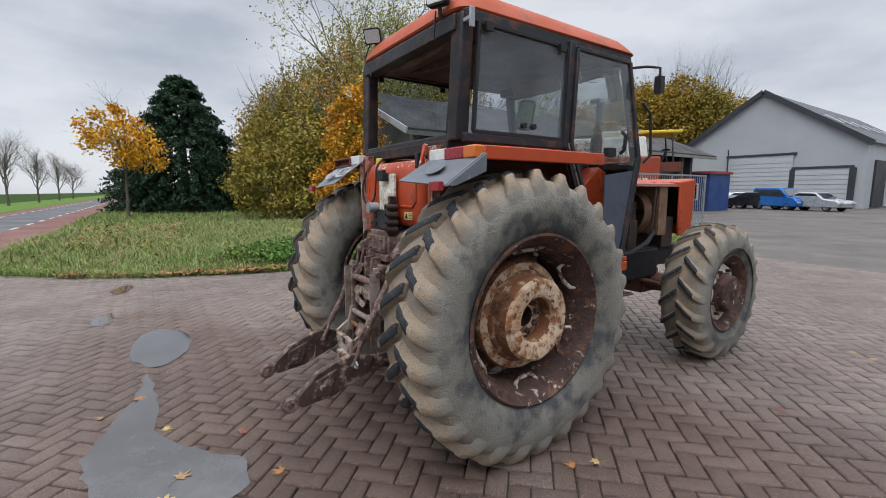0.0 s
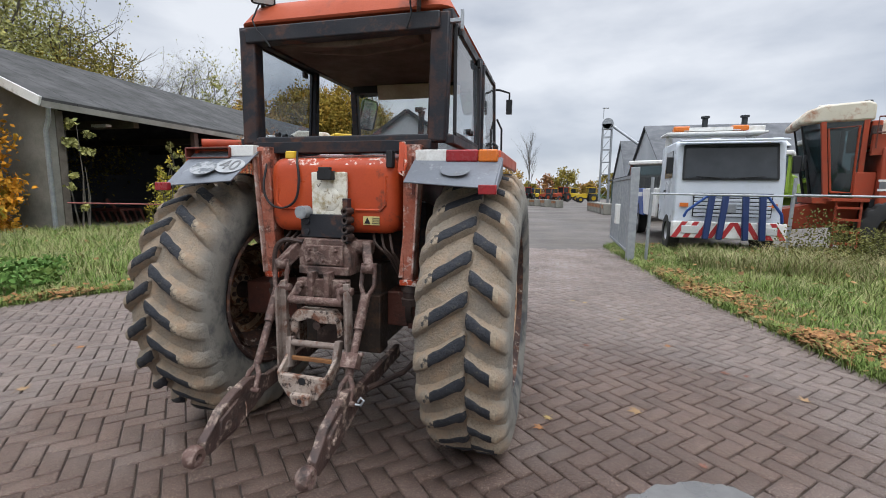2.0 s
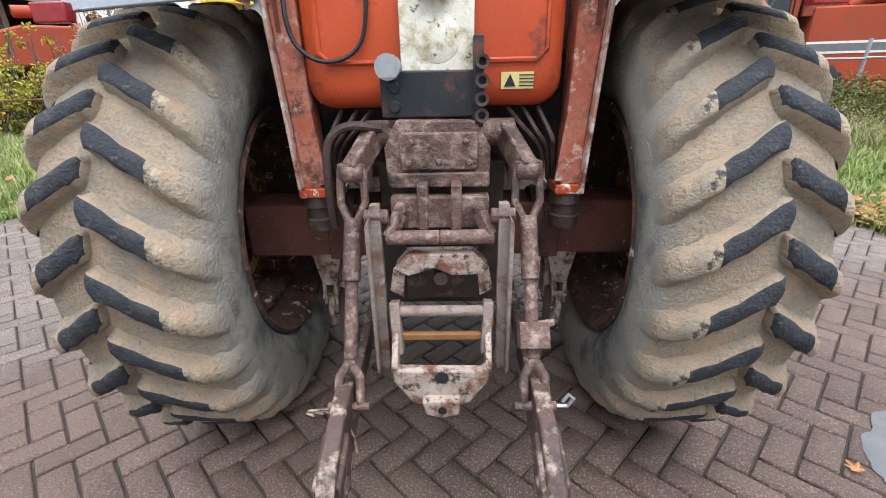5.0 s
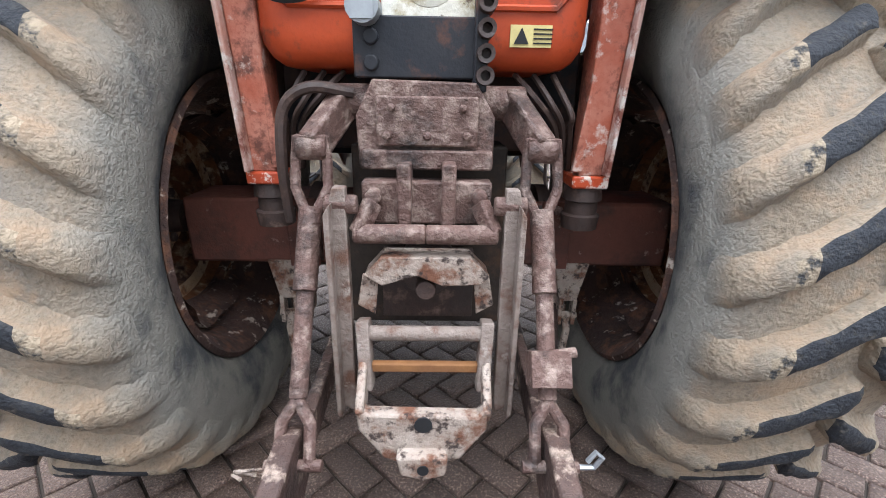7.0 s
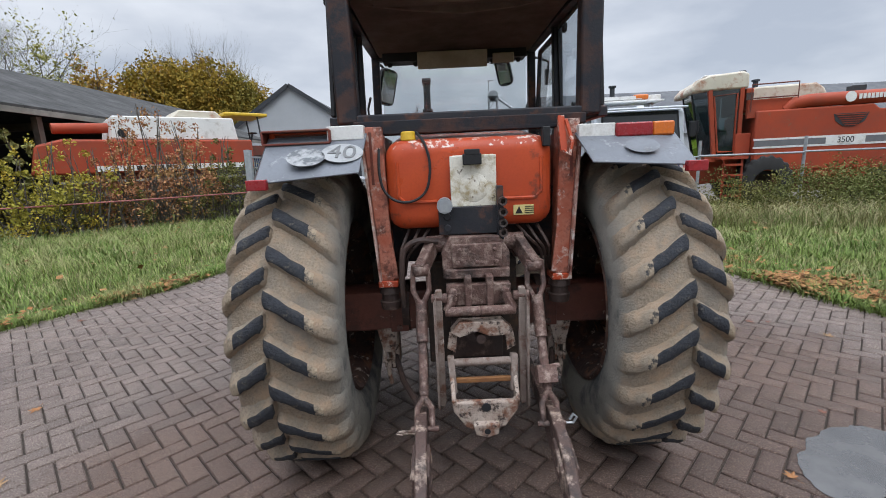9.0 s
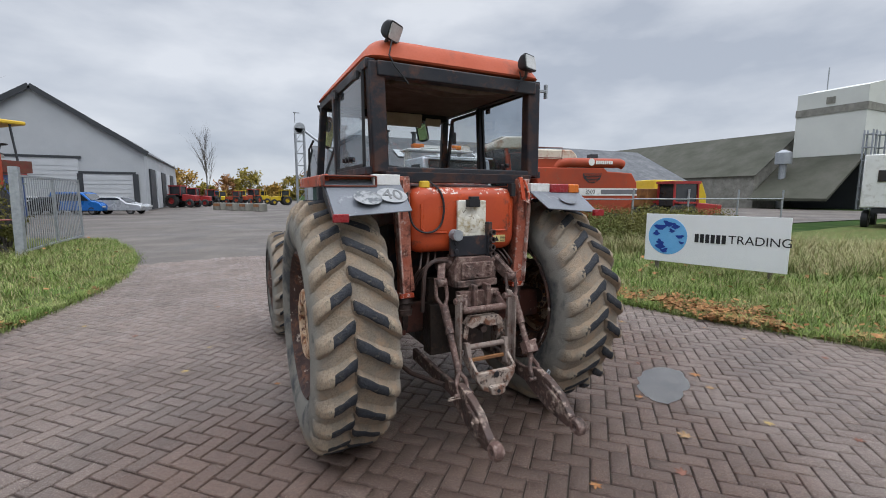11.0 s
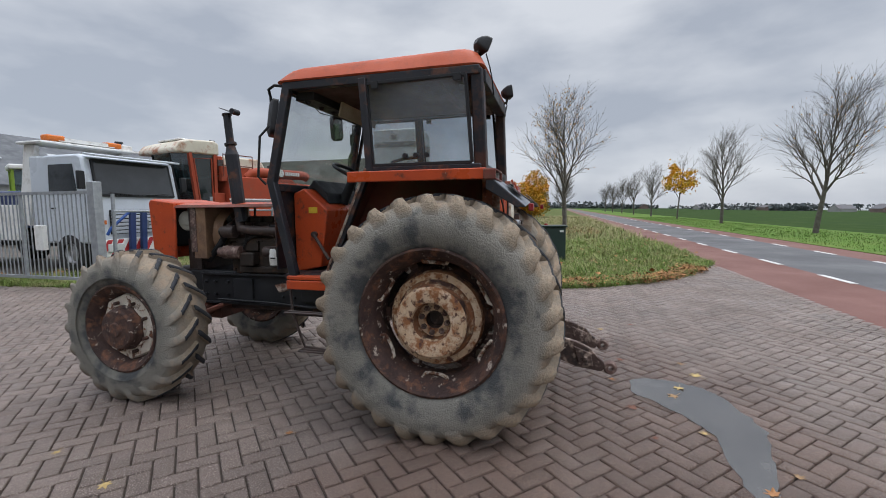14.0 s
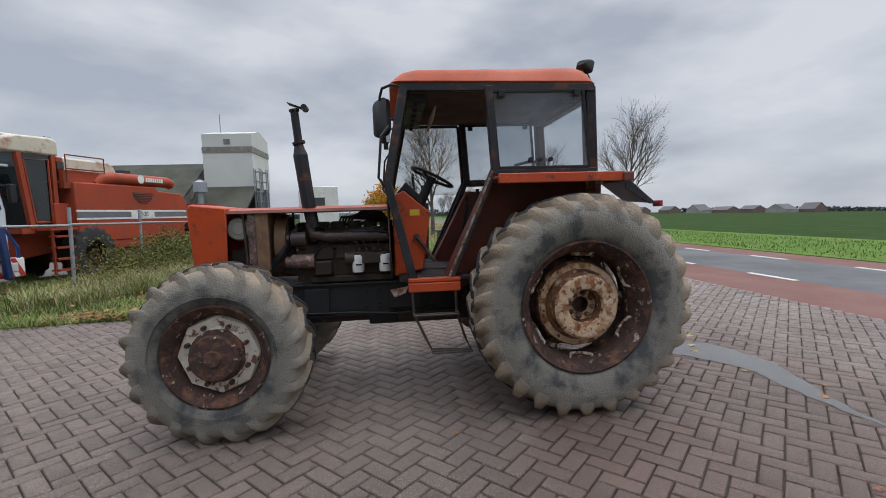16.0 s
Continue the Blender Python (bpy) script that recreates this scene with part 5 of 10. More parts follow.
def make_lug(name, R, depth, half, run, width, flip, soft_m, mid=0.0):
    """One tread bar with ragged mud at its ends, from the line mid over the shoulder; flip: to the other side."""
    # place across, sweep, height, width, width of the worn top, sink over the shoulder
    st = [(-0.025, -0.03, 0.05, 0.62, 0.55, 0.0), (-0.01, -0.012, 0.55, 0.78, 0.72, 0.0), (0.012, 0.01, 0.90, 0.95, 0.95, 0.0), (0.05, 0.045, 1.0, 1.08, 1.12, 0.0), (0.12, 0.11, 1.02, 1.05, 1.08, 0.0), (0.24, 0.23, 1.0, 1.0, 1.0, 0.0), (0.40, 0.39, 1.0, 1.0, 1.0, 0.0), (0.54, 0.53, 1.0, 1.0, 1.0, 0.001), (0.63, 0.62, 0.98, 1.02, 0.98, 0.002),
          (0.70, 0.69, 0.97, 1.08, 0.95, 0.003), (0.76, 0.76, 0.92, 1.10, 0.9, 0.006), (0.81, 0.81, 0.66, 1.08, 0.9, 0.010), (0.89, 0.89, 0.58, 1.1, 0.85, 0.018), (0.96, 0.96, 0.48, 1.1, 0.8, 0.034), (1.003, 1.01, 0.36, 1.1, 0.75, 0.060), (1.025, 1.05, 0.22, 1.1, 0.7, 0.092), (1.035, 1.09, 0.0, 1.0, 0.7, 0.14)]
    sect = ((-1.22, -0.45), (-0.82, 0.12), (-0.64, 0.84), (-0.42, 0.99), (0.0, 1.03), (0.42, 0.99), (0.62, 0.84), (0.76, 0.12), (1.08, -0.45))
    n = len(sect)
    base = mid * flip
    verts = []
    for k, (u, w, h, wd, tw, drop) in enumerate(st):
        foot = R - depth - drop
        for i, (e, f) in enumerate(sect):
            wob = 0.07 * math.sin(2.3 * k + 1.7 * i + 3 * flip)
            q = w * run * (half - base) / half + (e + wob) * width * (tw if abs(e) < 0.7 else wd) / R
            r = foot + depth * (h * f * (1 + 0.5 * wob) if f > 0 else f)
            verts.append((flip * (base + u * (half - base)), r * math.cos(q), r * math.sin(q)))
    faces, slots = [], []
    for k in range(len(st) - 1):
        o, p = n * k, n * (k + 1)
        for i in range(n - 1):
            f = (o + i, o + i + 1, p + i + 1, p + i)
            faces.append(f if flip > 0 else f[::-1])
            slots.append((0 if k < 8 or R < 0.7 else 2) if 2 <= i <= 5 and 0 < k < 10 else 1)
    e = n * (len(st) - 1)
    for f in (tuple(range(n))[::-1], tuple(e + i for i in range(n))):
        faces.append(f if flip > 0 else f[::-1])
        slots.append(1)
    me = bpy.data.meshes.new(name)
    me.from_pydata(verts, [], faces)
    for q in (M["lug"], soft_m, M["lug_dusty"]):
        me.materials.append(q)
    me.polygons.foreach_set("material_index", slots)
    me.shade_smooth()
    me.set_sharp_from_angle(angle=radians(58))
    me.update()
    return me


def wheel(name, at, side, R, W, lip, n_lugs, depth, run, width, label, phase=0.0, mid=0.0):
    """A farm tyre on its rim. side: +1 where the outer face looks to +x."""
    h = W / 2
    s = side
    bm = bmesh.new()
    g = lip
    prof = [(h * 0.86, g + 0.012), (h * 0.9, g - 0.004), (h * 0.8, g - 0.018), (h * 0.74, g - 0.04), (h * 0.3, g - 0.085), (-h * 0.3, g - 0.085), (-h * 0.74, g - 0.04), (-h * 0.9, g - 0.004),
            (-h * 0.86, g + 0.012), (-h * 0.7, g - 0.01), (-h * 0.3, g - 0.065), (h * 0.3, g - 0.065), (h * 0.7, g - 0.01)]
    bm_lathe(bm, [(s * a, r) for a, r in prof], 56, closed=True)
    rim = part(name, bm, M["rim"], tractor, label, smooth=40)
    rim.matrix_world = pose(*at)
    bm = bmesh.new()
    c = R - depth
    half = [(0.0, c), (0.28 * h, c - 0.002), (0.55 * h, c - 0.008), (0.78 * h, c - 0.02), (0.93 * h, c - 0.052), (1.02 * h, c - 0.115), (1.04 * h, c - 0.17), (1.0 * h, g + 0.085), (0.93 * h, g + 0.045), (0.9 * h, g + 0.03), (0.86 * h, g + 0.02), (0.8 * h, g)]
    prof = [(a, r) for a, r in half[::-1]] + [(-a, r) for a, r in half[1:]]
    bm_lathe(bm, prof, 128)
    for v in bm.verts:
        f = 1 + 0.006 * noise.noise(v.co * 5 + Vector(at)) + 0.004 * noise.noise(v.co * 21)
        v.co.y *= f
        v.co.z *= f
    side_m = M["rubber"] if R > 0.7 else M["rubber_small"]
    t = link_mesh("tyre", bm, side_m, 60)
    t.parent = rim
    tagged(t, "grey dusty ribbed farm tyre caked with dry mud")
    meshes = [make_lug("lug", R, depth, h * 0.97, run, width, f, side_m, mid) for f in (1, -1)]
    for i in range(n_lugs):
        for j in (0, 1):
            ob = new("lug", meshes[j])
            ob.parent = rim
            ob.rotation_euler = (2 * math.pi * (i + 0.5 * j) / n_lugs + phase, 0, 0)
            ob.scale = (1, 1 + 0.004 * rng.uniform(-1, 1), 1 + 0.004 * rng.uniform(-1, 1))
    return rim


for s, nm in ((-1, "left"), (1, "right")):
    w = wheel("rear_wheel", (-0.86 if s < 0 else 0.825, 0, 0.80), s, 0.822, 0.48 if s < 0 else 0.465, 0.475, 26, 0.042, 0.185, 0.050, "rusty steel rear wheel with a big open tread tyre", radians(173.5) if s < 0 else radians(169.0), s * 0.042)
    # dished centre and the flaking hub drum
    bm = bmesh.new()
    bm_lathe(bm, [(s * (a - 0.06), r) for a, r in [(-0.03, 0.40), (0.0, 0.385), (0.05, 0.34), (0.065, 0.30), (0.05, 0.30), (0.03, 0.335), (-0.02, 0.37), (-0.05, 0.395)]], 48, closed=True)
    for v in bm.verts:
        d = math.hypot(v.co.y, v.co.z)
        if d > 0.33:
            f = 0.87 + 0.12 * max(0.0, math.cos(6 * math.atan2(v.co.z, v.co.y)))
            v.co.y *= f
            v.co.z *= f
    part("disc", bm, M["rim"], w)
    bm = bmesh.new()
    # slot 2 puts the shade of the deep centre hole into its colour
    bm_lathe(bm, [(s * (a - 0.06), r) for a, r in [(0.03, 0.318), (0.10, 0.318), (0.118, 0.308), (0.128, 0.265), (0.15, 0.255), (0.158, 0.242), (0.20, 0.240), (0.235, 0.234), (0.25, 0.216), (0.253, 0.15), (0.246, 0.133), (0.22, 0.125),
                                              (0.15, 0.121), (0.142, 0.113), (0.137, 0.06), (0.06, 0.055), (0.06, 0.0)]], 56, slots=[1, 1, 0, 1, 1, 1, 1, 0, 0, 0, 0, 1, 1, 0, 2, 2])
    for v in bm.verts:
        v.co *= 1 + 0.012 * noise.noise(v.co * 18)
    part("hub", bm, [M["hub"], M["hub_rust"], M["iron_dark"]], w, "cream painted hub drum flaking to orange rust", smooth=30)
    for k in range(8):
        q = 2 * math.pi * k / 8 + 0.2
        bm = bmesh.new()
        p = Vector((0, 0.087 * math.cos(q), 0.087 * math.sin(q)))
        bm_cyl(bm, p + Vector((s * 0.07, 0, 0)), p + Vector((s * 0.10, 0, 0)), 0.019, seg=6)
        bm_cyl(bm, p + Vector((s * 0.099, 0, 0)), p + Vector((s * 0.117, 0, 0)), 0.010, seg=8)
        part("bolt", bm, M["iron"], w)
    for k in range(6):
        q = 2 * math.pi * (k + 0.5) / 6 + rng.normal(0, 0.03)
        bm = bmesh.new()
        pts = []
        for j, (da, r, x) in enumerate(((-0.23, 0.42, 0.085), (-0.215, 0.39, 0.065), (-0.10, 0.378, 0.04), (0.06, 0.373, 0.035), (0.18, 0.378, 0.04), (0.215, 0.405, 0.065), (0.17, 0.425, 0.085))):
            pts.append((s * x, r * math.cos(q + da), r * math.sin(q + da)))
        bm_tube(bm, [(x + s * 0.025, y, z) for x, y, z in pts], [0.011, 0.012, 0.012, 0.012, 0.012, 0.011, 0.010], 8)
        part("rim_clamp", bm, M["flake"], w, "bent rim clamp with peeling white paint")
        # bracket plates welded inside the rim
        bm = bmesh.new()
        a = q + 0.5
        u, t = Vector((0, math.cos(a), math.sin(a))), Vector((0, -math.sin(a), math.cos(a)))
        bm_prism_pts = [u * 0.455 + t * 0.07, u * 0.455 - t * 0.07, u * 0.35 - t * 0.045, u * 0.35 + t * 0.045]
        bm_plate(bm, [p + Vector((-s * 0.06, 0, 0)) for p in bm_prism_pts], 0.02)
        bm_cyl(bm, u * 0.39 + Vector((-s * 0.09, 0, 0)), u * 0.39 + Vector((-s * 0.03, 0, 0)), 0.022, seg=6)
        part("rim_bracket", bm, M["rim_flaked"], w, "flaked bracket plate inside the rim", bevel=0.003)

    f = wheel("front_wheel", (-0.87 if s < 0 else 0.75, 2.565 if s < 0 else 2.53, 0.60), s, 0.618, 0.37, 0.345, 19, 0.038, 0.26, 0.036, "rusty front wheel with a lugged driving tyre", 0.22)
    bm = bmesh.new()
    bm_lathe(bm, [(s * a, r) for a, r in [(0.03, 0.292), (0.055, 0.282), (0.085, 0.265), (0.09, 0.2), (0.11, 0.19), (0.11, 0.12), (0.09, 0.12), (0.09, 0.175), (0.07, 0.19), (0.065, 0.24), (0.04, 0.255), (0.015, 0.27)]], 8, closed=True)
    part("disc", bm, M["flake_pale"], f, "octagonal wheel centre with peeling white paint", smooth=25)
    bm = bmesh.new()
    bm_lathe(bm, [(s * a, r) for a, r in [(0.06, 0.185), (0.12, 0.18), (0.135, 0.165), (0.175, 0.16), (0.19, 0.145), (0.195, 0.06), (0.205, 0.05), (0.205, 0.0)]], 32)
    part("hub", bm, M["rim"], f, "rusty brown planetary hub cap")
    for k in range(8):
        q = 2 * math.pi * (k + 0.5) / 8
        bm = bmesh.new()
        p = Vector((0, 0.205 * math.cos(q), 0.205 * math.sin(q)))
        bm_cyl(bm, p + Vector((s * 0.085, 0, 0)), p + Vector((s * 0.125, 0, 0)), 0.016, seg=6)
        part("bolt", bm, M["rim"], f)
    for k in range(4):
        q = 2 * math.pi * (k + 0.5) / 4
        bm = bmesh.new()
        bm_box(bm, (s * 0.03, 0.285 * math.cos(q), 0.285 * math.sin(q)), (0.05, 0.06, 0.10), (math.degrees(q), 0, 0))
        part("rim_clamp", bm, M["rim"], f)


def tp(name, m, label="", bevel=0.004, smooth=35):
    """Opens a mesh for a part of the tractor; the maker is called with it."""
    def wrap(fn):
        bm = bmesh.new()
        fn(bm)
        return part(name, bm, m, tractor, label, smooth, bevel)
    return wrap


# driveline and axles
@tp("rear_axle", M["axle_red"], "red-brown square rear axle housing", 0.012)
def rear_axle(bm):
    bm_box(bm, (0, 0, 0.78), (1.62, 0.22, 0.225))


for sx in (-1, 1):
    bm = bmesh.new()
    bm_box(bm, (sx * 0.42, -0.118, 0.78), (0.10, 0.016, 0.235))
    flange = part("axle_flange", bm, M["axle_red"], tractor, bevel=0.004)
    for dz in (-0.09, 0.09):
        bm = bmesh.new()
        bm_cyl(bm, (sx * 0.42, -0.14, 0.78 + dz), (sx * 0.42, -0.122, 0.78 + dz), 0.016, seg=6)
        part("bolt", bm, M["iron"], flange)
    bm = bmesh.new()
    bm_lathe(bm, [(sx * 0.36, 0.0), (sx * 0.36, 0.15), (sx * 0.40, 0.15), (sx * 0.40, 0.0)], 24, (0, 0, 0.78))
    part("axle_collar", bm, M["iron_dark"], tractor)
    bm = bmesh.new()
    bm_box(bm, (sx * 0.47, -0.02, 0.57), (0.07, 0.10, 0.26))
    part("axle_hanger", bm, M["iron_pale"], tractor, "worn pale hanger under the axle", bevel=0.01)


@tp("gearbox", M["engine"], "oily dark gearbox casting", 0.02)
def gearbox(bm):
    bm_box(bm, (0, 0.1, 0.82), (0.46, 0.62, 0.52))
    bm_box(bm, (0, 0.85, 0.80), (0.42, 1.0, 0.46))
    bm_box(bm, (0, -0.22, 0.72), (0.5, 0.12, 0.36))
    for s in (-1, 1):
        for k in range(6):
            bm_cyl(bm, (s * 0.21, 0.4 + 0.16 * k, 0.93), (s * 0.235, 0.4 + 0.16 * k, 0.93), 0.016, seg=6)


@tp("chassis_rail", M["black"], "black chassis under the engine", 0.015)
def chassis_rail(bm):
    bm_box(bm, (0, 1.65, 0.80), (0.5, 1.7, 0.28))
    bm_box(bm, (0, 2.55, 0.86), (0.46, 0.85, 0.2))
    bm_box(bm, (0, 1.2, 0.62), (0.34, 0.8, 0.14))


@tp("front_axle", M["axle_red"], "dirty cast front driving axle", 0.012)
def front_axle(bm):
    bm_box(bm, (0, 2.515, 0.60), (0.34, 0.3, 0.24))
    for s in (-1, 1):
        bm_cyl(bm, (s * 0.1, 2.515, 0.60), (s * 0.62, 2.515, 0.59), 0.10, 0.075)
        bm_lathe(bm, [(s * 0.6, 0.13), (s * 0.72, 0.16), (s * 0.86, 0.15), (s * 0.86, 0.0)], 20, (0, 2.515, 0.59))
        bm_bar(bm, (s * 0.6, 2.3, 0.6), (s * 0.1, 2.25, 0.66), 0.04, 0.04)


@tp("drive_shaft", M["iron_dark"], "", 0)
def drive_shaft(bm):
    bm_cyl(bm, (0.0, 0.5, 0.60), (0.0, 2.4, 0.58), 0.035)


# engine
@tp("engine", M["engine"], "oily black diesel engine block", 0.012)
def engine(bm):
    bm_box(bm, (0, 1.75, 1.08), (0.42, 0.86, 0.3))
    bm_box(bm, (0.02, 1.76, 1.31), (0.34, 0.84, 0.2))
    for k in range(6):
        bm_box(bm, (-0.02, 1.42 + 0.14 * k, 1.43), (0.2, 0.115, 0.07))
    bm_box(bm, (-0.225, 1.72, 0.98), (0.05, 0.7, 0.06))
    bm_box(bm, (-0.24, 1.95, 1.08), (0.12, 0.14, 0.12))
    bm_box(bm, (0.26, 1.7, 1.15), (0.14, 0.3, 0.16))


@tp("manifold", M["iron_dark"], "rusty exhaust manifold", 0)
def manifold(bm):
    bm_tube(bm, [(-0.23, 1.42, 1.32), (-0.25, 1.6, 1.335), (-0.26, 1.9, 1.34), (-0.25, 2.03, 1.36), (-0.24, 2.05, 1.46)], 0.042, 12)
    for k in range(6):
        bm_tube(bm, [(-0.16, 1.42 + 0.12 * k, 1.31), (-0.25, 1.42 + 0.12 * k, 1.33)], 0.026, 8)


@tp("starter", M["iron"], "rusty starter motor", 0)
def starter(bm):
    bm_cyl(bm, (-0.27, 2.02, 1.14), (-0.27, 2.2, 1.14), 0.062)
    bm_cyl(bm, (-0.27, 2.2, 1.14), (-0.27, 2.25, 1.14), 0.045)


for y in (1.665, 1.44):
    bm = bmesh.new()
    bm_lathe(bm, [(0.0, 0.0), (0.0, 0.046), (0.02, 0.05), (0.13, 0.05), (0.145, 0.042), (0.15, 0.0)], 24, (-0.275, y, 1.035), "z")
    fl = part("oil_filter", bm, M["white"], tractor, "white spin-on oil filter")
    bm = bmesh.new()
    bm_box(bm, (-0.3255, y - 0.01, 1.10), (0.004, 0.05, 0.012))
    part("label_mark", bm, M["black"], fl)


for k in range(5):
    @tp("hose", M["black"], "loose black hose on the engine", 0)
    def hose(bm):
        o = 0.03 * k
        bm_tube(bm, [(-0.12 + o, 1.38, 1.44), (-0.16 + o, 1.45, 1.53 - 0.02 * k), (-0.15 + o, 1.6, 1.56 - 0.02 * k), (-0.1 + o, 1.7 + o, 1.5), (-0.1 + o, 1.74 + o, 1.42)], 0.011, 6)


@tp("coolant_hose", M["black"], "", 0)
def coolant_hose(bm):
    bm_tube(bm, [(0.26, 1.3, 1.05), (0.3, 1.5, 0.95), (0.32, 1.9, 0.94), (0.3, 2.2, 1.02), (0.26, 2.4, 1.14)], 0.022, 8)


@tp("radiator_hose", M["black"], "", 0)
def radiator_hose(bm):
    bm_tube(bm, [(-0.2, 2.45, 1.05), (-0.22, 2.3, 1.2), (-0.18, 2.2, 1.38), (-0.1, 2.1, 1.44)], 0.03, 8)


@tp("radiator", mat("tan_radiator_paint", (0.20, 0.115, 0.065), (0.155, 0.088, 0.052), 5, 0.7, bump=0.15, spots=((0.09, 0.05, 0.035), 6, 0.28, 0.1), spots2=((0.26, 0.17, 0.11), 12, 0.2, 0.08)), "tan-brown radiator frame", 0.004)
def radiator(bm):
    bm_box(bm, (0, 2.43, 1.33), (0.56, 0.09, 0.48))
    for s in (-1, 1):
        bm_box(bm, (s * 0.29, 2.44, 1.33), (0.03, 0.14, 0.5))
    bm_lathe(bm, [(0, 0.23), (0.09, 0.25), (0.09, 0.235), (0, 0.215)], 24, (0, 2.26, 1.3), "y", closed=True)


@tp("fan", M["black"], "", 0)
def fan(bm):
    bm_cyl(bm, (0, 2.27, 1.3), (0, 2.34, 1.3), 0.05)
    for k in range(6):
        bm_box(bm, (0.12 * math.cos(k * 1.047), 2.31, 1.3 + 0.12 * math.sin(k * 1.047)), (0.19, 0.012, 0.06), (0, -math.degrees(k * 1.047), 0))


@tp("engine_cover", M["engine"], "bolted side cover plates of the engine", 0.003)
def engine_cover(bm):
    for k in range(3):
        bm_box(bm, (-0.222, 1.47 + 0.26 * k, 1.20), (0.02, 0.235, 0.10))
        for dy in (-0.1, 0.1):
            for dz in (-0.038, 0.038):
                bm_cyl(bm, (-0.24, 1.47 + 0.26 * k + dy, 1.20 + dz), (-0.23, 1.47 + 0.26 * k + dy, 1.20 + dz), 0.011, seg=6)
    for k in range(11):
        bm_cyl(bm, (-0.232, 1.36 + 0.078 * k, 0.985), (-0.215, 1.36 + 0.078 * k, 0.985), 0.012, seg=6)
    bm_box(bm, (-0.215, 1.75, 1.255), (0.03, 0.86, 0.025))


@tp("injection_pump", M["iron_dark"], "greasy injection pump with thin pipes", 0.004)
def injection_pump(bm):
    bm_box(bm, (-0.27, 1.56, 1.155), (0.08, 0.26, 0.09))
    bm_cyl(bm, (-0.27, 1.69, 1.15), (-0.27, 1.77, 1.15), 0.05)
    for k in range(4):
        y = 1.47 + 0.06 * k
        bm_cyl(bm, (-0.27, y, 1.20), (-0.27, y, 1.235), 0.013, seg=8)
        bm_tube(bm, [(-0.27, y, 1.23), (-0.285, y + 0.02, 1.29), (-0.25, y + 0.09 * k - 0.02, 1.36), (-0.17, y + 0.1 * k, 1.41)], 0.005, 5)


@tp("alternator", M["iron_dark"], "dark alternator with a pulley", 0.002)
def alternator(bm):
    bm_cyl(bm, (-0.26, 2.08, 1.33), (-0.26, 2.2, 1.33), 0.058)
    bm_cyl(bm, (-0.26, 2.215, 1.33), (-0.26, 2.24, 1.33), 0.04)
    bm_lathe(bm, [(0.0, 0.0), (0.0, 0.085), (0.012, 0.078), (0.024, 0.085), (0.024, 0.0)], 20, (-0.1, 2.235, 1.16), "y")
    bm_bar(bm, (-0.26, 2.16, 1.39), (-0.12, 2.18, 1.45), 0.02, 0.012)


@tp("fan_belt", M["black"], "", 0)
def fan_belt(bm):
    bm_tube(bm, [(-0.30, 2.228, 1.33), (-0.27, 2.228, 1.372), (-0.02, 2.246, 1.24), (-0.02, 2.246, 1.10), (-0.12, 2.246, 1.075), (-0.185, 2.246, 1.13), (-0.30, 2.228, 1.33)], 0.007, 5, False)


@tp("chassis_flange", M["black"], "black chassis flange with bolts", 0.003)
def chassis_flange(bm):
    for z in (0.665, 0.935):
        bm_box(bm, (-0.262, 1.65, z), (0.03, 1.66, 0.018))
    for y in (0.92, 1.05, 1.5, 1.62, 2.2, 2.34, 2.44):
        bm_cyl(bm, (-0.272, y, 0.86), (-0.25, y, 0.86), 0.015, seg=6)
        bm_cyl(bm, (-0.272, y, 0.74), (-0.25, y, 0.74), 0.015, seg=6)
    bm_box(bm, (-0.265, 2.02, 0.80), (0.025, 0.20, 0.2))
    bm_box(bm, (-0.265, 1.28, 0.79), (0.03, 0.26, 0.16))
    bm_tube(bm, [(-0.27, 1.0, 0.70), (-0.30, 1.3, 0.665), (-0.29, 1.7, 0.69), (-0.28, 2.3, 0.70)], 0.010, 6)


@tp("bent_bracket", M["iron_pale"], "bent pale sheet bracket under the sill", 0.002)
def bent_bracket(bm):
    bm_plate(bm, [(-0.66, 1.26, 0.955), (-0.66, 1.40, 0.93), (-0.655, 1.37, 0.875), (-0.655, 1.28, 0.905)], 0.006)
    bm_plate(bm, [(-0.655, 1.37, 0.875), (-0.60, 1.36, 0.87), (-0.60, 1.28, 0.90), (-0.655, 1.28, 0.905)], 0.006)


for k in range(4):
    @tp("engine_wire", M["black"], "loose engine wire", 0)
    def engine_wire(bm):
        o = 0.035 * k
        bm_tube(bm, [(-0.19 - 0.01 * k, 1.33, 1.30 + o), (-0.26, 1.40 + o, 1.36 + 0.5 * o), (-0.27, 1.62 + 2 * o, 1.405 - 0.6 * o), (-0.25, 1.86 + o, 1.30 + 0.4 * o), (-0.24, 2.04, 1.22 - o)], 0.006, 5)


@tp("air_cleaner", M["concrete"], "round cream air cleaner canister", 0)
def air_cleaner(bm):
    bm_lathe(bm, [(-0.3, 0.0), (-0.3, 0.05), (-0.295, 0.085), (-0.28, 0.095), (-0.02, 0.095), (0.1, 0.09), (0.1, 0)], 28, (0.02, 2.615, 1.43), "x")
    bm_lathe(bm, [(-0.305, 0.0), (-0.305, 0.045), (-0.3, 0.05)], 20, (0.02, 2.615, 1.43), "x")


@tp("battery_tray", M["iron_dark"], "", 0.004)
def battery_tray(bm):
    bm_box(bm, (0.05, 2.62, 1.1), (0.42, 0.2, 0.3))
    bm_box(bm, (-0.2, 2.55, 1.15), (0.02, 0.05, 0.4))


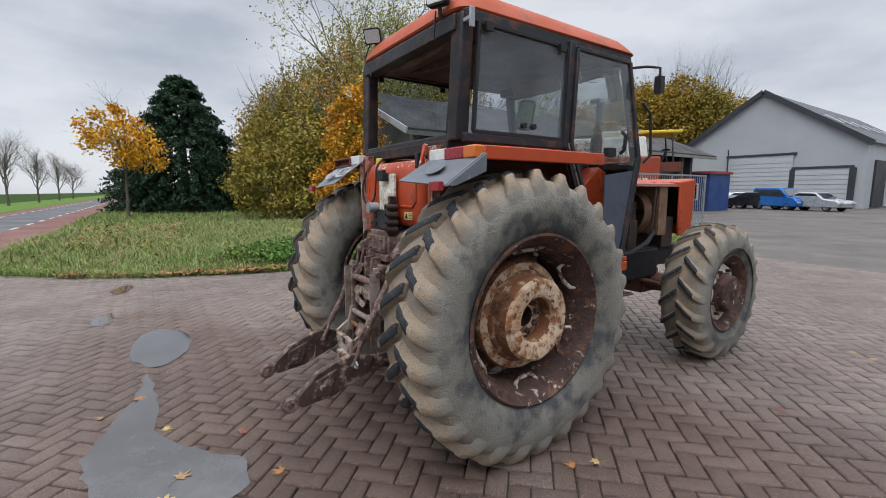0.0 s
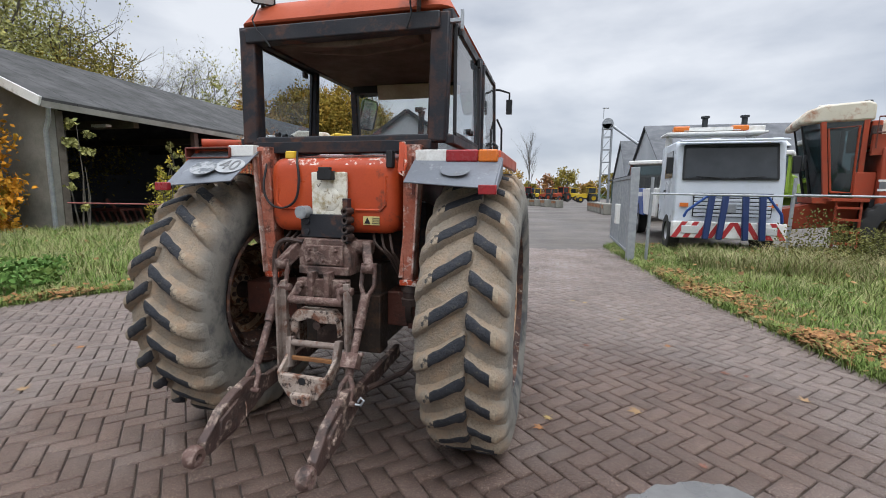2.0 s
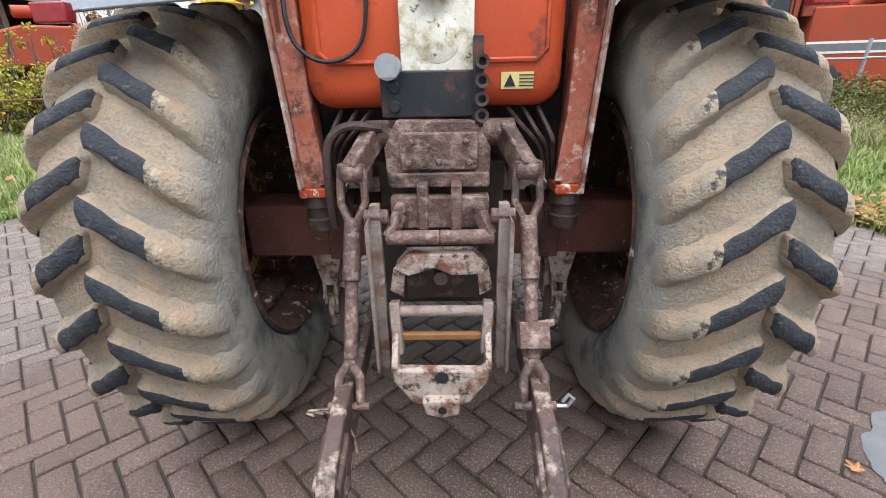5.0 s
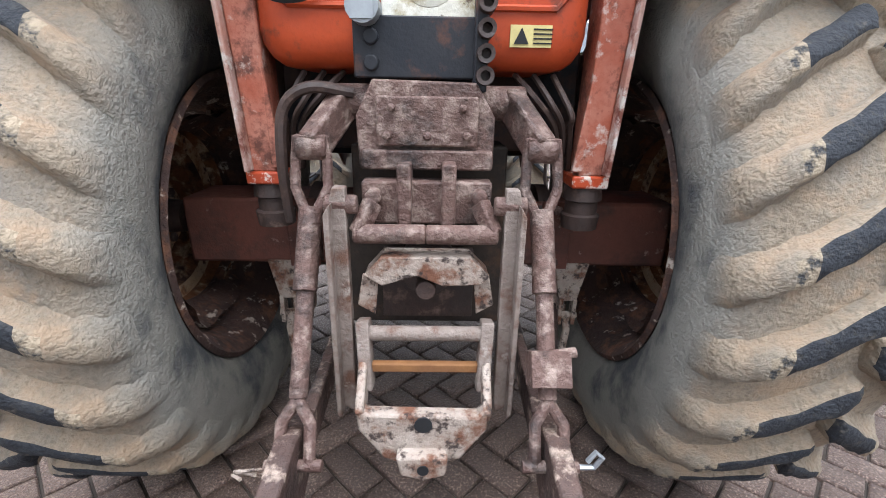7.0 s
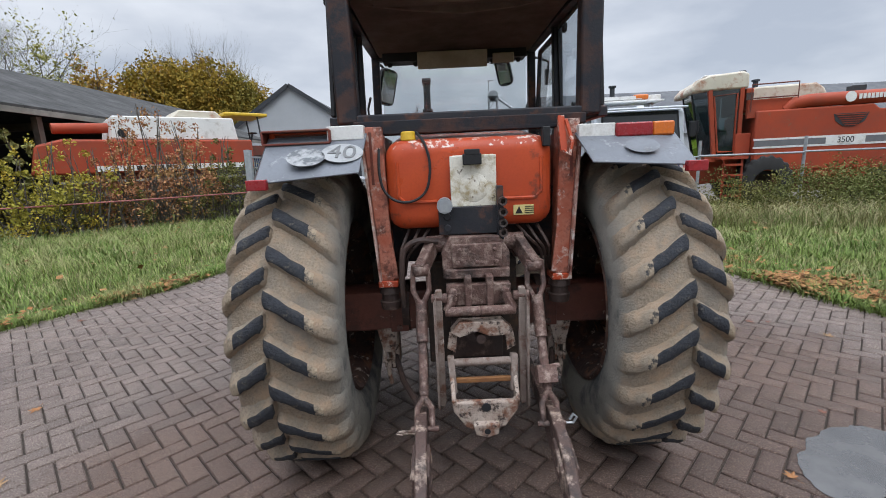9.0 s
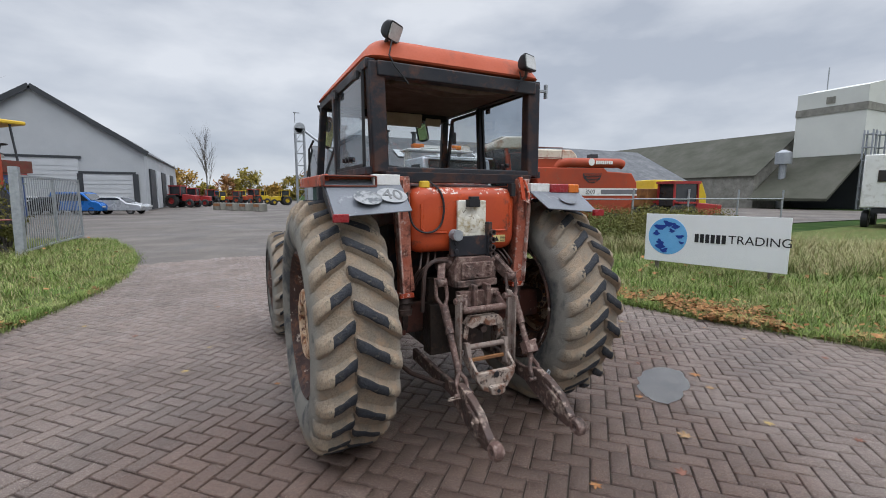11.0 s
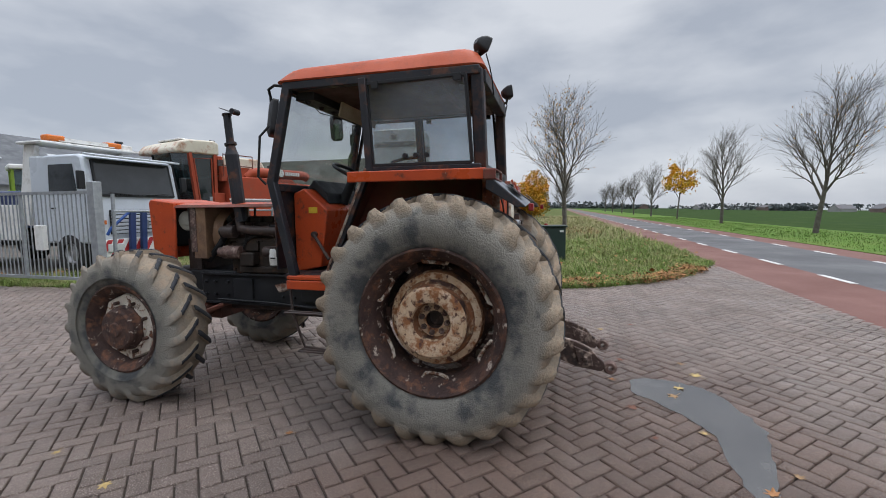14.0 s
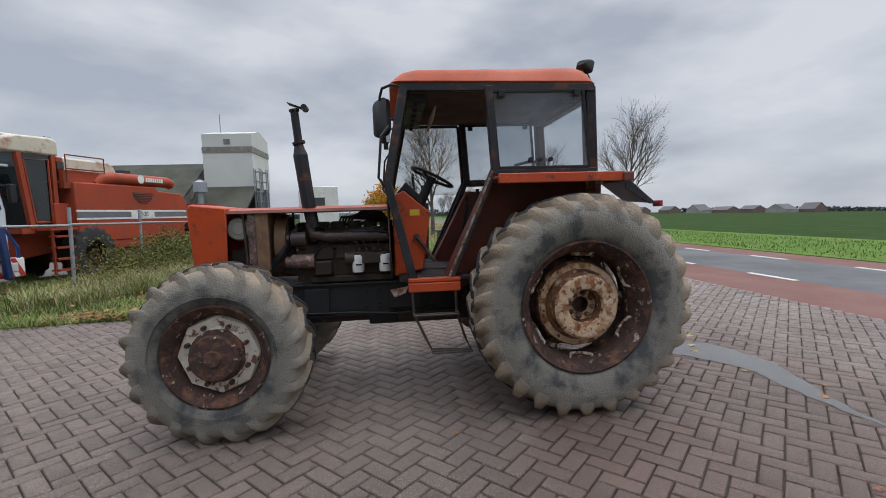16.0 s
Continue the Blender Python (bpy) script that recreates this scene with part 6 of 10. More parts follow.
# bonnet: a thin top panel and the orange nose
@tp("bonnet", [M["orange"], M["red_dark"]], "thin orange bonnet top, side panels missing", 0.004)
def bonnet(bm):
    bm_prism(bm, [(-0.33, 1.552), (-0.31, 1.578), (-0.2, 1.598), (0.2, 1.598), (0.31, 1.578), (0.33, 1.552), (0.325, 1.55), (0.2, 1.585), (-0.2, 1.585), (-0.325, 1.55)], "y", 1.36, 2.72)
    # lip and end faces are a darker red than the crown
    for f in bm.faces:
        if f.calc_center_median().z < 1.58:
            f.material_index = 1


@tp("nose_cowl", M["orange"], "orange nose cowl round the grille", 0.012)
def nose_cowl(bm):
    for s in (-1, 1):
        bm_prism(bm, [(2.70, 1.06), (2.95, 1.06), (2.985, 1.60), (2.96, 1.635), (2.68, 1.60)], "x", s * 0.33, s * 0.305)
    bm_prism(bm, [(2.68, 1.575), (2.96, 1.612), (2.96, 1.64), (2.68, 1.602)], "x", -0.306, 0.306)
    bm_box(bm, (0, 2.955, 1.12), (0.61, 0.03, 0.13))
    bm_box(bm, (0, 2.965, 1.56), (0.61, 0.03, 0.09))


@tp("grille", M["black"], "black slatted grille", 0)
def grille(bm):
    for k in range(9):
        bm_box(bm, (0, 2.95, 1.21 + 0.037 * k), (0.6, 0.03, 0.012))
    bm_box(bm, (0, 2.9, 1.35), (0.58, 0.01, 0.36))


@tp("bonnet_stay", M["iron_dark"], "", 0)
def bonnet_stay(bm):
    bm_tube(bm, [(-0.28, 2.55, 1.1), (-0.28, 2.57, 1.56)], 0.012)


@tp("bonnet_stay", M["iron_dark"], "", 0)
def bonnet_stay_right(bm):
    bm_tube(bm, [(0.28, 2.3, 1.1), (0.3, 2.3, 1.55)], 0.012)


@tp("radiator_strap", M["iron"], "", 0.002)
def radiator_strap(bm):
    bm_box(bm, (-0.305, 2.50, 1.35), (0.015, 0.06, 0.42))


@tp("exhaust", M["frame"], "tall black exhaust stack with a bent rain flap", 0)
def exhaust(bm):
    ex = -0.24
    bm_tube(bm, [(ex, 2.02, 1.42), (ex, 2.05, 1.6), (ex, 2.095, 2.02)], [0.052, 0.058, 0.06], 10)
    bm_tube(bm, [(ex, 2.095, 2.02), (ex, 2.10, 2.07), (ex, 2.104, 2.12)], [0.06, 0.045, 0.035], 10)
    bm_cyl(bm, (ex, 2.10, 2.11), (ex, 2.105, 2.13), 0.052)
    bm_tube(bm, [(ex, 2.104, 2.12), (ex, 2.125, 2.38)], 0.034, 10)
    bm_cyl(bm, (ex, 2.125, 2.375), (ex, 2.127, 2.39), 0.042)
    bm_plate(bm, [(ex - 0.045, 2.17, 2.44), (ex + 0.045, 2.17, 2.44), (ex + 0.045, 2.06, 2.40), (ex - 0.045, 2.06, 2.40)], 0.006)
    bm_cyl(bm, (ex - 0.04, 2.04, 2.4), (ex + 0.04, 2.04, 2.4), 0.026)


# fuel tank cowl at the back
@tp("rear_cowl", [M["orange"], M["orange_worn"]], "orange fuel tank cowl, paint worn white on top", 0.0, 45)
def rear_cowl(bm):
    rings = []
    for y, dz, ins in ((-0.375, 0.0, 0.07), (-0.37, 0.0, 0.045), (-0.355, 0.0, 0.02), (-0.33, 0.0, 0.004), (-0.3, 0.0, 0.0), (0.1, 0.05, 0.0)):
        rings.append([(x, y, z) for x, z in round_rect(-0.415 + ins, 0.385 - ins, 1.275 + ins, 1.705 - ins + dz, 0.08)])
    loft(bm, rings)
    for f in bm.faces:
        if f.calc_center_median().z > 1.665 and len(f.verts) == 4:
            f.material_index = 1


for s in (-1, 1):
    @tp("cowl_ridge", M["orange"], "", 0)
    def cowl_ridge(bm):
        bm_tube(bm, [(-0.015 + s * 0.34, -0.374, 1.60), (-0.015 + s * 0.34, -0.376, 1.44), (-0.015 + s * 0.31, -0.378, 1.41), (-0.015 + s * 0.16, -0.378, 1.41)], 0.008, 6)


@tp("cowl_shelf", M["frame_rust"], "", 0.004)
def cowl_shelf(bm):
    bm_box(bm, (-0.0, -0.22, 1.775), (1.12, 0.16, 0.05))
    bm_box(bm, (-0.0, -0.25, 1.745), (0.86, 0.1, 0.02))


bm = bmesh.new()
bm_cyl(bm, (-0.3, -0.3, 1.70), (-0.3, -0.3, 1.745), 0.038, 0.034)
part("filler_cap", bm, M["yellow"], tractor, "yellow filler cap", bevel=0.006)


@tp("cable", M["black"], "thin black cable looping over the cowl", 0)
def cable(bm):
    bm_tube(bm, smooth_line([(-0.26, -0.3, 1.74), (-0.22, -0.37, 1.68), (-0.2, -0.39, 1.58), (-0.22, -0.392, 1.47), (-0.28, -0.395, 1.42), (-0.36, -0.395, 1.42), (-0.42, -0.39, 1.47), (-0.44, -0.38, 1.56), (-0.44, -0.33, 1.7), (-0.46, -0.28, 1.77)]), 0.007, 6)


@tp("warning_sticker", M["pale_yellow"], "small pale yellow warning sticker", 0)
def warning_sticker(bm):
    bm_box(bm, (0.24, -0.377, 1.352), (0.098, 0.004, 0.048))


@tp("sticker_mark", M["black"], "", 0)
def sticker_mark(bm):
    bm_prism(bm, [(0.20, 1.335), (0.235, 1.335), (0.2175, 1.37)], "y", -0.382, -0.379)
    for k in range(4):
        bm_box(bm, (0.268, -0.380, 1.337 + 0.010 * k), (0.045, 0.003, 0.003))


# hydraulic plate and valve block
@tp("lift_plate", M["white_dirty"], "stained white steel plate", 0.003)
def lift_plate(bm):
    bm_box(bm, (0.0, -0.40, 1.50), (0.215, 0.02, 0.235))
    bm_box(bm, (0.0, -0.40, 1.605), (0.19, 0.018, 0.03))
    bm_lathe(bm, [(-0.012, 0.0), (-0.011, 0.03), (0.0, 0.07), (0.0, 0.0)], 20, (0.0, -0.41, 1.47), "y")


@tp("socket", M["black"], "small black trailer socket", 0.004)
def socket(bm):
    bm_box(bm, (-0.005, -0.425, 1.60), (0.085, 0.06, 0.05))
    bm_box(bm, (-0.005, -0.44, 1.63), (0.07, 0.03, 0.03))


@tp("valve_block", M["frame"], "black hydraulic valve bracket", 0.004)
def valve_block(bm):
    bm_box(bm, (-0.028, -0.415, 1.318), (0.285, 0.03, 0.13))
    for z in (1.285, 1.34):
        bm_cyl(bm, (-0.13, -0.44, z), (-0.13, -0.41, z), 0.018, seg=14)
    bm_box(bm, (0.118, -0.43, 1.35), (0.03, 0.05, 0.25))


@tp("coupling", M["steel"], "grey hydraulic coupling", 0)
def coupling(bm):
    bm_cyl(bm, (-0.14, -0.48, 1.395), (-0.14, -0.41, 1.395), 0.036, seg=18)
    bm_box(bm, (-0.14, -0.475, 1.395), (0.05, 0.02, 0.055))


for k, z in enumerate((1.26, 1.305, 1.355, 1.405)):
    bm = bmesh.new()
    bm_lathe(bm, [(-0.05, 0.011), (-0.052, 0.02), (-0.01, 0.021), (0.03, 0.021), (0.03, 0.0), (-0.03, 0.0), (-0.03, 0.011)], 18, (0.127, -0.43, z), "y")
    part("hydraulic_outlet", bm, M["iron_dark"], tractor)


# lift housing, rockshaft, three-point linkage
@tp("lift_housing", M["iron"], "rusty cast lift housing with pale scuffs", 0.01)
def lift_housing(bm):
    bm_prism(bm, [(-0.16, 1.05), (0.155, 1.05), (0.155, 1.17), (0.11, 1.245), (-0.125, 1.25), (-0.165, 1.17)], "y", -0.47, -0.28)
    bm_box(bm, (0, -0.475, 1.16), (0.23, 0.03, 0.11))
    bm_box(bm, (0, -0.48, 1.075), (0.3, 0.03, 0.045))
    for x in (-0.09, 0.0, 0.09):
        bm_cyl(bm, (x, -0.51, 1.13), (x, -0.48, 1.13), 0.011, seg=6)
    for x in (-0.08, 0.08):
        bm_cyl(bm, (x, -0.51, 1.19), (x, -0.48, 1.19), 0.010, seg=6)


@tp("rockshaft", M["iron"], "rusty lift shaft with two lift arms", 0.008)
def rockshaft(bm):
    bm_cyl(bm, (-0.24, -0.36, 1.20), (0.24, -0.36, 1.20), 0.042)
    for s in (-1, 1):
        bm_bar(bm, (s * 0.2, -0.36, 1.21), (s * 0.265, -0.48, 1.10), 0.05, 0.075)
        bm_cyl(bm, (s * 0.23, -0.48, 1.10), (s * 0.30, -0.48, 1.10), 0.03)


for s in (-1, 1):
    x = s * 0.268
    bm = bmesh.new()
    # forked head, rod, adjuster box, forked foot
    for d in (-1, 1):
        bm_tube(bm, [(x + d * 0.012, -0.525, 0.955), (x + d * 0.038, -0.50, 1.01), (x + d * 0.036, -0.485, 1.075), (x + d * 0.03, -0.48, 1.125)], 0.013, 8)
    bm_box(bm, (x, -0.48, 1.11), (0.075, 0.04, 0.035))
    bm_cyl(bm, (x, -0.525, 0.965), (x, -0.62, 0.80), 0.027)
    bm_cyl(bm, (x, -0.56, 0.90), (x, -0.73, 0.60), 0.02)
    if s > 0:
        bm_box(bm, (x, -0.71, 0.665), (0.085, 0.075, 0.065), (60, 0, 0))
        bm_tube(bm, [(x, -0.70, 0.69), (x + 0.06, -0.70, 0.70)], 0.012)
    for d in (-1, 1):
        bm_tube(bm, [(x, -0.735, 0.60), (x + d * 0.03, -0.76, 0.56), (x + d * 0.032, -0.80, 0.48)], 0.014, 8)
    bm_cyl(bm, (x - 0.06, -0.80, 0.485), (x + 0.06, -0.80, 0.485), 0.013)
    part("lift_rod", bm, M["iron"], tractor, "rusty lift rod with a forked end", bevel=0.002)
    # lower link
    bm = bmesh.new()
    bm_bar(bm, (s * 0.285, -0.08, 0.50), (s * 0.272, -0.74, 0.465), 0.032, 0.085)
    bm_prism(bm, [(-0.66, 0.515), (-0.80, 0.55), (-0.92, 0.52), (-1.02, 0.475), (-1.07, 0.42), (-1.12, 0.378), (-1.128, 0.33), (-1.10, 0.303), (-1.02, 0.315), (-0.93, 0.325), (-0.84, 0.36), (-0.70, 0.415)], "x", s * 0.257, s * 0.303)
    bm_prism(bm, [(-0.90, 0.49), (-1.03, 0.44), (-1.04, 0.345), (-0.94, 0.35)], "x", s * 0.245, s * 0.318)
    bm_cyl(bm, (s * 0.24, -0.985, 0.395), (s * 0.325, -0.985, 0.395), 0.022)
    link = part("lower_link", bm, M["iron_link"], tractor, "rusty lower link arm", bevel=0.006)
    bm = bmesh.new()
    bm_lathe(bm, [(-0.03, 0.018), (-0.03, 0.038), (-0.012, 0.05), (0.012, 0.05), (0.03, 0.038), (0.03, 0.018)], 20, (s * 0.28, -1.165, 0.335), "x", closed=True)
    part("ball_eye", bm, M["iron"], link)
    # stay chain and check bar
    bm = bmesh.new()
    bm_tube(bm, [(s * 0.47, -0.02, 0.50), (s * 0.40, -0.3, 0.45), (s * 0.30, -0.6, 0.47)], 0.016, 8)
    bm_box(bm, (s * 0.47, -0.03, 0.47), (0.05, 0.05, 0.12))
    part("check_chain", bm, M["iron_dark"], tractor)
    # hanging bracket with its shackle under the axle
    bm = bmesh.new()
    bm_prism(bm, [(s * 0.43, 0.68), (s * 0.55, 0.68), (s * 0.52, 0.54), (s * 0.46, 0.54)], "y", -0.12, -0.095)
    for d in (-1, 1):
        bm_box(bm, (s * 0.49 + d * 0.024, -0.108, 0.50), (0.014, 0.04, 0.10))
    bm_cyl(bm, (s * 0.45, -0.108, 0.48), (s * 0.53, -0.108, 0.48), 0.012, seg=8)
    bm_tube(bm, [(s * 0.49, -0.108, 0.49), (s * 0.50, -0.11, 0.42), (s * 0.485, -0.13, 0.35)], 0.014, 8)
    part("link_bracket", bm, M["iron_pale"], tractor, "worn pale bracket with a shackle", bevel=0.002)


@tp("twine", M["iron_pale"], "loose knotted twine on the linkage pin", 0)
def twine(bm):
    bm_tube(bm, [(-0.33, -0.81, 0.485), (-0.36, -0.83, 0.50), (-0.38, -0.82, 0.49), (-0.35, -0.8, 0.47), (-0.31, -0.82, 0.48), (-0.27, -0.84, 0.47), (-0.25, -0.85, 0.42), (-0.245, -0.86, 0.37)], 0.004, 5)
    bm_tube(bm, [(-0.34, -0.82, 0.48), (-0.37, -0.8, 0.465), (-0.385, -0.82, 0.48), (-0.36, -0.84, 0.49)], 0.004, 5)


@tp("linch_pin", M["steel"], "", 0)
def linch_pin(bm):
    bm_tube(bm, [(0.33, -0.80, 0.485), (0.36, -0.80, 0.485), (0.375, -0.8, 0.51), (0.36, -0.8, 0.525), (0.345, -0.8, 0.50)], 0.006, 6)


for sx in (-1, 1):
    bm = bmesh.new()
    bm_prism(bm, [(sx * 0.172, 1.03), (sx * 0.20, 1.03), (sx * 0.212, 0.98), (sx * 0.212, 0.48), (sx * 0.178, 0.46), (sx * 0.172, 0.50)], "y", -0.60, -0.57)
    bm_prism(bm, [(sx * 0.200, 1.0), (sx * 0.212, 0.98), (sx * 0.212, 0.48), (sx * 0.200, 0.47)], "y", -0.64, -0.60)
    part("hitch_upright", bm, M["iron_grey"], tractor, "grey worn upright of the hitch frame", bevel=0.003)


@tp("hitch_frame", M["iron"], "rusty drawbar hitch ladder frame", 0.005)
def hitch_frame(bm):
    for s in (-1, 1):
        bm_cyl(bm, (s * 0.16, -0.585, 0.925), (0, -0.585, 0.925), 0.022)
        bm_bar(bm, (s * 0.15, -0.585, 0.925), (s * 0.12, -0.55, 0.99), 0.03, 0.04)
        bm_cyl(bm, (s * 0.22, -0.58, 0.99), (s * 0.15, -0.58, 0.99), 0.024, seg=6)
        bm_box(bm, (s * 0.05, -0.52, 1.005), (0.032, 0.07, 0.14))
        bm_cyl(bm, (s * 0.12, -0.56, 1.0), (s * 0.12, -0.52, 1.0), 0.02, seg=6)
    bm_box(bm, (0, -0.49, 0.98), (0.3, 0.06, 0.1))


@tp("hitch_stirrup", M["iron_grey"], "worn stirrup above the hitch jaw", 0.004)
def hitch_stirrup(bm):
    bm_cyl(bm, (-0.16, -0.61, 0.69), (0.16, -0.61, 0.69), 0.018)
    for s in (-1, 1):
        bm_bar(bm, (s * 0.145, -0.60, 0.72), (s * 0.135, -0.64, 0.56), 0.03, 0.05, (0, 1, 0))


@tp("hitch_bar", mat("orange_rust_bar", (0.22, 0.10, 0.035), (0.16, 0.07, 0.03), 12, 0.8), "orange rusty cross bar", 0.003)
def hitch_bar(bm):
    bm_box(bm, (0, -0.625, 0.61), (0.27, 0.02, 0.022))


@tp("drawbar", M["iron_pale"], "pale worn drawbar tongue with two pin holes", 0.006)
def drawbar(bm):
    bm_prism(bm, [(-0.145, 0.585), (-0.125, 0.56), (0.118, 0.555), (0.14, 0.585), (0.14, 0.52), (0.085, 0.44), (0.045, 0.425), (-0.05, 0.425), (-0.09, 0.44), (-0.145, 0.52)], "y", -0.735, -0.70)
    bm_prism(bm, [(-0.06, 0.47), (0.055, 0.47), (0.05, 0.42), (0.0, 0.405), (-0.05, 0.42)], "y", -0.765, -0.72)
    for s in (-1, 1):
        bm_bar(bm, (s * 0.14, -0.72, 0.54), (s * 0.145, -0.58, 0.64), 0.02, 0.07)


# black discs stand in for the shade inside the two pin holes
for y, z, r in ((-0.738, 0.535, 0.02), (-0.768, 0.438, 0.013)):
    @tp("drawbar_hole", M["black"], "", 0)
    def drawbar_hole(bm):
        bm_cyl(bm, (0.0, y, z), (0.0, y + 0.03, z), r)


@tp("pto_guard", M["iron_pale"], "bent pale sheet guard over the power shaft", 0.003)
def pto_guard(bm):
    bm_prism(bm, [(-0.14, 0.83), (-0.10, 0.875), (0.1, 0.875), (0.145, 0.83), (0.13, 0.81), (0.04, 0.805), (-0.02, 0.83), (-0.1, 0.805)], "y", -0.60, -0.53)
    for s in (-1, 1):
        bm_plate(bm, [(s * 0.145, -0.58, 0.83), (s * 0.16, -0.58, 0.75), (s * 0.12, -0.57, 0.72), (s * 0.11, -0.57, 0.82)], 0.006)


@tp("pto_shaft", M["iron_dark"], "greasy power take-off stub", 0.002)
def pto_shaft(bm):
    bm_cyl(bm, (0, -0.58, 0.785), (0, -0.3, 0.785), 0.024, seg=12)
    bm_cyl(bm, (0, -0.45, 0.785), (0, -0.3, 0.785), 0.07, seg=20)
    bm_box(bm, (0, -0.33, 0.70), (0.26, 0.05, 0.2))


# orange struts from cab to axle, rubber mounts
for s in (-1, 1):
    bm = bmesh.new()
    loft(bm, [[(s * c + x, y, z) for x, y in ((-w, -d - 0.30), (w, -d - 0.30), (w, -0.24), (-w, -0.24))] for c, w, d, z in ((0.44, 0.034, 0.03, 1.015), (0.444, 0.034, 0.04, 1.2), (0.465, 0.046, 0.05, 1.72), (0.47, 0.05, 0.045, 1.77))])
    strut = part("cab_strut", bm, M["orange_scuffed"], tractor, "scratched orange cab support strut", bevel=0.006)
    bm = bmesh.new()
    bm_bar(bm, (s * 0.518, -0.345, 1.74), (s * 0.474, -0.34, 1.02), 0.012, 0.055, (0, 1, 0))
    part("strut_edge", bm, M["strut_worn"], strut, "bare worn flange of the strut", bevel=0.003)
    bm = bmesh.new()
    bm_prism(bm, [(s * 0.416, 1.30), (s * 0.416, 1.03), (s * 0.385, 1.03), (s * 0.395, 1.12)], "y", -0.34, -0.325)
    part("strut_gusset", bm, M["orange_scuffed"], strut, bevel=0.002)
    bm = bmesh.new()
    bm_box(bm, (s * 0.44, -0.28, 1.0), (0.10, 0.12, 0.035))
    part("strut_foot", bm, M["orange_worn"], strut, bevel=0.006)
    bm = bmesh.new()
    bm_lathe(bm, [(0.86, 0.0), (0.86, 0.05), (0.90, 0.055), (0.905, 0.045), (0.94, 0.045), (0.945, 0.055), (0.985, 0.05), (0.985, 0)], 20, (s * 0.44, -0.28, 0), "z")
    part("cab_mount", bm, M["iron_dark"], tractor, "dark rubber cab mount")
    # hydraulic pipes behind the strut
    for k in range(3):
        bm = bmesh.new()
        bm_tube(bm, smooth_line([(s * (0.22 + 0.05 * k), -0.30, 1.27), (s * (0.26 + 0.05 * k), -0.36, 1.22 - 0.02 * k), (s * (0.33 + 0.02 * k), -0.33, 1.14), (s * (0.36 + 0.02 * k), -0.25, 1.02)]), 0.008, 6)
        part("hydraulic_pipe", bm, M["iron_dark"], tractor)
    if s < 0:
        bm = bmesh.new()
        bm_tube(bm, smooth_line([(-0.18, -0.40, 1.22), (-0.28, -0.42, 1.23), (-0.345, -0.42, 1.18), (-0.36, -0.42, 1.05), (-0.36, -0.4, 0.9)]), 0.014, 8)
        part("hydraulic_pipe", bm, M["iron_dark"], tractor)

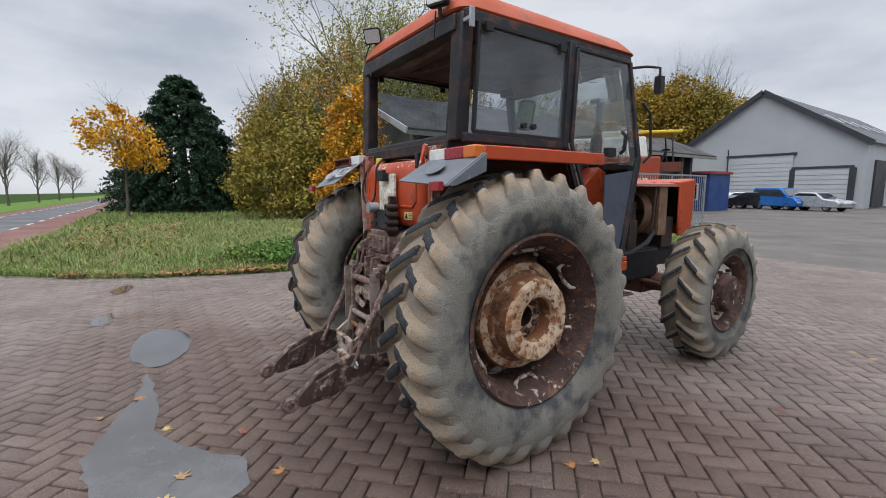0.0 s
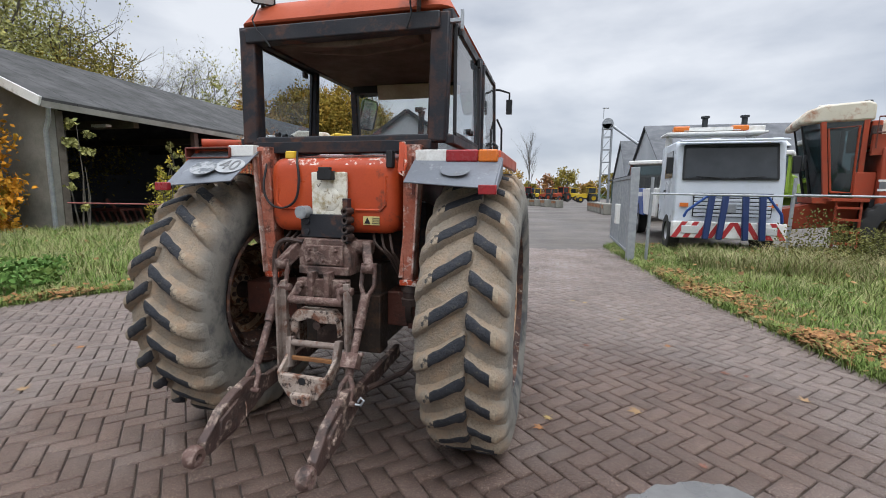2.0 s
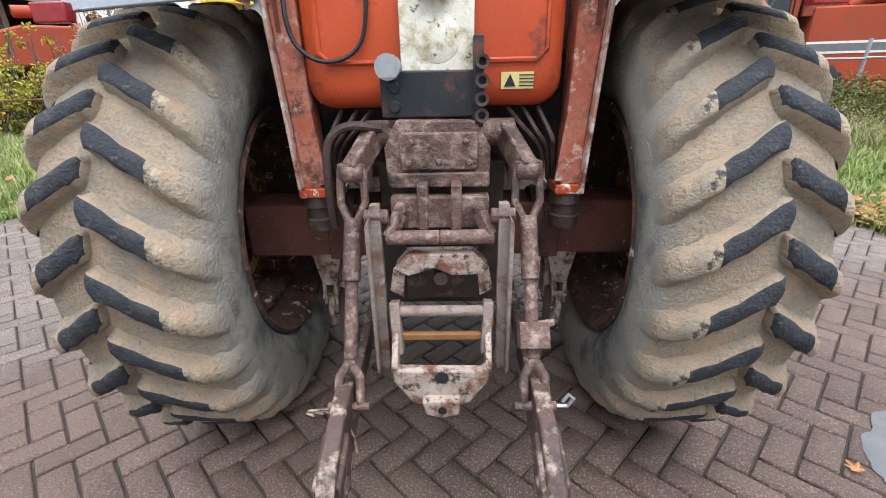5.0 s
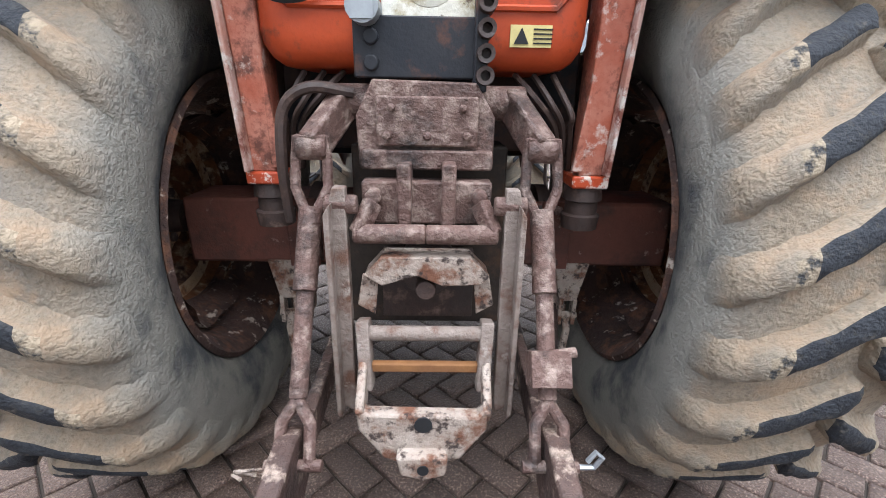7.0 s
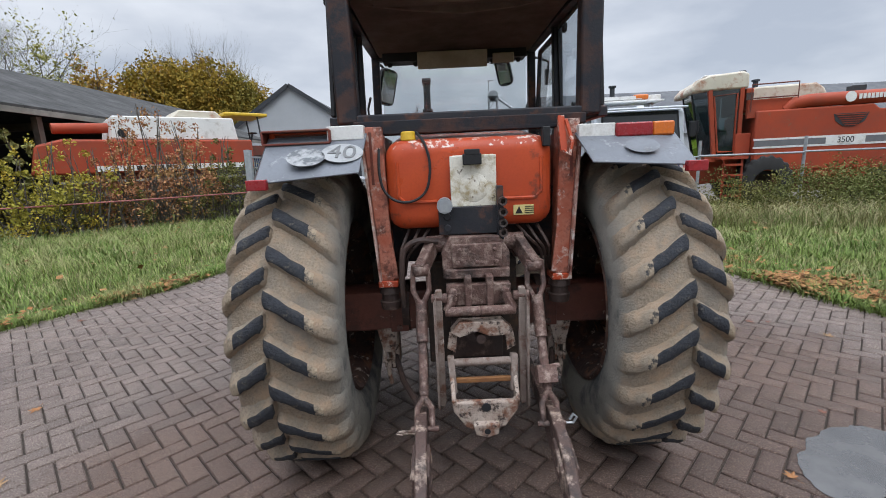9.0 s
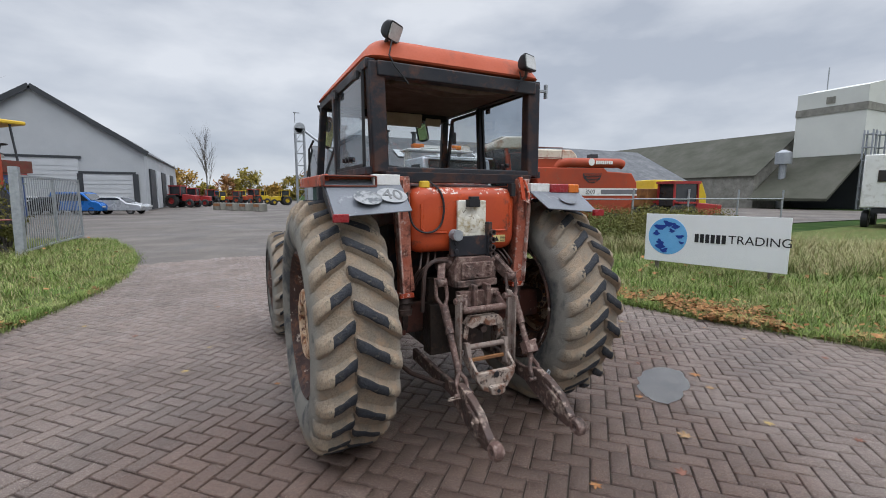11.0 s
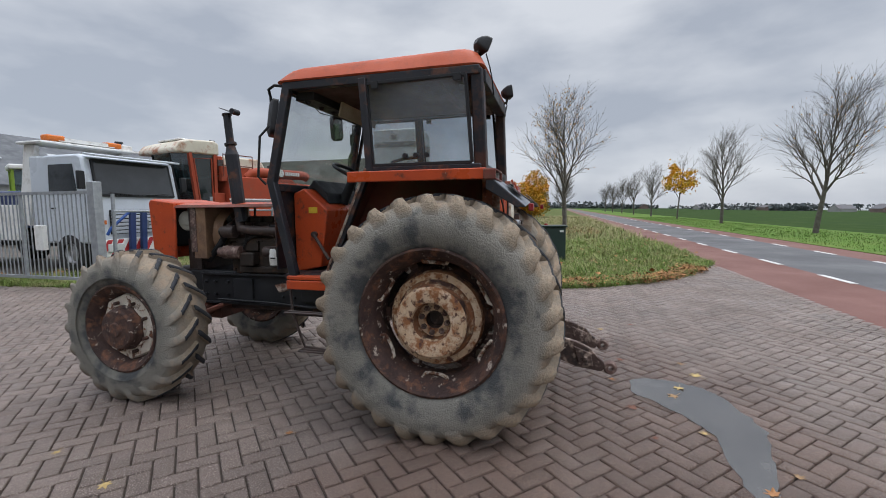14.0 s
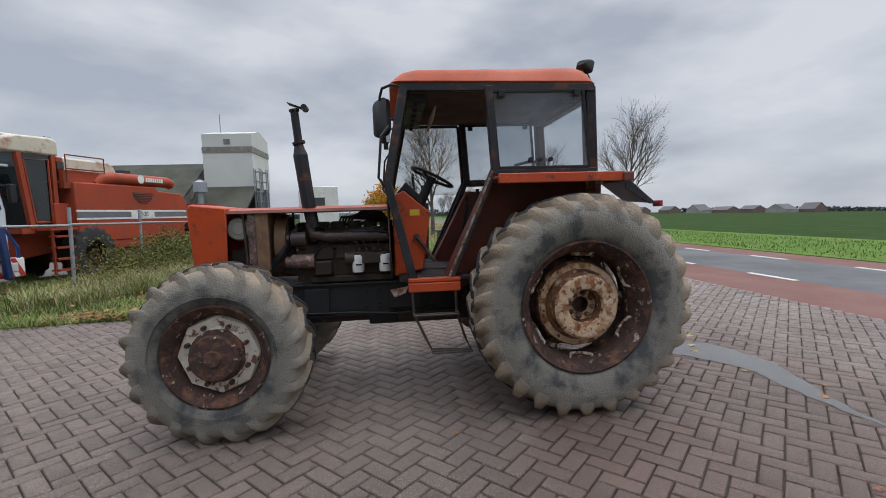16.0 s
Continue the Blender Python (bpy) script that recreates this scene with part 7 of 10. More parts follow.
# fenders
for s in (-1, 1):
    zt = 1.775 if s < 0 else 1.735
    bm = bmesh.new()
    bm_prism(bm, [(-0.36, zt - 0.07), (0.60, zt - 0.07), (0.60, zt), (-0.34, zt)], "x", s * 0.925, s * 0.95)
    bm_box(bm, (s * 0.79, 0.12, zt - 0.015), (0.28, 0.92, 0.022))
    part("fender", bm, M["orange"], tractor, "flat orange fender top with a folded edge", bevel=0.006)
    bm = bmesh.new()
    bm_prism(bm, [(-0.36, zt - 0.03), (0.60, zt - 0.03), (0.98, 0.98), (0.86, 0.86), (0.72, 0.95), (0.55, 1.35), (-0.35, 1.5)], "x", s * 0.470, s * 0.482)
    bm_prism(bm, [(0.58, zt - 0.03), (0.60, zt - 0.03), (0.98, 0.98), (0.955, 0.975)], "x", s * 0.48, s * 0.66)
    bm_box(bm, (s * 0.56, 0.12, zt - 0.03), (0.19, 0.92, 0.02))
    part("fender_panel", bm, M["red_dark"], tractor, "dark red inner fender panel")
    bm = bmesh.new()
    bm_plate(bm, [(s * 0.49, -0.345, zt - 0.03), (s * 0.955, -0.345, zt - 0.035), (s * 0.95, -0.585, 1.535), (s * 0.50, -0.585, 1.565)][::s], 0.008)
    fl = part("fender_flap", bm, M["grey_sheet"], tractor, "grey painted sloping fender end", bevel=0.003)
    bm = bmesh.new()
    bm_prism(bm, [(-0.34, zt - 0.04), (-0.585, 1.53), (-0.53, 1.53), (-0.34, zt - 0.13)], "x", s * 0.95, s * 0.962)
    # the left gusset is coloured darker than the right
    part("flap_gusset", bm, M["frame"] if s < 0 else M["grey_sheet"], tractor, bevel=0.003)
    bm = bmesh.new()
    bm_box(bm, (s * 0.925, -0.615, 1.53), (0.085, 0.03, 0.045))
    part("reflector", bm, M["red_lens"], tractor, "red rear reflector", bevel=0.004)
    bm = bmesh.new()
    bm_box(bm, (s * 0.585, -0.355, zt - 0.03), (0.17, 0.06, 0.065))
    part("marker_block", bm, M["white"], tractor, "white painted lamp end block", bevel=0.004)
    if s > 0:
        bm = bmesh.new()
        bm_box(bm, (0.755, -0.365, zt - 0.032), (0.17, 0.07, 0.064))
        part("tail_lamp", bm, M["red_lens"], tractor, "red tail lamp lens", bevel=0.008)
        bm = bmesh.new()
        bm_box(bm, (0.89, -0.365, zt - 0.032), (0.10, 0.07, 0.064))
        part("turn_lamp", bm, M["amber_lens"], tractor, "amber turn signal lens", bevel=0.008)
        bm = bmesh.new()
        bm_lathe(bm, [(0.0, 0.0), (0.0, 0.045), (0.006, 0.05), (0.006, 0.0)], 20, (0, 0, 0), "z")
        pr = part("pressed_oval", bm, M["grey_sheet"], tractor)
        pr.matrix_world = pose(0.745, -0.50, 1.622, 40, 0, 0) @ Matrix.Diagonal((1.5, 1, 1, 1))
    else:
        bm = bmesh.new()
        for z in (zt - 0.012, zt - 0.07):
            bm_box(bm, (-0.81, -0.365, z), (0.31, 0.075, 0.01))
        for x in (-0.655, -0.965):
            bm_box(bm, (x, -0.365, zt - 0.041), (0.01, 0.075, 0.058))
        bm_box(bm, (-0.81, -0.33, zt - 0.041), (0.31, 0.01, 0.058))
        part("empty_lamp_housing", bm, M["red_dark"], tractor, "empty tail lamp housing", bevel=0.003)

# speed sticker on the left flap
flap_pose = pose(-0.585, -0.470, 1.654, 38, 3, 0)
bm = bmesh.new()
bm_lathe(bm, [(0.0, 0.0), (0.0, 0.075), (0.003, 0.075), (0.003, 0.0)], 28, (0, 0, 0), "z")
stk = part("speed_sticker", bm, mat("silver_white_sticker", (0.34, 0.355, 0.36), (0.27, 0.28, 0.29), 14, 0.5, spots=((0.2, 0.2, 0.2), 20, 0.2, 0.05)), tractor, "round worn pale sticker with the number forty")
stk.matrix_world = flap_pose @ Matrix.Translation((0.0, -0.01, 0.004)) @ Matrix.Diagonal((1.25, 0.9, 1, 1))
bm = bmesh.new()
bm_lathe(bm, [(0.0, 0.0), (0.0, 0.07), (0.003, 0.07), (0.003, 0.0)], 28, (0, 0, 0), "z")
st2 = part("worn_sticker", bm, mat("scratched_sticker", (0.30, 0.31, 0.315), (0.2, 0.21, 0.22), 22, 0.5, spots=((0.10, 0.11, 0.12), 20, 0.45, 0.04)), tractor, "round sticker scratched beyond reading")
st2.matrix_world = flap_pose @ Matrix.Translation((-0.155, -0.045, 0.004)) @ Matrix.Diagonal((1.2, 0.9, 1, 1))


def text_mesh(name, words, size, m, parent, at, extrude=0.001, label=""):
    cu = bpy.data.curves.new(name, "FONT")
    cu.body, cu.size, cu.extrude, cu.align_x, cu.align_y = words, size, extrude, "CENTER", "CENTER"
    tmp = new(name, cu)
    bpy.context.view_layer.update()
    me = bpy.data.meshes.new_from_object(tmp.evaluated_get(bpy.context.evaluated_depsgraph_get()))
    bpy.data.objects.remove(tmp)
    me.materials.clear()
    me.materials.append(m)
    ob = new(name, me)
    ob.parent = parent
    ob.matrix_world = at
    return tagged(ob, label)


text_mesh("sticker_number", "40", 0.13, mat("faded_grey_print", (0.10, 0.105, 0.11), (0.2, 0.2, 0.2), 40, 0.6, bump=0), tractor, flap_pose @ Matrix.Translation((0.0, -0.01, 0.009)), label="black number forty")

# cab frame
CX = 0.655
for s in (-1, 1):
    bm = bmesh.new()
    bm_bar(bm, (s * 0.585, -0.25, 1.79), (s * 0.60, -0.225, 2.47), 0.105, 0.085, (0, 1, 0))
    part("rear_pillar", bm, M["frame_rust"], tractor, "rusty brown rear cab pillar", bevel=0.012)
    bm = bmesh.new()
    bm_bar(bm, (s * CX, 0.555, 1.79), (s * CX, 0.60, 2.46), 0.06, 0.055, (0, 1, 0))
    bm_bar(bm, (s * CX, 0.565, 1.83), (s * CX, 0.93, 1.0), 0.05, 0.05, (0, 1, 0))
    part("middle_pillar", bm, M["frame"], tractor, "black middle cab pillar", bevel=0.006)
    bm = bmesh.new()
    bm_bar(bm, (s * (CX + 0.028), 0.583, 1.82), (s * (CX + 0.028), 0.955, 0.985), 0.006, 0.018, (0, 1, 0))
    part("door_seal", bm, M["iron_pale"], tractor, "pale worn door seal strip")
    bm = bmesh.new()
    bm_bar(bm, (s * CX, 1.385, 1.74), (s * 0.62, 1.235, 2.48), 0.06, 0.065, (0, 1, 0))
    bm_bar(bm, (s * CX, 1.39, 1.76), (s * CX, 1.20, 0.92), 0.06, 0.065, (0, 1, 0))
    part("front_pillar", bm, M["frame"], tractor, "black front cab pillar", bevel=0.008)
    # sills and top rails
    bm = bmesh.new()
    bm_bar(bm, (s * CX, -0.26, 1.805), (s * CX, 0.58, 1.805), 0.05, 0.05)
    bm_bar(bm, (s * 0.635, -0.25, 2.455), (s * 0.62, 1.25, 2.46), 0.06, 0.06)
    part("side_rail", bm, M["frame"], tractor, bevel=0.006)
    # quarter glass with its black rubber
    bm = bmesh.new()
    bm.faces.new([bm.verts.new(p) for p in ((s * 0.668, -0.20, 1.84), (s * 0.668, 0.53, 1.84), (s * 0.655, 0.57, 2.42), (s * 0.655, -0.155, 2.43))])
    q = part("quarter_window", bm, M["glass"], tractor, "dusty tinted side window", smooth=0)
    q.visible_shadow = False
    bm = bmesh.new()
    for a, b in (((-0.20, 1.84), (0.53, 1.84)), ((0.53, 1.84), (0.57, 2.42)), ((0.57, 2.42), (-0.155, 2.43)), ((-0.155, 2.43), (-0.20, 1.84))):
        bm_bar(bm, (s * (0.67 - 0.02 * (a[1] - 1.84)), *a), (s * (0.67 - 0.02 * (b[1] - 1.84)), *b), 0.02, 0.022)
    bm_box(bm, (s * 0.68, -0.10, 2.41), (0.02, 0.05, 0.05))
    bm_box(bm, (s * 0.68, 0.50, 2.40), (0.02, 0.05, 0.05))
    for y in ((0.18, 0.26) if s > 0 else (0.12, 0.2, 0.28)):
        bm_cyl(bm, (s * 0.66, y, 1.90), (s * 0.69, y, 1.90), 0.018, seg=12)
    if s < 0:
        bm_tube(bm, [(-0.64, 0.40, 1.86), (-0.63, 0.30, 1.885), (-0.63, 0.20, 1.89)], 0.012, 6)
    part("window_rubber", bm, M["black"], q, bevel=0.002)


@tp("rear_beam", M["frame"], "black rear header beam of the cab", 0.008)
def rear_beam(bm):
    bm_bar(bm, (-0.6, -0.24, 2.425), (0.6, -0.24, 2.425), 0.09, 0.09)
    bm_bar(bm, (-0.58, -0.255, 1.81), (0.58, -0.255, 1.81), 0.07, 0.045)


@tp("front_frame", M["frame"], "", 0.006)
def front_frame(bm):
    bm_bar(bm, (-0.62, 1.235, 2.45), (0.62, 1.235, 2.45), 0.06, 0.08)


@tp("bulkhead", M["frame"], "", 0.006)
def bulkhead(bm):
    bm_bar(bm, (-0.66, 1.38, 1.70), (0.66, 1.38, 1.70), 0.06, 0.06)
    bm_plate(bm, [(-0.64, 1.39, 1.05), (0.64, 1.39, 1.05), (0.64, 1.40, 1.68), (-0.64, 1.40, 1.68)], 0.012)


bm = bmesh.new()
bm_plate(bm, [(-0.60, 1.375, 1.74), (0.60, 1.375, 1.74), (0.58, 1.245, 2.41), (-0.58, 1.245, 2.41)], 0.005)
ws = part("windscreen", bm, M["glass_clear"], tractor, "dirty front windscreen", smooth=0)
ws.visible_shadow = False
bm = bmesh.new()
bm_tube(bm, [(-0.2, 1.27, 2.41), (-0.1, 1.27, 2.37), (0.05, 1.27, 2.38), (0.2, 1.27, 2.40), (0.35, 1.28, 2.36)], 0.004, 5)
part("screen_wire", bm, M["black"], tractor, "thin loose wire along the windscreen top")
# roof
@tp("roof", M["roof_orange"], "faded orange roof with rounded corners", 0.0, 50)
def roof(bm):
    rings = []
    for z, ins, lift in ((2.488, 0.0, 0), (2.50, -0.008, 0), (2.515, 0.0, 0), (2.565, 0.03, 0), (2.60, 0.055, 0), (2.626, 0.09, 0), (2.642, 0.16, 0)):
        f = (z - 2.488) / 0.144
        rings.append([(x, y, z - 0.03 * f * max(0.0, (y - 0.6) / 0.7)) for x, y in round_rect(-0.655 + ins, 0.655 - ins, -0.27 + ins * 0.9, 1.335 - ins * 1.2, 0.10)])
    loft(bm, rings)


@tp("roof_lining", M["cloth"], "sagging brown roof lining", 0.01)
def roof_lining(bm):
    bm_box(bm, (0, 0.5, 2.455), (1.18, 1.4, 0.05))
    bm_box(bm, (0, -0.12, 2.40), (0.9, 0.12, 0.05))


@tp("sagging_lining", mat("torn_tan_lining", (0.16, 0.115, 0.085), (0.11, 0.08, 0.062), 7, 0.9, bump=0.2, spots=((0.06, 0.045, 0.036), 5, 0.3, 0.1)), "torn tan lining sagging under the rear beam", 0.003)
def sagging_lining(bm):
    bm_prism(bm, [(-0.52, 2.44), (-0.46, 2.395), (-0.34, 2.382), (-0.2, 2.362), (-0.02, 2.352), (0.14, 2.356), (0.28, 2.372), (0.40, 2.39), (0.52, 2.44)], "y", -0.185, -0.165)
    bm_prism(bm, [(-0.50, 2.43), (-0.3, 2.40), (0.0, 2.372), (0.3, 2.395), (0.50, 2.43)], "y", 0.05, 0.075)


@tp("roof_console", M["black"], "dark overhead console", 0.015)
def roof_console(bm):
    bm_box(bm, (0, 1.14, 2.41), (1.1, 0.16, 0.08))
    for k in range(6):
        bm_cyl(bm, (-0.5 + 0.2 * k, 1.14, 2.38), (-0.5 + 0.2 * k, 1.14, 2.345), 0.03, 0.015, seg=8)


@tp("sun_visor", mat("stained_cream_visor", (0.46, 0.38, 0.28), (0.36, 0.29, 0.21), 7, 0.85),  "beige sun visor", 0.01)
def sun_visor(bm):
    bm_box(bm, (-0.02, 0.98, 2.35), (0.52, 0.02, 0.12), (14, 0, 0))
    bm_box(bm, (0.36, 0.98, 2.345), (0.16, 0.015, 0.07), (14, 0, 0))


# inside: dash, wheel, levers, floor
@tp("dashboard", M["orange"], "orange dash console with a black cluster", 0.012)
def dashboard(bm):
    bm_prism(bm, [(1.36, 1.0), (1.36, 1.66), (1.26, 1.70), (1.05, 1.52), (1.12, 1.05)], "x", -0.42, 0.42)


@tp("dash_top", M["black"], "", 0.01)
def dash_top(bm):
    bm_prism(bm, [(1.34, 1.66), (1.24, 1.78), (1.12, 1.66), (1.10, 1.57), (1.24, 1.70)], "x", -0.30, 0.30)


@tp("dash_decal", M["yellow"], "", 0)
def dash_decal(bm):
    bm_box(bm, (-0.423, 1.18, 1.52), (0.003, 0.08, 0.05))


@tp("dash_lever", M["iron_dark"], "", 0)
def dash_lever(bm):
    bm_cyl(bm, (-0.42, 1.17, 1.32), (-0.45, 1.17, 1.32), 0.025)
    bm_tube(bm, [(-0.445, 1.17, 1.32), (-0.45, 1.12, 1.25), (-0.46, 1.03, 1.12)], 0.014, 8)


@tp("steering_wheel", M["black"], "black steering wheel on a tilted column", 0)
def steering_wheel(bm):
    m = pose(-0.02, 0.99, 1.835, 27, 0, 0)
    ring = [m @ Vector((0.2 * math.cos(a), 0.2 * math.sin(a), 0)) for a in (2 * math.pi * i / 28 for i in range(29))]
    bm_tube(bm, ring, 0.015, 8, ends=False)
    for a in (0.5, 2.6, 4.7):
        bm_tube(bm, [m @ Vector((0, 0, -0.04)), m @ Vector((0.2 * math.cos(a), 0.2 * math.sin(a), 0))], 0.012, 6)
    bm_cyl(bm, m @ Vector((0, 0, -0.05)), m @ Vector((0, 0, 0.0)), 0.045)
    bm_cyl(bm, m @ Vector((0, 0, -0.28)), m @ Vector((0, 0, -0.04)), 0.05, 0.035)


for x, y, z in ((-0.3, 0.72, 1.53), (0.3, 0.62, 1.62), (0.36, 0.5, 1.7)):
    @tp("lever", M["black"], "thin gear lever with a black knob", 0)
    def lever(bm):
        bm_tube(bm, [(x + 0.04, y + 0.08, 1.1), (x + 0.01, y + 0.01, z - 0.1), (x, y, z)], 0.009, 6)
        bm_cyl(bm, (x, y, z - 0.01), (x, y, z + 0.04), 0.016, 0.02)


@tp("cab_floor", M["frame_rust"], "rusty cab floor", 0.006)
def cab_floor(bm):
    bm_box(bm, (0, 0.85, 1.0), (1.28, 0.95, 0.04))


@tp("seat_platform", M["frame_rust"], "", 0.006)
def seat_platform(bm):
    bm_box(bm, (0, 0.2, 1.25), (0.92, 0.5, 0.4))


@tp("riser_panel", M["frame_rust"], "", 0.006)
def riser_panel(bm):
    bm_prism(bm, [(0.42, 1.02), (0.62, 1.02), (0.52, 1.5), (0.36, 1.55)], "x", -0.46, 0.46)


@tp("seat_base", M["black"], "low black seat base", 0.03)
def seat_base(bm):
    bm_box(bm, (0, 0.2, 1.5), (0.46, 0.42, 0.1))


for s in (-1, 1):
    bm = bmesh.new()
    bm_box(bm, (s * 0.69, 1.06, 0.945), (0.05, 0.40, 0.07))
    bm_box(bm, (s * 0.66, 1.06, 1.0), (0.1, 0.40, 0.03))
    part("door_sill", bm, M["orange"], tractor, "orange door sill", bevel=0.006)
    bm = bmesh.new()
    bm_tube(bm, [(s * 0.70, 1.235, 0.93), (s * 0.70, 1.225, 0.74), (s * 0.73, 1.14, 0.55), (s * 0.74, 1.10, 0.47), (s * 0.74, 0.80, 0.45), (s * 0.73, 0.84, 0.55), (s * 0.70, 0.895, 0.74), (s * 0.70, 0.90, 0.93)], 0.011, 6)
    step = part("cab_step", bm, M["iron_dark"], tractor, "thin bent iron cab step")
    for z, y0, y1, x0 in ((0.745, 1.23, 0.89, 0.70), (0.465, 1.10, 0.80, 0.735)):
        bm = bmesh.new()
        bm_tube(bm, [(s * x0, y0, z), (s * (x0 + 0.09), y0, z), (s * (x0 + 0.09), y1, z), (s * x0, y1, z), (s * (x0 + 0.045), y1, z), (s * (x0 + 0.045), y0, z)], 0.009, 6)
        part("tread", bm, M["iron_dark"], step)

# right-hand door with glass; the left one is gone
bm = bmesh.new()
for a, b in (((0.60, 1.82), (0.635, 2.42)), ((0.635, 2.42), (1.20, 2.42)), ((1.20, 2.42), (1.345, 1.76)), ((1.345, 1.76), (1.18, 1.0)), ((1.18, 1.0), (0.98, 1.0)), ((0.98, 1.0), (0.60, 1.82))):
    bm_bar(bm, (0.685, *a), (0.685, *b), 0.028, 0.03, (1, 0, 0))
door = part("cab_door", bm, M["frame"], tractor, "black framed cab door with glass", bevel=0.004)
bm = bmesh.new()
bm_prism(bm, [(0.61, 1.78), (0.64, 2.41), (1.19, 2.41), (1.335, 1.76), (1.30, 1.70), (0.66, 1.70)], "x", 0.683, 0.688)
g = part("door_glass", bm, M["glass_clear"], door, smooth=0)
g.visible_shadow = False
bm = bmesh.new()
bm_prism(bm, [(0.97, 1.62), (1.31, 1.66), (1.18, 1.02), (0.99, 1.02)], "x", 0.68, 0.69)
part("lower_panel", bm, mat("blue_grey_door_panel", (0.07, 0.085, 0.12), (0.055, 0.065, 0.09), 4, 0.4), door, "blue-grey lower door panel")
bm = bmesh.new()
bm_tube(bm, [(0.70, 1.12, 1.78), (0.73, 1.12, 1.80), (0.735, 1.13, 1.90), (0.70, 1.13, 1.93)], 0.014, 8)
bm_box(bm, (0.70, 1.0, 1.78), (0.04, 0.09, 0.06))
part("door_handle", bm, M["black"], door)

# mirrors, hand rails, lamps
for s in (-1, 1):
    bm = bmesh.new()
    if s < 0:
        bm_tube(bm, [(-0.63, 1.25, 2.46), (-0.655, 1.33, 2.47), (-0.63, 1.40, 2.45), (-0.58, 1.42, 2.40), (-0.565, 1.43, 2.28)], 0.011, 6)
        place, wide, high, yaw = (-0.56, 1.405, 2.245), 0.08, 0.145, 42
    else:
        bm_tube(bm, [(0.66, 1.27, 2.40), (0.72, 1.36, 2.41), (0.80, 1.40, 2.39), (0.80, 1.40, 2.30)], 0.010, 6)
        bm_tube(bm, [(0.63, 1.25, 2.46), (0.55, 1.36, 2.48), (0.45, 1.41, 2.45), (0.425, 1.41, 2.36)], 0.010, 6)
        bm_box(bm, (0.80, 1.40, 2.27), (0.05, 0.05, 0.12))
        place, wide, high, yaw = (0.42, 1.385, 2.335), 0.062, 0.125, -25
    arm = part("mirror_arm", bm, M["black"], tractor, "bent black mirror arm")
    tilt = pose(*place, 8, 10 * -s, yaw)
    bm = bmesh.new()
    loft(bm, [[(x, d, z) for x, z in round_rect(-wide + i, wide - i, -high + i, high - i, 0.045)] for d, i in ((0.05, 0.03), (0.03, 0.0), (-0.012, 0.0))])
    part("mirror_shell", bm, M["black"], arm, "black side mirror shell").matrix_world = tilt
    bm = bmesh.new()
    bm_plate(bm, [(-wide + 0.017, -0.016, -high + 0.02), (wide - 0.017, -0.016, -high + 0.02), (wide - 0.017, -0.016, high - 0.02), (-wide + 0.017, -0.016, high - 0.02)], 0.003)
    part("mirror_glass", bm, M["mirror"], arm).matrix_world = tilt
    bm = bmesh.new()
    bm_tube(bm, [(s * 0.70, 1.41, 1.72), (s * 0.735, 1.45, 1.78), (s * 0.735, 1.42, 2.08), (s * 0.70, 1.36, 2.16)], 0.010, 6)
    part("hand_rail", bm, M["black"], tractor)

for x, y, z, yaw, tilt in ((-0.50, -0.235, 2.665, 38, 24), (0.49, -0.30, 2.575, 20, -8)):
    bm = bmesh.new()
    rings = [[(px, d, pz) for px, pz in round_rect(-0.068 + i, 0.068 - i, -0.055 + i, 0.055 - i, 0.018)] for d, i in ((-0.04, 0.0), (-0.03, 0.0), (0.0, 0.004), (0.03, 0.02), (0.045, 0.035))]
    loft(bm, rings)
    lamp = part("work_lamp", bm, M["black"], tractor, "square work lamp on the roof edge")
    lamp.matrix_world = pose(x, y, z, tilt, 0, yaw)
    bm = bmesh.new()
    rings = [[(px, d, pz) for px, pz in round_rect(-0.058, 0.058, -0.045, 0.045, 0.012)] for d in (-0.046, -0.039)]
    loft(bm, rings)
    ln = part("lens", bm, M["lamp_glass"], lamp)
    bm = bmesh.new()
    bm_tube(bm, [(0, 0.0, -0.05), (0, 0.01, -0.085), (0, 0.05, -0.10)], 0.012, 6)
    part("bracket", bm, M["iron_dark"], lamp)


@tp("lamp_wire", M["black"], "loose lamp wire", 0)
def lamp_wire_right(bm):
    bm_tube(bm, [(0.44, -0.3, 2.52), (0.45, -0.31, 2.45), (0.42, -0.3, 2.38)], 0.005, 5)


@tp("lamp_wire", M["black"], "loose lamp wire", 0)
def lamp_wire(bm):
    bm_tube(bm, [(-0.50, -0.27, 2.60), (-0.53, -0.30, 2.5), (-0.5, -0.31, 2.44), (-0.44, -0.31, 2.38), (-0.41, -0.31, 2.34)], 0.005, 5)


@tp("roof_bracket", M["steel"], "small rear bracket on the cab corner", 0.002)
def roof_bracket(bm):
    bm_box(bm, (0.675, -0.25, 2.42), (0.08, 0.02, 0.02))
    bm_box(bm, (0.715, -0.25, 2.42), (0.014, 0.03, 0.10))


@tp("right_coil", M["orange_worn"], "orange lever and bracket beside the strut", 0.003)
def right_coil(bm):
    bm_bar(bm, (0.42, -0.36, 1.78), (0.425, -0.40, 1.62), 0.03, 0.02, (0, 1, 0))
    bm_tube(bm, [(0.44, -0.38, 1.76), (0.46, -0.42, 1.66), (0.445, -0.43, 1.60), (0.42, -0.42, 1.62)], 0.009, 6)


@tp("cowl_handle", M["black"], "", 0.004)
def cowl_handle(bm):
    bm_box(bm, (0.35, -0.36, 1.69), (0.035, 0.05, 0.09))

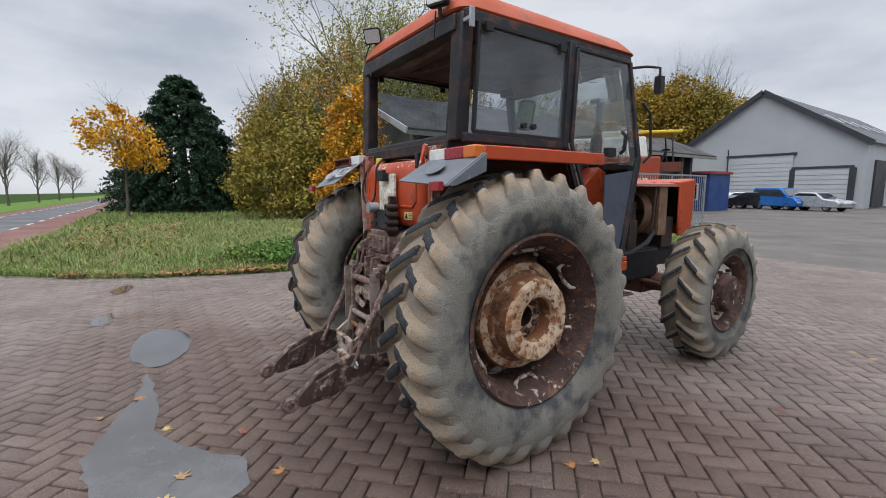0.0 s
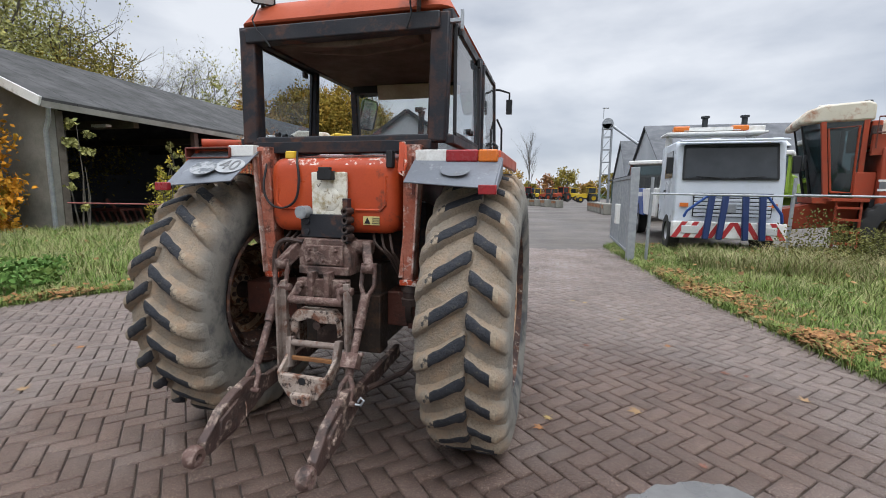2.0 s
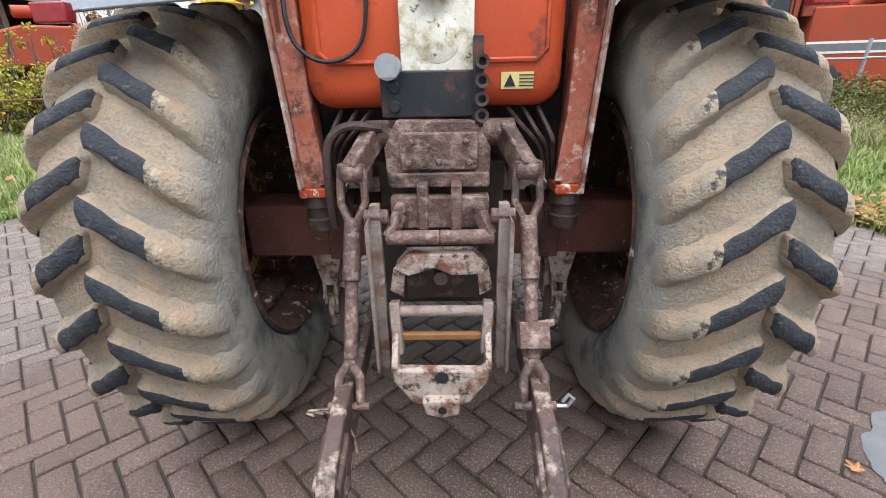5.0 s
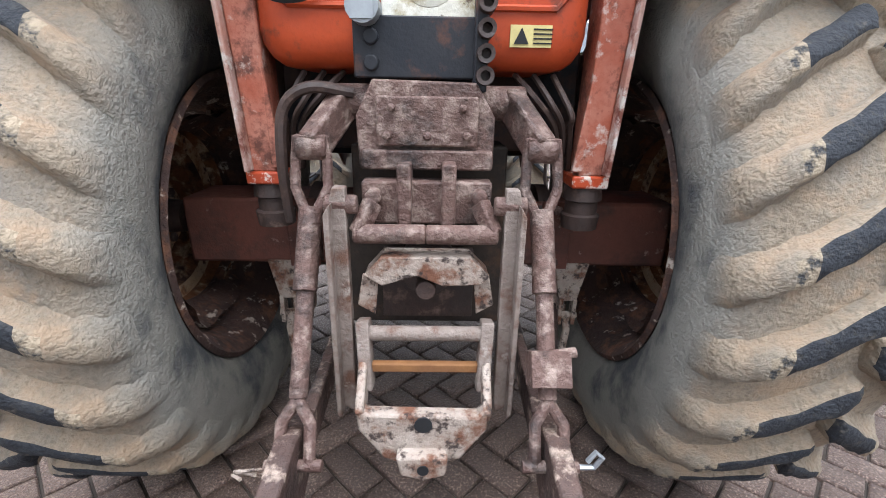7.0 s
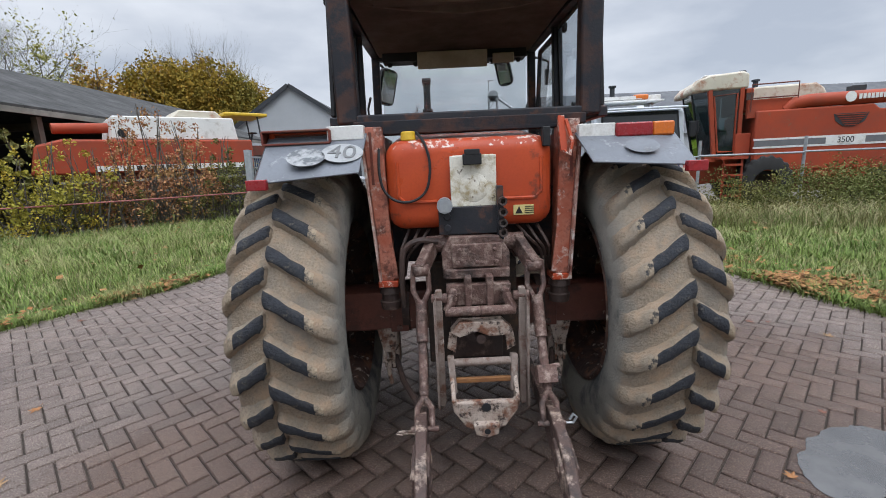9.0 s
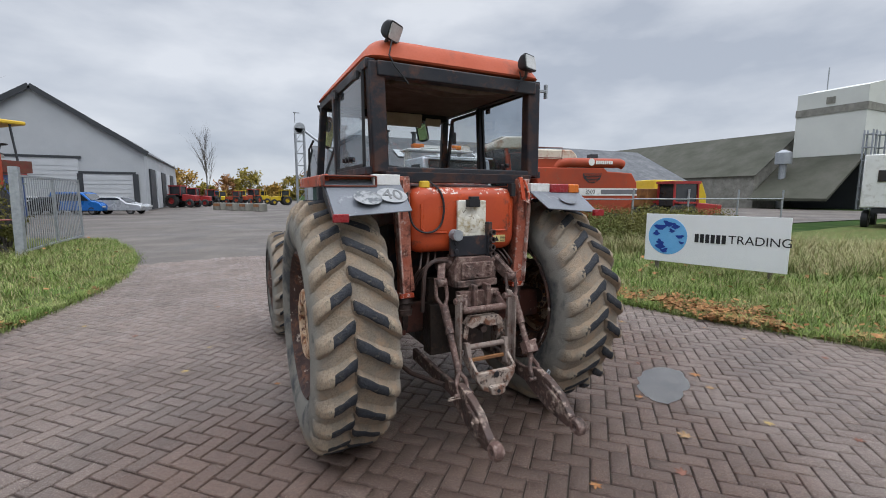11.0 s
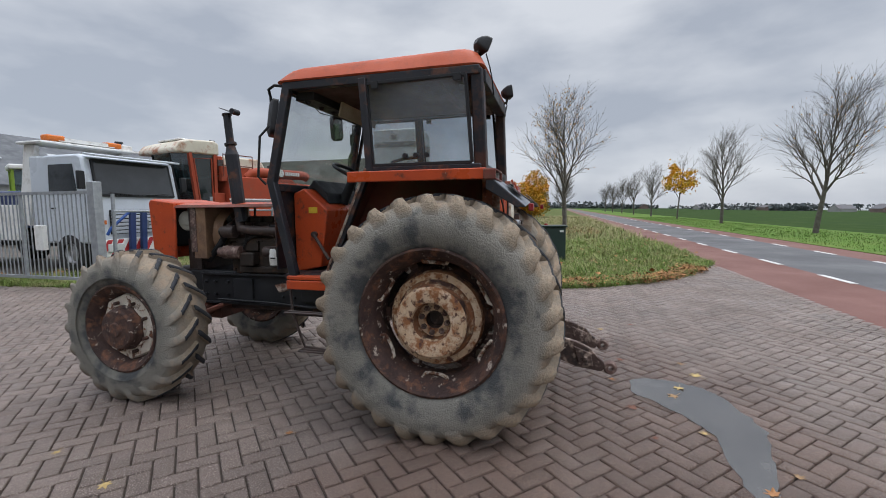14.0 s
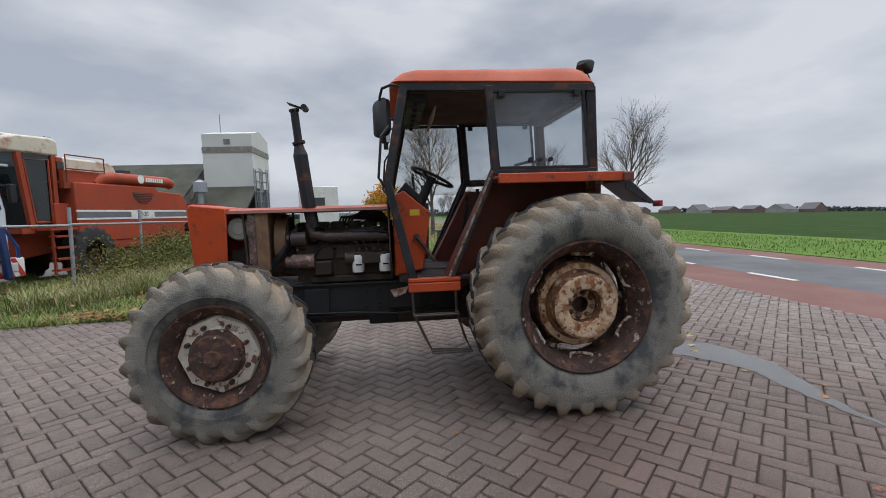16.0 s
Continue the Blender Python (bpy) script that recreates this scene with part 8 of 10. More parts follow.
# ---- fence, gates, sign, cabinet ----
fence = thing("yard_fence", "low galvanised rail fence along the verge", "fence")
FP = [(3.3, 8.05), (6.1, 8.2), (8.6, 8.15), (11.5, 8.1), (14.4, 8.0), (17.4, 7.9), (20.5, 7.8)]
for x, y in FP:
    bm = bmesh.new()
    bm_cyl(bm, (x, y, -0.05), (x + 0.03, y - 0.02, 1.88), 0.036, seg=10)
    part("post", bm, M["steel"], fence)
for (x0, y0), (x1, y1) in zip(FP, FP[1:]):
    bm = bmesh.new()
    bm_cyl(bm, (x0, y0 - 0.04, 1.52), (x1, y1 - 0.04, 1.50), 0.024, seg=8)
    part("rail", bm, M["steel"], fence)


def gate(name, label, x0, y0, x1, y1, lean, tall=1.0):
    """A tall leaf of upright bars in a tube frame, hung on a square post."""
    g = thing(name, label, "gate")
    bm = bmesh.new()
    bm_box(bm, (x0, y0, 1.05 * tall), (0.17 * tall, 0.17 * tall, 2.1 * tall), (lean, 0, 0))
    part("gate_post", bm, M["steel"], g, "square galvanised gate post", bevel=0.008)
    a, b = Vector((x0, y0 + 0.14, 0)), Vector((x1, y1, 0))
    bm = bmesh.new()
    for z in (0.16, 1.9 * tall):
        bm_bar(bm, a + Vector((0, 0, z)), b + Vector((0, 0, z)), 0.05, 0.06)
    for p in (a, b, a.lerp(b, 0.5)):
        bm_bar(bm, p + Vector((0, 0, 0.13)), p + Vector((0, 0, 1.93 * tall)), 0.05, 0.06, (0, 1, 0))
    fr = part("gate_frame", bm, M["steel"], g)
    n = 32
    for k in range(1, n):
        p = a.lerp(b, k / n)
        bm = bmesh.new()
        bm_cyl(bm, p + Vector((0, 0, 0.18)), p + Vector((0, 0, 1.88 * tall)), 0.013, seg=6)
        part("bar", bm, M["steel"], g)
    return g


gate("east_gate", "open galvanised bar gate by the lorry", 2.95, 8.0, 3.0, 12.0, 0)
bm = bmesh.new()
bm_box(bm, (2.80, 9.3, 1.0), (0.1, 0.22, 0.5))
solid("letter_box", bm, M["white"], "white letter box hung on the gate", "box", bevel=0.01)
gate("west_gate", "open galvanised bar gate beside the harvester", -6.3, 12.0, -6.2, 17.0, -3, 1.12)
bm = bmesh.new()
bm_tube(bm, [(-14.3, 8.3, 1.0), (-11.4, 9.3, 0.97), (-8.6, 10.8, 0.98), (-6.35, 12.0, 1.0)], 0.022, 6)
solid("rail_west", bm, mat("faded_red_rail", (0.30, 0.10, 0.09), (0.24, 0.09, 0.08), 3, 0.7), "faded red rail along the verge", "rail")

sign = thing("trading_sign", "white company board with a blue globe", "sign", at=(7.05, 2.4, 0), rz=-73.7)
bm = bmesh.new()
bm_box(bm, (0, 0, 0.76), (2.5, 0.03, 1.0))
board = part("board", bm, mat("sign_white", (0.74, 0.75, 0.76), (0.70, 0.71, 0.72), 1.5, 0.4, bump=0.01), sign, bevel=0.004)
bm = bmesh.new()
bm_lathe(bm, [(-0.022, 0.0), (-0.022, 0.38), (-0.016, 0.385), (-0.016, 0.0)], 40, (-0.80, 0, 0.80), "y")
part("globe", bm, mat("light_blue_print", (0.12, 0.36, 0.66), (0.16, 0.42, 0.72), 3, 0.4, bump=0), board, "light blue globe")
blobs = [(-0.95, 0.98, 0.14), (-0.80, 1.06, 0.12), (-0.66, 1.02, 0.10), (-1.02, 0.86, 0.08), (-0.92, 0.60, 0.12), (-0.84, 0.50, 0.09), (-0.55, 0.80, 0.09), (-0.52, 0.68, 0.06), (-0.72, 0.92, 0.07), (-0.95, 0.68, 0.08)]
bm = bmesh.new()
for k, (x, z, r) in enumerate(blobs):
    poly = [(x + r * (0.75 + 0.35 * math.sin(3 * a + k)) * math.cos(a), z + r * 0.7 * (0.8 + 0.3 * math.cos(2 * a + k)) * math.sin(a)) for a in (2 * math.pi * i / 14 for i in range(14))]
    bm_prism(bm, poly, "y", -0.0275 - 0.0004 * k, -0.0225)
part("globe_print", bm, mat("dark_blue_print", (0.012, 0.04, 0.24), (0.016, 0.05, 0.28), 5, 0.4, bump=0), board, "dark blue land shapes on the globe")
ink = mat("black_print", (0.012, 0.012, 0.016), (0.018, 0.018, 0.02), 5, 0.5, bump=0)
for k in range(6):
    bm = bmesh.new()
    bm_box(bm, (-0.24 + k * 0.095, -0.0185, 0.80), (0.07, 0.006, 0.17))
    part("letter_bar", bm, ink, board)
text_mesh("sign_word", "TRADING", 0.225, ink, board, sign.matrix_world @ Matrix.Translation((0.80, -0.0185, 0.80)) @ pose(0, 0, 0, 90, 0, 0), label="black printed word")
for x in (-1.0, 1.0):
    bm = bmesh.new()
    bm_box(bm, (x, 0.05, 0.6), (0.07, 0.07, 1.3))
    part("post", bm, M["old_wood"], sign)

cab = thing("utility_cabinet", "dark green utility cabinet standing in the grass", "cabinet", at=(8.6, -0.45, 0.04), rz=-82)
dg = mat("dark_green_enamel", (0.012, 0.028, 0.024), (0.016, 0.034, 0.028), 2, 0.4, bump=0.03)
bm = bmesh.new()
bm_box(bm, (0, 0, 0.47), (1.04, 0.42, 0.94))
part("body", bm, dg, cab, bevel=0.012)
bm = bmesh.new()
bm_box(bm, (0, 0, 0.97), (1.12, 0.5, 0.05))
part("lid", bm, dg, cab, bevel=0.015)
for x in (-0.26, 0.26):
    bm = bmesh.new()
    bm_box(bm, (x, -0.214, 0.47), (0.49, 0.012, 0.86))
    d = part("door", bm, dg, cab, bevel=0.004)
    bm = bmesh.new()
    bm_box(bm, (x + (0.15 if x > 0 else -0.12), -0.222, 0.84), (0.18 if x < 0 else 0.1, 0.006, 0.05))
    part("label_plate", bm, M["white"], d)
bm = bmesh.new()
bm_cyl(bm, (0.02, 0, 0.99), (0.02, 0, 1.04), 0.05, 0.04)
part("cap", bm, M["red_lens"], cab, "small red cap")

# ---- generic wheel for parked vehicles, turning about the local x axis ----
M["rubber_dark"] = mat("dark_tyre_rubber", (0.022, 0.022, 0.023), (0.035, 0.034, 0.033), 5, 0.85, bump=0.2)
M["wheel_grey"] = mat("grey_wheel_metal", (0.34, 0.34, 0.35), (0.26, 0.26, 0.27), 6, 0.45, metal=0.4)


def road_wheel(parent, at, R, W, rim_m, rim=0.6, lugs=0):
    s = 1 if at[0] > 0 else -1
    bm = bmesh.new()
    h = W / 2
    seg = lugs * 4 if lugs else 28
    bm_lathe(bm, [(-h, R * rim), (-h * 1.05, R * 0.8), (-h * 0.9, R * 0.95), (-h * 0.6, R), (0, R), (h * 0.6, R), (h * 0.9, R * 0.95), (h * 1.05, R * 0.8), (h, R * rim)], seg, at, "x", closed=True)
    if lugs:
        # tread bars: every second pair of points stands proud, staggered across the tyre
        c = Vector(at)
        for v in bm.verts:
            d = v.co - c
            rad = math.hypot(d.y, d.z)
            if rad > R * 0.9:
                k = round(math.atan2(d.z, d.y) / (2 * math.pi) * seg) + (1 if d.x > 0 else 0) + (1 if abs(d.x) > h * 0.5 else 0)
                f = 1 + (0.03 if k % 4 < 2 else -0.03)
                v.co = c + Vector((d.x, d.y * f, d.z * f))
    w = part("wheel", bm, M["rubber_dark"], parent)
    bm = bmesh.new()
    bm_lathe(bm, [(s * h * 0.5, R * rim + 0.005), (s * h * 0.8, R * rim * 0.85), (s * h * 0.3, R * rim * 0.7), (s * h * 0.5, R * rim * 0.3), (s * h * 0.6, 0)], 20, at, "x")
    part("rim", bm, rim_m, w)
    return w


def pbox(parent, name, c, s, m, label="", bevel=0.0, rot=None):
    bm = bmesh.new()
    bm_box(bm, c, s, rot)
    return part(name, bm, m, parent, label, bevel=bevel)


# ---- white recovery lorry, nose towards -y ----
lorry = thing("recovery_lorry", "white recovery lorry with amber beacons behind the fence", "lorry", at=(5.45, 9.85, 0), rz=-2)
paleblue = mat("lorry_white_paint", (0.53, 0.57, 0.62), (0.47, 0.51, 0.56), 1.2, 0.35, bump=0.02, spots=((0.42, 0.44, 0.45), 3, 0.2, 0.1))
navy = mat("navy_blue_paint", (0.014, 0.03, 0.10), (0.018, 0.036, 0.12), 3, 0.4, bump=0.03)
blue2 = mat("lorry_blue_paint", (0.02, 0.065, 0.24), (0.024, 0.075, 0.27), 3, 0.4, bump=0.03)
bm = bmesh.new()
bm_prism(bm, [(0.02, 0.75), (0.0, 1.85), (0.16, 2.80), (0.3, 2.88), (1.95, 2.88), (2.0, 0.75)], "x", -1.22, 1.22)
lc = part("cab", bm, paleblue, lorry, "white lorry cab", bevel=0.05)
bm = bmesh.new()
bm_plate(bm, [(-1.02, -0.012, 1.93), (1.02, -0.012, 1.93), (1.0, 0.125, 2.72), (-1.0, 0.125, 2.72)], 0.02)
part("windscreen", bm, M["glass_dark"], lc, "dark lorry windscreen")
bm = bmesh.new()
for a, b in (((-1.05, 1.90), (1.05, 1.90)), ((-1.03, 2.75), (1.03, 2.75))):
    z = a[1]
    y = -0.02 + 0.165 * (z - 1.9)
    bm_bar(bm, (a[0], y, z), (b[0], y, z), 0.04, 0.05)
for s in (-1, 1):
    bm_bar(bm, (s * 1.04, -0.02, 1.9), (s * 1.02, 0.125, 2.75), 0.05, 0.04, (0, 1, 0))
part("screen_rubber", bm, M["black"], lc)
for s in (-1, 1):
    bm = bmesh.new()
    bm_prism(bm, [(0.35, 1.95), (0.45, 2.65), (1.25, 2.65), (1.3, 1.95)], "x", s * 1.225, s * 1.235)
    part("side_window", bm, M["glass_dark"], lc)
    pbox(lc, "door_handle", (s * 1.235, 1.2, 1.6), (0.03, 0.14, 0.04), M["black"])
    pbox(lorry, "wing_mirror", (s * 1.38, -0.02, 2.25), (0.16, 0.08, 0.42), M["black"], bevel=0.02)
    pbox(lorry, "turn_lamp", (s * 0.98, -0.025, 1.25), (0.2, 0.03, 0.1), M["amber_lens"])
    bm = bmesh.new()
    bm_tube(bm, [(s * 0.2, -0.06, 1.93), (s * 0.75, -0.05, 1.97)], 0.012, 6)
    part("wiper", bm, M["black"], lc)
pbox(lorry, "sun_visor", (0, 0.0, 2.86), (2.3, 0.4, 0.05), paleblue, "white visor over the windscreen", 0.015, (8, 0, 0))
for k in range(6):
    pbox(lorry, "grille_slat", (0.1, -0.03, 1.0 + 0.095 * k), (1.7, 0.05, 0.07), paleblue, bevel=0.008)
pbox(lorry, "grille_back", (0.1, -0.012, 1.25), (1.75, 0.02, 0.6), M["black"])
pbox(lorry, "emblem", (0.1, -0.06, 1.18), (0.2, 0.03, 0.22), M["steel"], bevel=0.04)
bb = pbox(lorry, "bumper", (0, -0.12, 0.62), (2.5, 0.25, 0.42), M["white"], "bumper with red and white warning stripes", 0.03)
for k in range(9):
    x = -1.1 + 0.27 * k
    bm = bmesh.new()
    d = 0.12 if x < 0.1 else -0.12
    bm_prism(bm, [(x - 0.06 + d, 0.83), (x + 0.07 + d, 0.83), (x + 0.07 - d, 0.42), (x - 0.06 - d, 0.42)], "y", -0.252, -0.247)
    part("warning_stripe", bm, mat("red_stripe", (0.42, 0.03, 0.035), (0.36, 0.03, 0.035), 5, 0.5), bb)
for s in (-1, 1):
    pbox(bb, "headlamp", (s * 0.85, -0.256, 0.63), (0.4, 0.03, 0.2), M["lamp_glass"], bevel=0.02)
for x in (-0.42, -0.12, 0.3, 0.66):
    bm = bmesh.new()
    bm_bar(bm, (x, -0.30, 1.5), (x - 0.1 * (1 if x < 0.2 else -0.5), -0.34, 0.4), 0.14, 0.10, (0, 1, 0))
    part("guard_post", bm, navy, lorry, "dark blue bull bar upright", bevel=0.02)
bm = bmesh.new()
bm_tube(bm, [(-1.0, -0.2, 0.95), (-0.95, -0.25, 1.1), (-0.5, -0.3, 1.5), (0.75, -0.3, 1.5), (1.1, -0.25, 1.05), (1.15, -0.2, 0.8)], 0.035, 8)
part("bull_bar", bm, blue2, lorry, "blue bent bull bar")
# beacon gantry
bm = bmesh.new()
for s in (-1, 1):
    bm_bar(bm, (s * 1.1, 2.4, 1.2), (s * 1.05, 2.05, 3.2), 0.12, 0.4, (0, 1, 0))
bm_box(bm, (0, 1.85, 3.22), (2.5, 0.9, 0.06))
part("gantry", bm, M["white"], lorry, "white gantry behind the cab", bevel=0.02)
bm = bmesh.new()
bm_box(bm, (-0.1, 1.6, 3.33), (1.4, 0.25, 0.1))
part("light_bar", bm, M["white"], lorry)
for x in (-0.85, 0.6):
    pbox(lorry, "beacon", (x, 1.6, 3.35), (0.42, 0.26, 0.15), M["amber_lens"], "amber beacon", 0.04)
pbox(lorry, "roof_box", (0.85, 1.9, 3.34), (0.8, 0.5, 0.16), M["white"], bevel=0.02)
# body behind the cab: white with a blue tail
for s in (-1, 1):
    pbox(lorry, "side_panel", (s * 1.2, 3.8, 1.25), (0.08, 2.9, 0.9), M["white"], "white body side panel", 0.02)
    bm = bmesh.new()
    bm_prism(bm, [(4.6, 0.75), (5.2, 1.72), (7.5, 1.72), (7.6, 0.75)], "x", s * 1.17, s * 1.25)
    part("tail_panel", bm, blue2, lorry, "blue rear body panel", bevel=0.02)
    pbox(lorry, "stripe", (s * 1.253, 6.2, 1.5), (0.01, 2.2, 0.16), M["white"])
    bm = bmesh.new()
    bm_lathe(bm, [(s * 1.26, 0.44), (s * 1.26, 0.62), (s * 1.23, 0.62), (s * 1.23, 0.44)], 24, (0, 6.1, 0.55), "x", closed=True)
    part("wheel_arch", bm, M["black"], lorry)
    for y in (0.75, 6.1):
        road_wheel(lorry, (s * 1.08, y, 0.5), 0.5, 0.3, M["wheel_grey"], 0.55)
pbox(lorry, "deck", (0, 5.0, 1.55), (2.3, 5.4, 0.12), M["black"])
pbox(lorry, "chassis", (0, 4.0, 0.75), (1.0, 7.0, 0.3), M["black"])
pbox(lorry, "winch_housing", (0.2, 4.4, 1.85), (1.4, 1.4, 0.5), navy, bevel=0.05)


# ---- red combine harvester behind the fence ----
def harvester_wheel(parent, at, R, W):
    return road_wheel(parent, at, R, W, M["iron_dark"], 0.5, 18)


RED = mat("harvester_red_paint", (0.37, 0.064, 0.028), (0.29, 0.054, 0.028), 0.9, 0.6, bump=0.04, spots=((0.26, 0.06, 0.035), 2.2, 0.35, 0.12), spots2=((0.20, 0.10, 0.06), 6, 0.14, 0.06), spec=0.2)
CREAM = mat("dirty_cream_paint", (0.60, 0.56, 0.46), (0.50, 0.46, 0.37), 1.6, 0.55, bump=0.05, spots=((0.30, 0.12, 0.06), 2.6, 0.34, 0.08))
# local frame: nose towards -x, the side that is seen at y = -1.2
comb = thing("combine_harvester", "red combine harvester with a cream roofed cab", "combine harvester", at=(7.55, 11.5, 0), rz=-26.3)
comb.matrix_world = pose(6.70, 9.96, 0, 0, 0, -16) @ Matrix.Diagonal((0.88, 1, 1, 1)) @ Matrix.Translation((0, 1.25, 0))
bm = bmesh.new()
bm_prism(bm, [(1.95, 1.05), (1.95, 2.62), (4.85, 2.62), (5.0, 2.5), (6.1, 2.45), (6.35, 2.1), (6.4, 1.55), (5.6, 1.0)], "y", -1.25, 1.25)
part("body", bm, RED, comb, "red sheet metal body", bevel=0.04)
pbox(comb, "lower_body", (4.1, 0, 0.85), (3.0, 2.2, 0.75), M["red_dark"])
for z in (1.66, 1.87):
    pbox(comb, "white_stripe", (4.15, -1.256, z), (4.45, 0.012, 0.05), M["white"])
pbox(comb, "grey_stripe", (4.15, -1.254, 1.765), (4.4, 0.01, 0.15), mat("grey_band", (0.16, 0.16, 0.17), (0.13, 0.13, 0.14), 3, 0.5))
pl = pbox(comb, "number_plate_panel", (4.25, -1.262, 1.765), (0.95, 0.012, 0.2), M["white"])
text_mesh("model_number", "3500", 0.21, M["black"], pl, comb.matrix_world @ Matrix.Translation((4.25, -1.272, 1.765)) @ pose(0, 0, 0, 90, 0, 0), label="black model number")
bm = bmesh.new()
bm_prism(bm, [(3.9, 2.42), (4.75, 2.42), (4.65, 2.2), (4.4, 2.08), (4.15, 2.1), (3.95, 2.25)], "y", -1.262, -1.252)
vent = part("vent", bm, M["dark_clad"], comb, "dark louvred vent")
for k in range(6):
    w = 0.76 - 0.09 * k
    pbox(vent, "louvre", (4.33, -1.272, 2.39 - 0.052 * k), (w, 0.02, 0.018), RED)
bm = bmesh.new()
bm_tube(bm, [(2.75, -1.05, 2.60), (2.95, -1.1, 2.76), (3.3, -1.12, 2.80), (5.6, -1.1, 2.80), (5.75, -1.1, 2.74)], 0.17, 14)
tube = part("unloading_auger", bm, RED, comb, "red unloading auger tube")
bm = bmesh.new()
bm_cyl(bm, (4.25, -1.28, 2.82), (4.25, -1.295, 2.82), 0.13, seg=20)
part("round_mark", bm, M["white"], tube)
for k in range(8):
    bm = bmesh.new()
    bm_box(bm, (4.47 + 0.095 * k, -1.295, 2.81), (0.07, 0.012, 0.12))
    part("letter_bar", bm, M["white"], tube)
bm = bmesh.new()
bm_prism(bm, [(1.95, 2.6), (1.92, 3.18), (2.1, 3.30), (3.7, 3.30), (3.9, 3.16), (4.2, 2.6)], "y", -0.7, 1.0)
part("grain_tank", bm, CREAM, comb, "cream grain tank cover with rust", bevel=0.05)
bm = bmesh.new()
bm_prism(bm, [(1.75, 2.45), (1.75, 2.92), (2.9, 2.92), (3.1, 2.6), (3.1, 2.45)], "y", -1.15, -1.0)
part("tank_side", bm, RED, comb)
bm = bmesh.new()
bm_tube(bm, [(1.8, -1.2, 2.6), (1.8, -1.2, 3.3), (3.0, -1.2, 3.3), (3.0, -1.2, 2.62)], 0.02, 6)
bm_tube(bm, [(1.8, -1.2, 2.95), (3.0, -1.2, 2.95)], 0.018, 6)
part("walkway_rail", bm, M["red_dark"], comb)
pbox(comb, "engine_stack", (5.2, 0.2, 2.95), (0.35, 0.3, 0.55), M["dark_clad"])
# cab with a windscreen in three leaning panes
FOOT = [(0.74, -0.40), (0.98, -0.92), (1.62, -0.95)]
HEAD = [(0.36, -0.50), (0.74, -0.97), (1.62, -0.98)]
for sy in (1, -1):
    for k in range(3):
        bm = bmesh.new()
        bm_bar(bm, (FOOT[k][0], sy * FOOT[k][1], 1.45), (HEAD[k][0], sy * HEAD[k][1], 3.27), 0.05 if k == 0 else 0.12, 0.05 if k == 0 else 0.11, (1, 0, 0))
        part("cab_post", bm, RED if k else M["black"], comb)
    for k in range(2):
        a, b, c, d = FOOT[k], FOOT[k + 1], HEAD[k + 1], HEAD[k]
        bm = bmesh.new()
        bm_plate(bm, [(a[0], sy * a[1], 1.5), (b[0], sy * b[1], 1.5), (c[0], sy * c[1], 3.25), (d[0], sy * d[1], 3.25)], 0.01)
        part("side_glass" if k else "windscreen_corner", bm, M["glass_teal"], comb)
    bm = bmesh.new()
    bm_tube(bm, [(1.06, sy * 0.97, 1.6), (0.86, sy * 1.0, 3.1), (1.50, sy * 1.0, 3.14), (1.50, sy * 0.98, 1.6), (1.06, sy * 0.97, 1.6)], 0.028, 6)
    part("door_frame", bm, RED, comb)
bm = bmesh.new()
bm_plate(bm, [(0.74, -0.40, 1.5), (0.74, 0.40, 1.5), (0.36, 0.50, 3.25), (0.36, -0.50, 3.25)], 0.01)
part("windscreen", bm, M["glass_teal"], comb, "dusty teal-tinted cab windscreen")
pbox(comb, "cab_floor", (1.2, 0, 1.4), (1.0, 1.9, 0.14), RED)
pbox(comb, "cab_back", (1.62, 0, 1.72), (0.06, 1.8, 0.55), M["dark_clad"])
pbox(comb, "cab_rear_panel", (1.72, 0, 1.72), (0.42, 2.1, 0.7), RED, "dirty red panel behind the cab", 0.02)
pbox(comb, "cab_rear_head", (1.84, 0, 2.95), (0.22, 1.96, 0.6), RED, bevel=0.03)
pbox(comb, "cab_rear_window", (1.83, -0.99, 2.92), (0.2, 0.04, 0.42), M["glass_teal"])
pbox(comb, "wheel_arch", (2.5, 0, 1.2), (1.3, 2.2, 0.5), M["black"])
pbox(comb, "side_skirt", (4.6, -1.2, 1.2), (3.1, 0.06, 0.75), RED, "lower red side skirt")
bm = bmesh.new()
bm_bar(bm, (6.2, -1.3, 0.85), (4.9, -1.35, 0.95), 0.12, 0.16)
part("tow_beam", bm, M["dark_clad"], comb)
bm = bmesh.new()
bm_prism(bm, [(0.20, 3.25), (0.18, 3.36), (0.36, 3.55), (0.70, 3.66), (1.62, 3.70), (1.78, 3.62), (1.78, 3.25)], "y", -1.04, 1.04)
roof_top = part("cab_roof", bm, CREAM, comb, "domed cream cab roof", bevel=0.05)
pbox(roof_top, "roof_hatch", (1.15, 0.1, 3.72), (0.9, 1.2, 0.06), M["white"], bevel=0.02)
pbox(comb, "seat", (1.28, 0, 1.85), (0.5, 0.55, 0.75), M["black"], bevel=0.06)
bm = bmesh.new()
bm_tube(bm, [(0.80, -0.1, 1.5), (0.92, -0.1, 2.1)], 0.04, 8)
bm_tube(bm, [(0.92 + 0.2 * math.cos(a) * 0.6, -0.1 + 0.22 * math.sin(a), 2.12 - 0.12 * math.cos(a)) for a in (2 * math.pi * i / 14 for i in range(15))], 0.015, 6, False)
part("steering_column", bm, M["black"], comb)
bm = bmesh.new()
bm_cyl(bm, (1.68, -0.9, 3.3), (1.62, -0.9, 3.62), 0.02)
bm_cyl(bm, (1.55, -0.9, 3.66), (1.7, -0.9, 3.66), 0.07)
part("cab_lamp", bm, M["black"], comb)
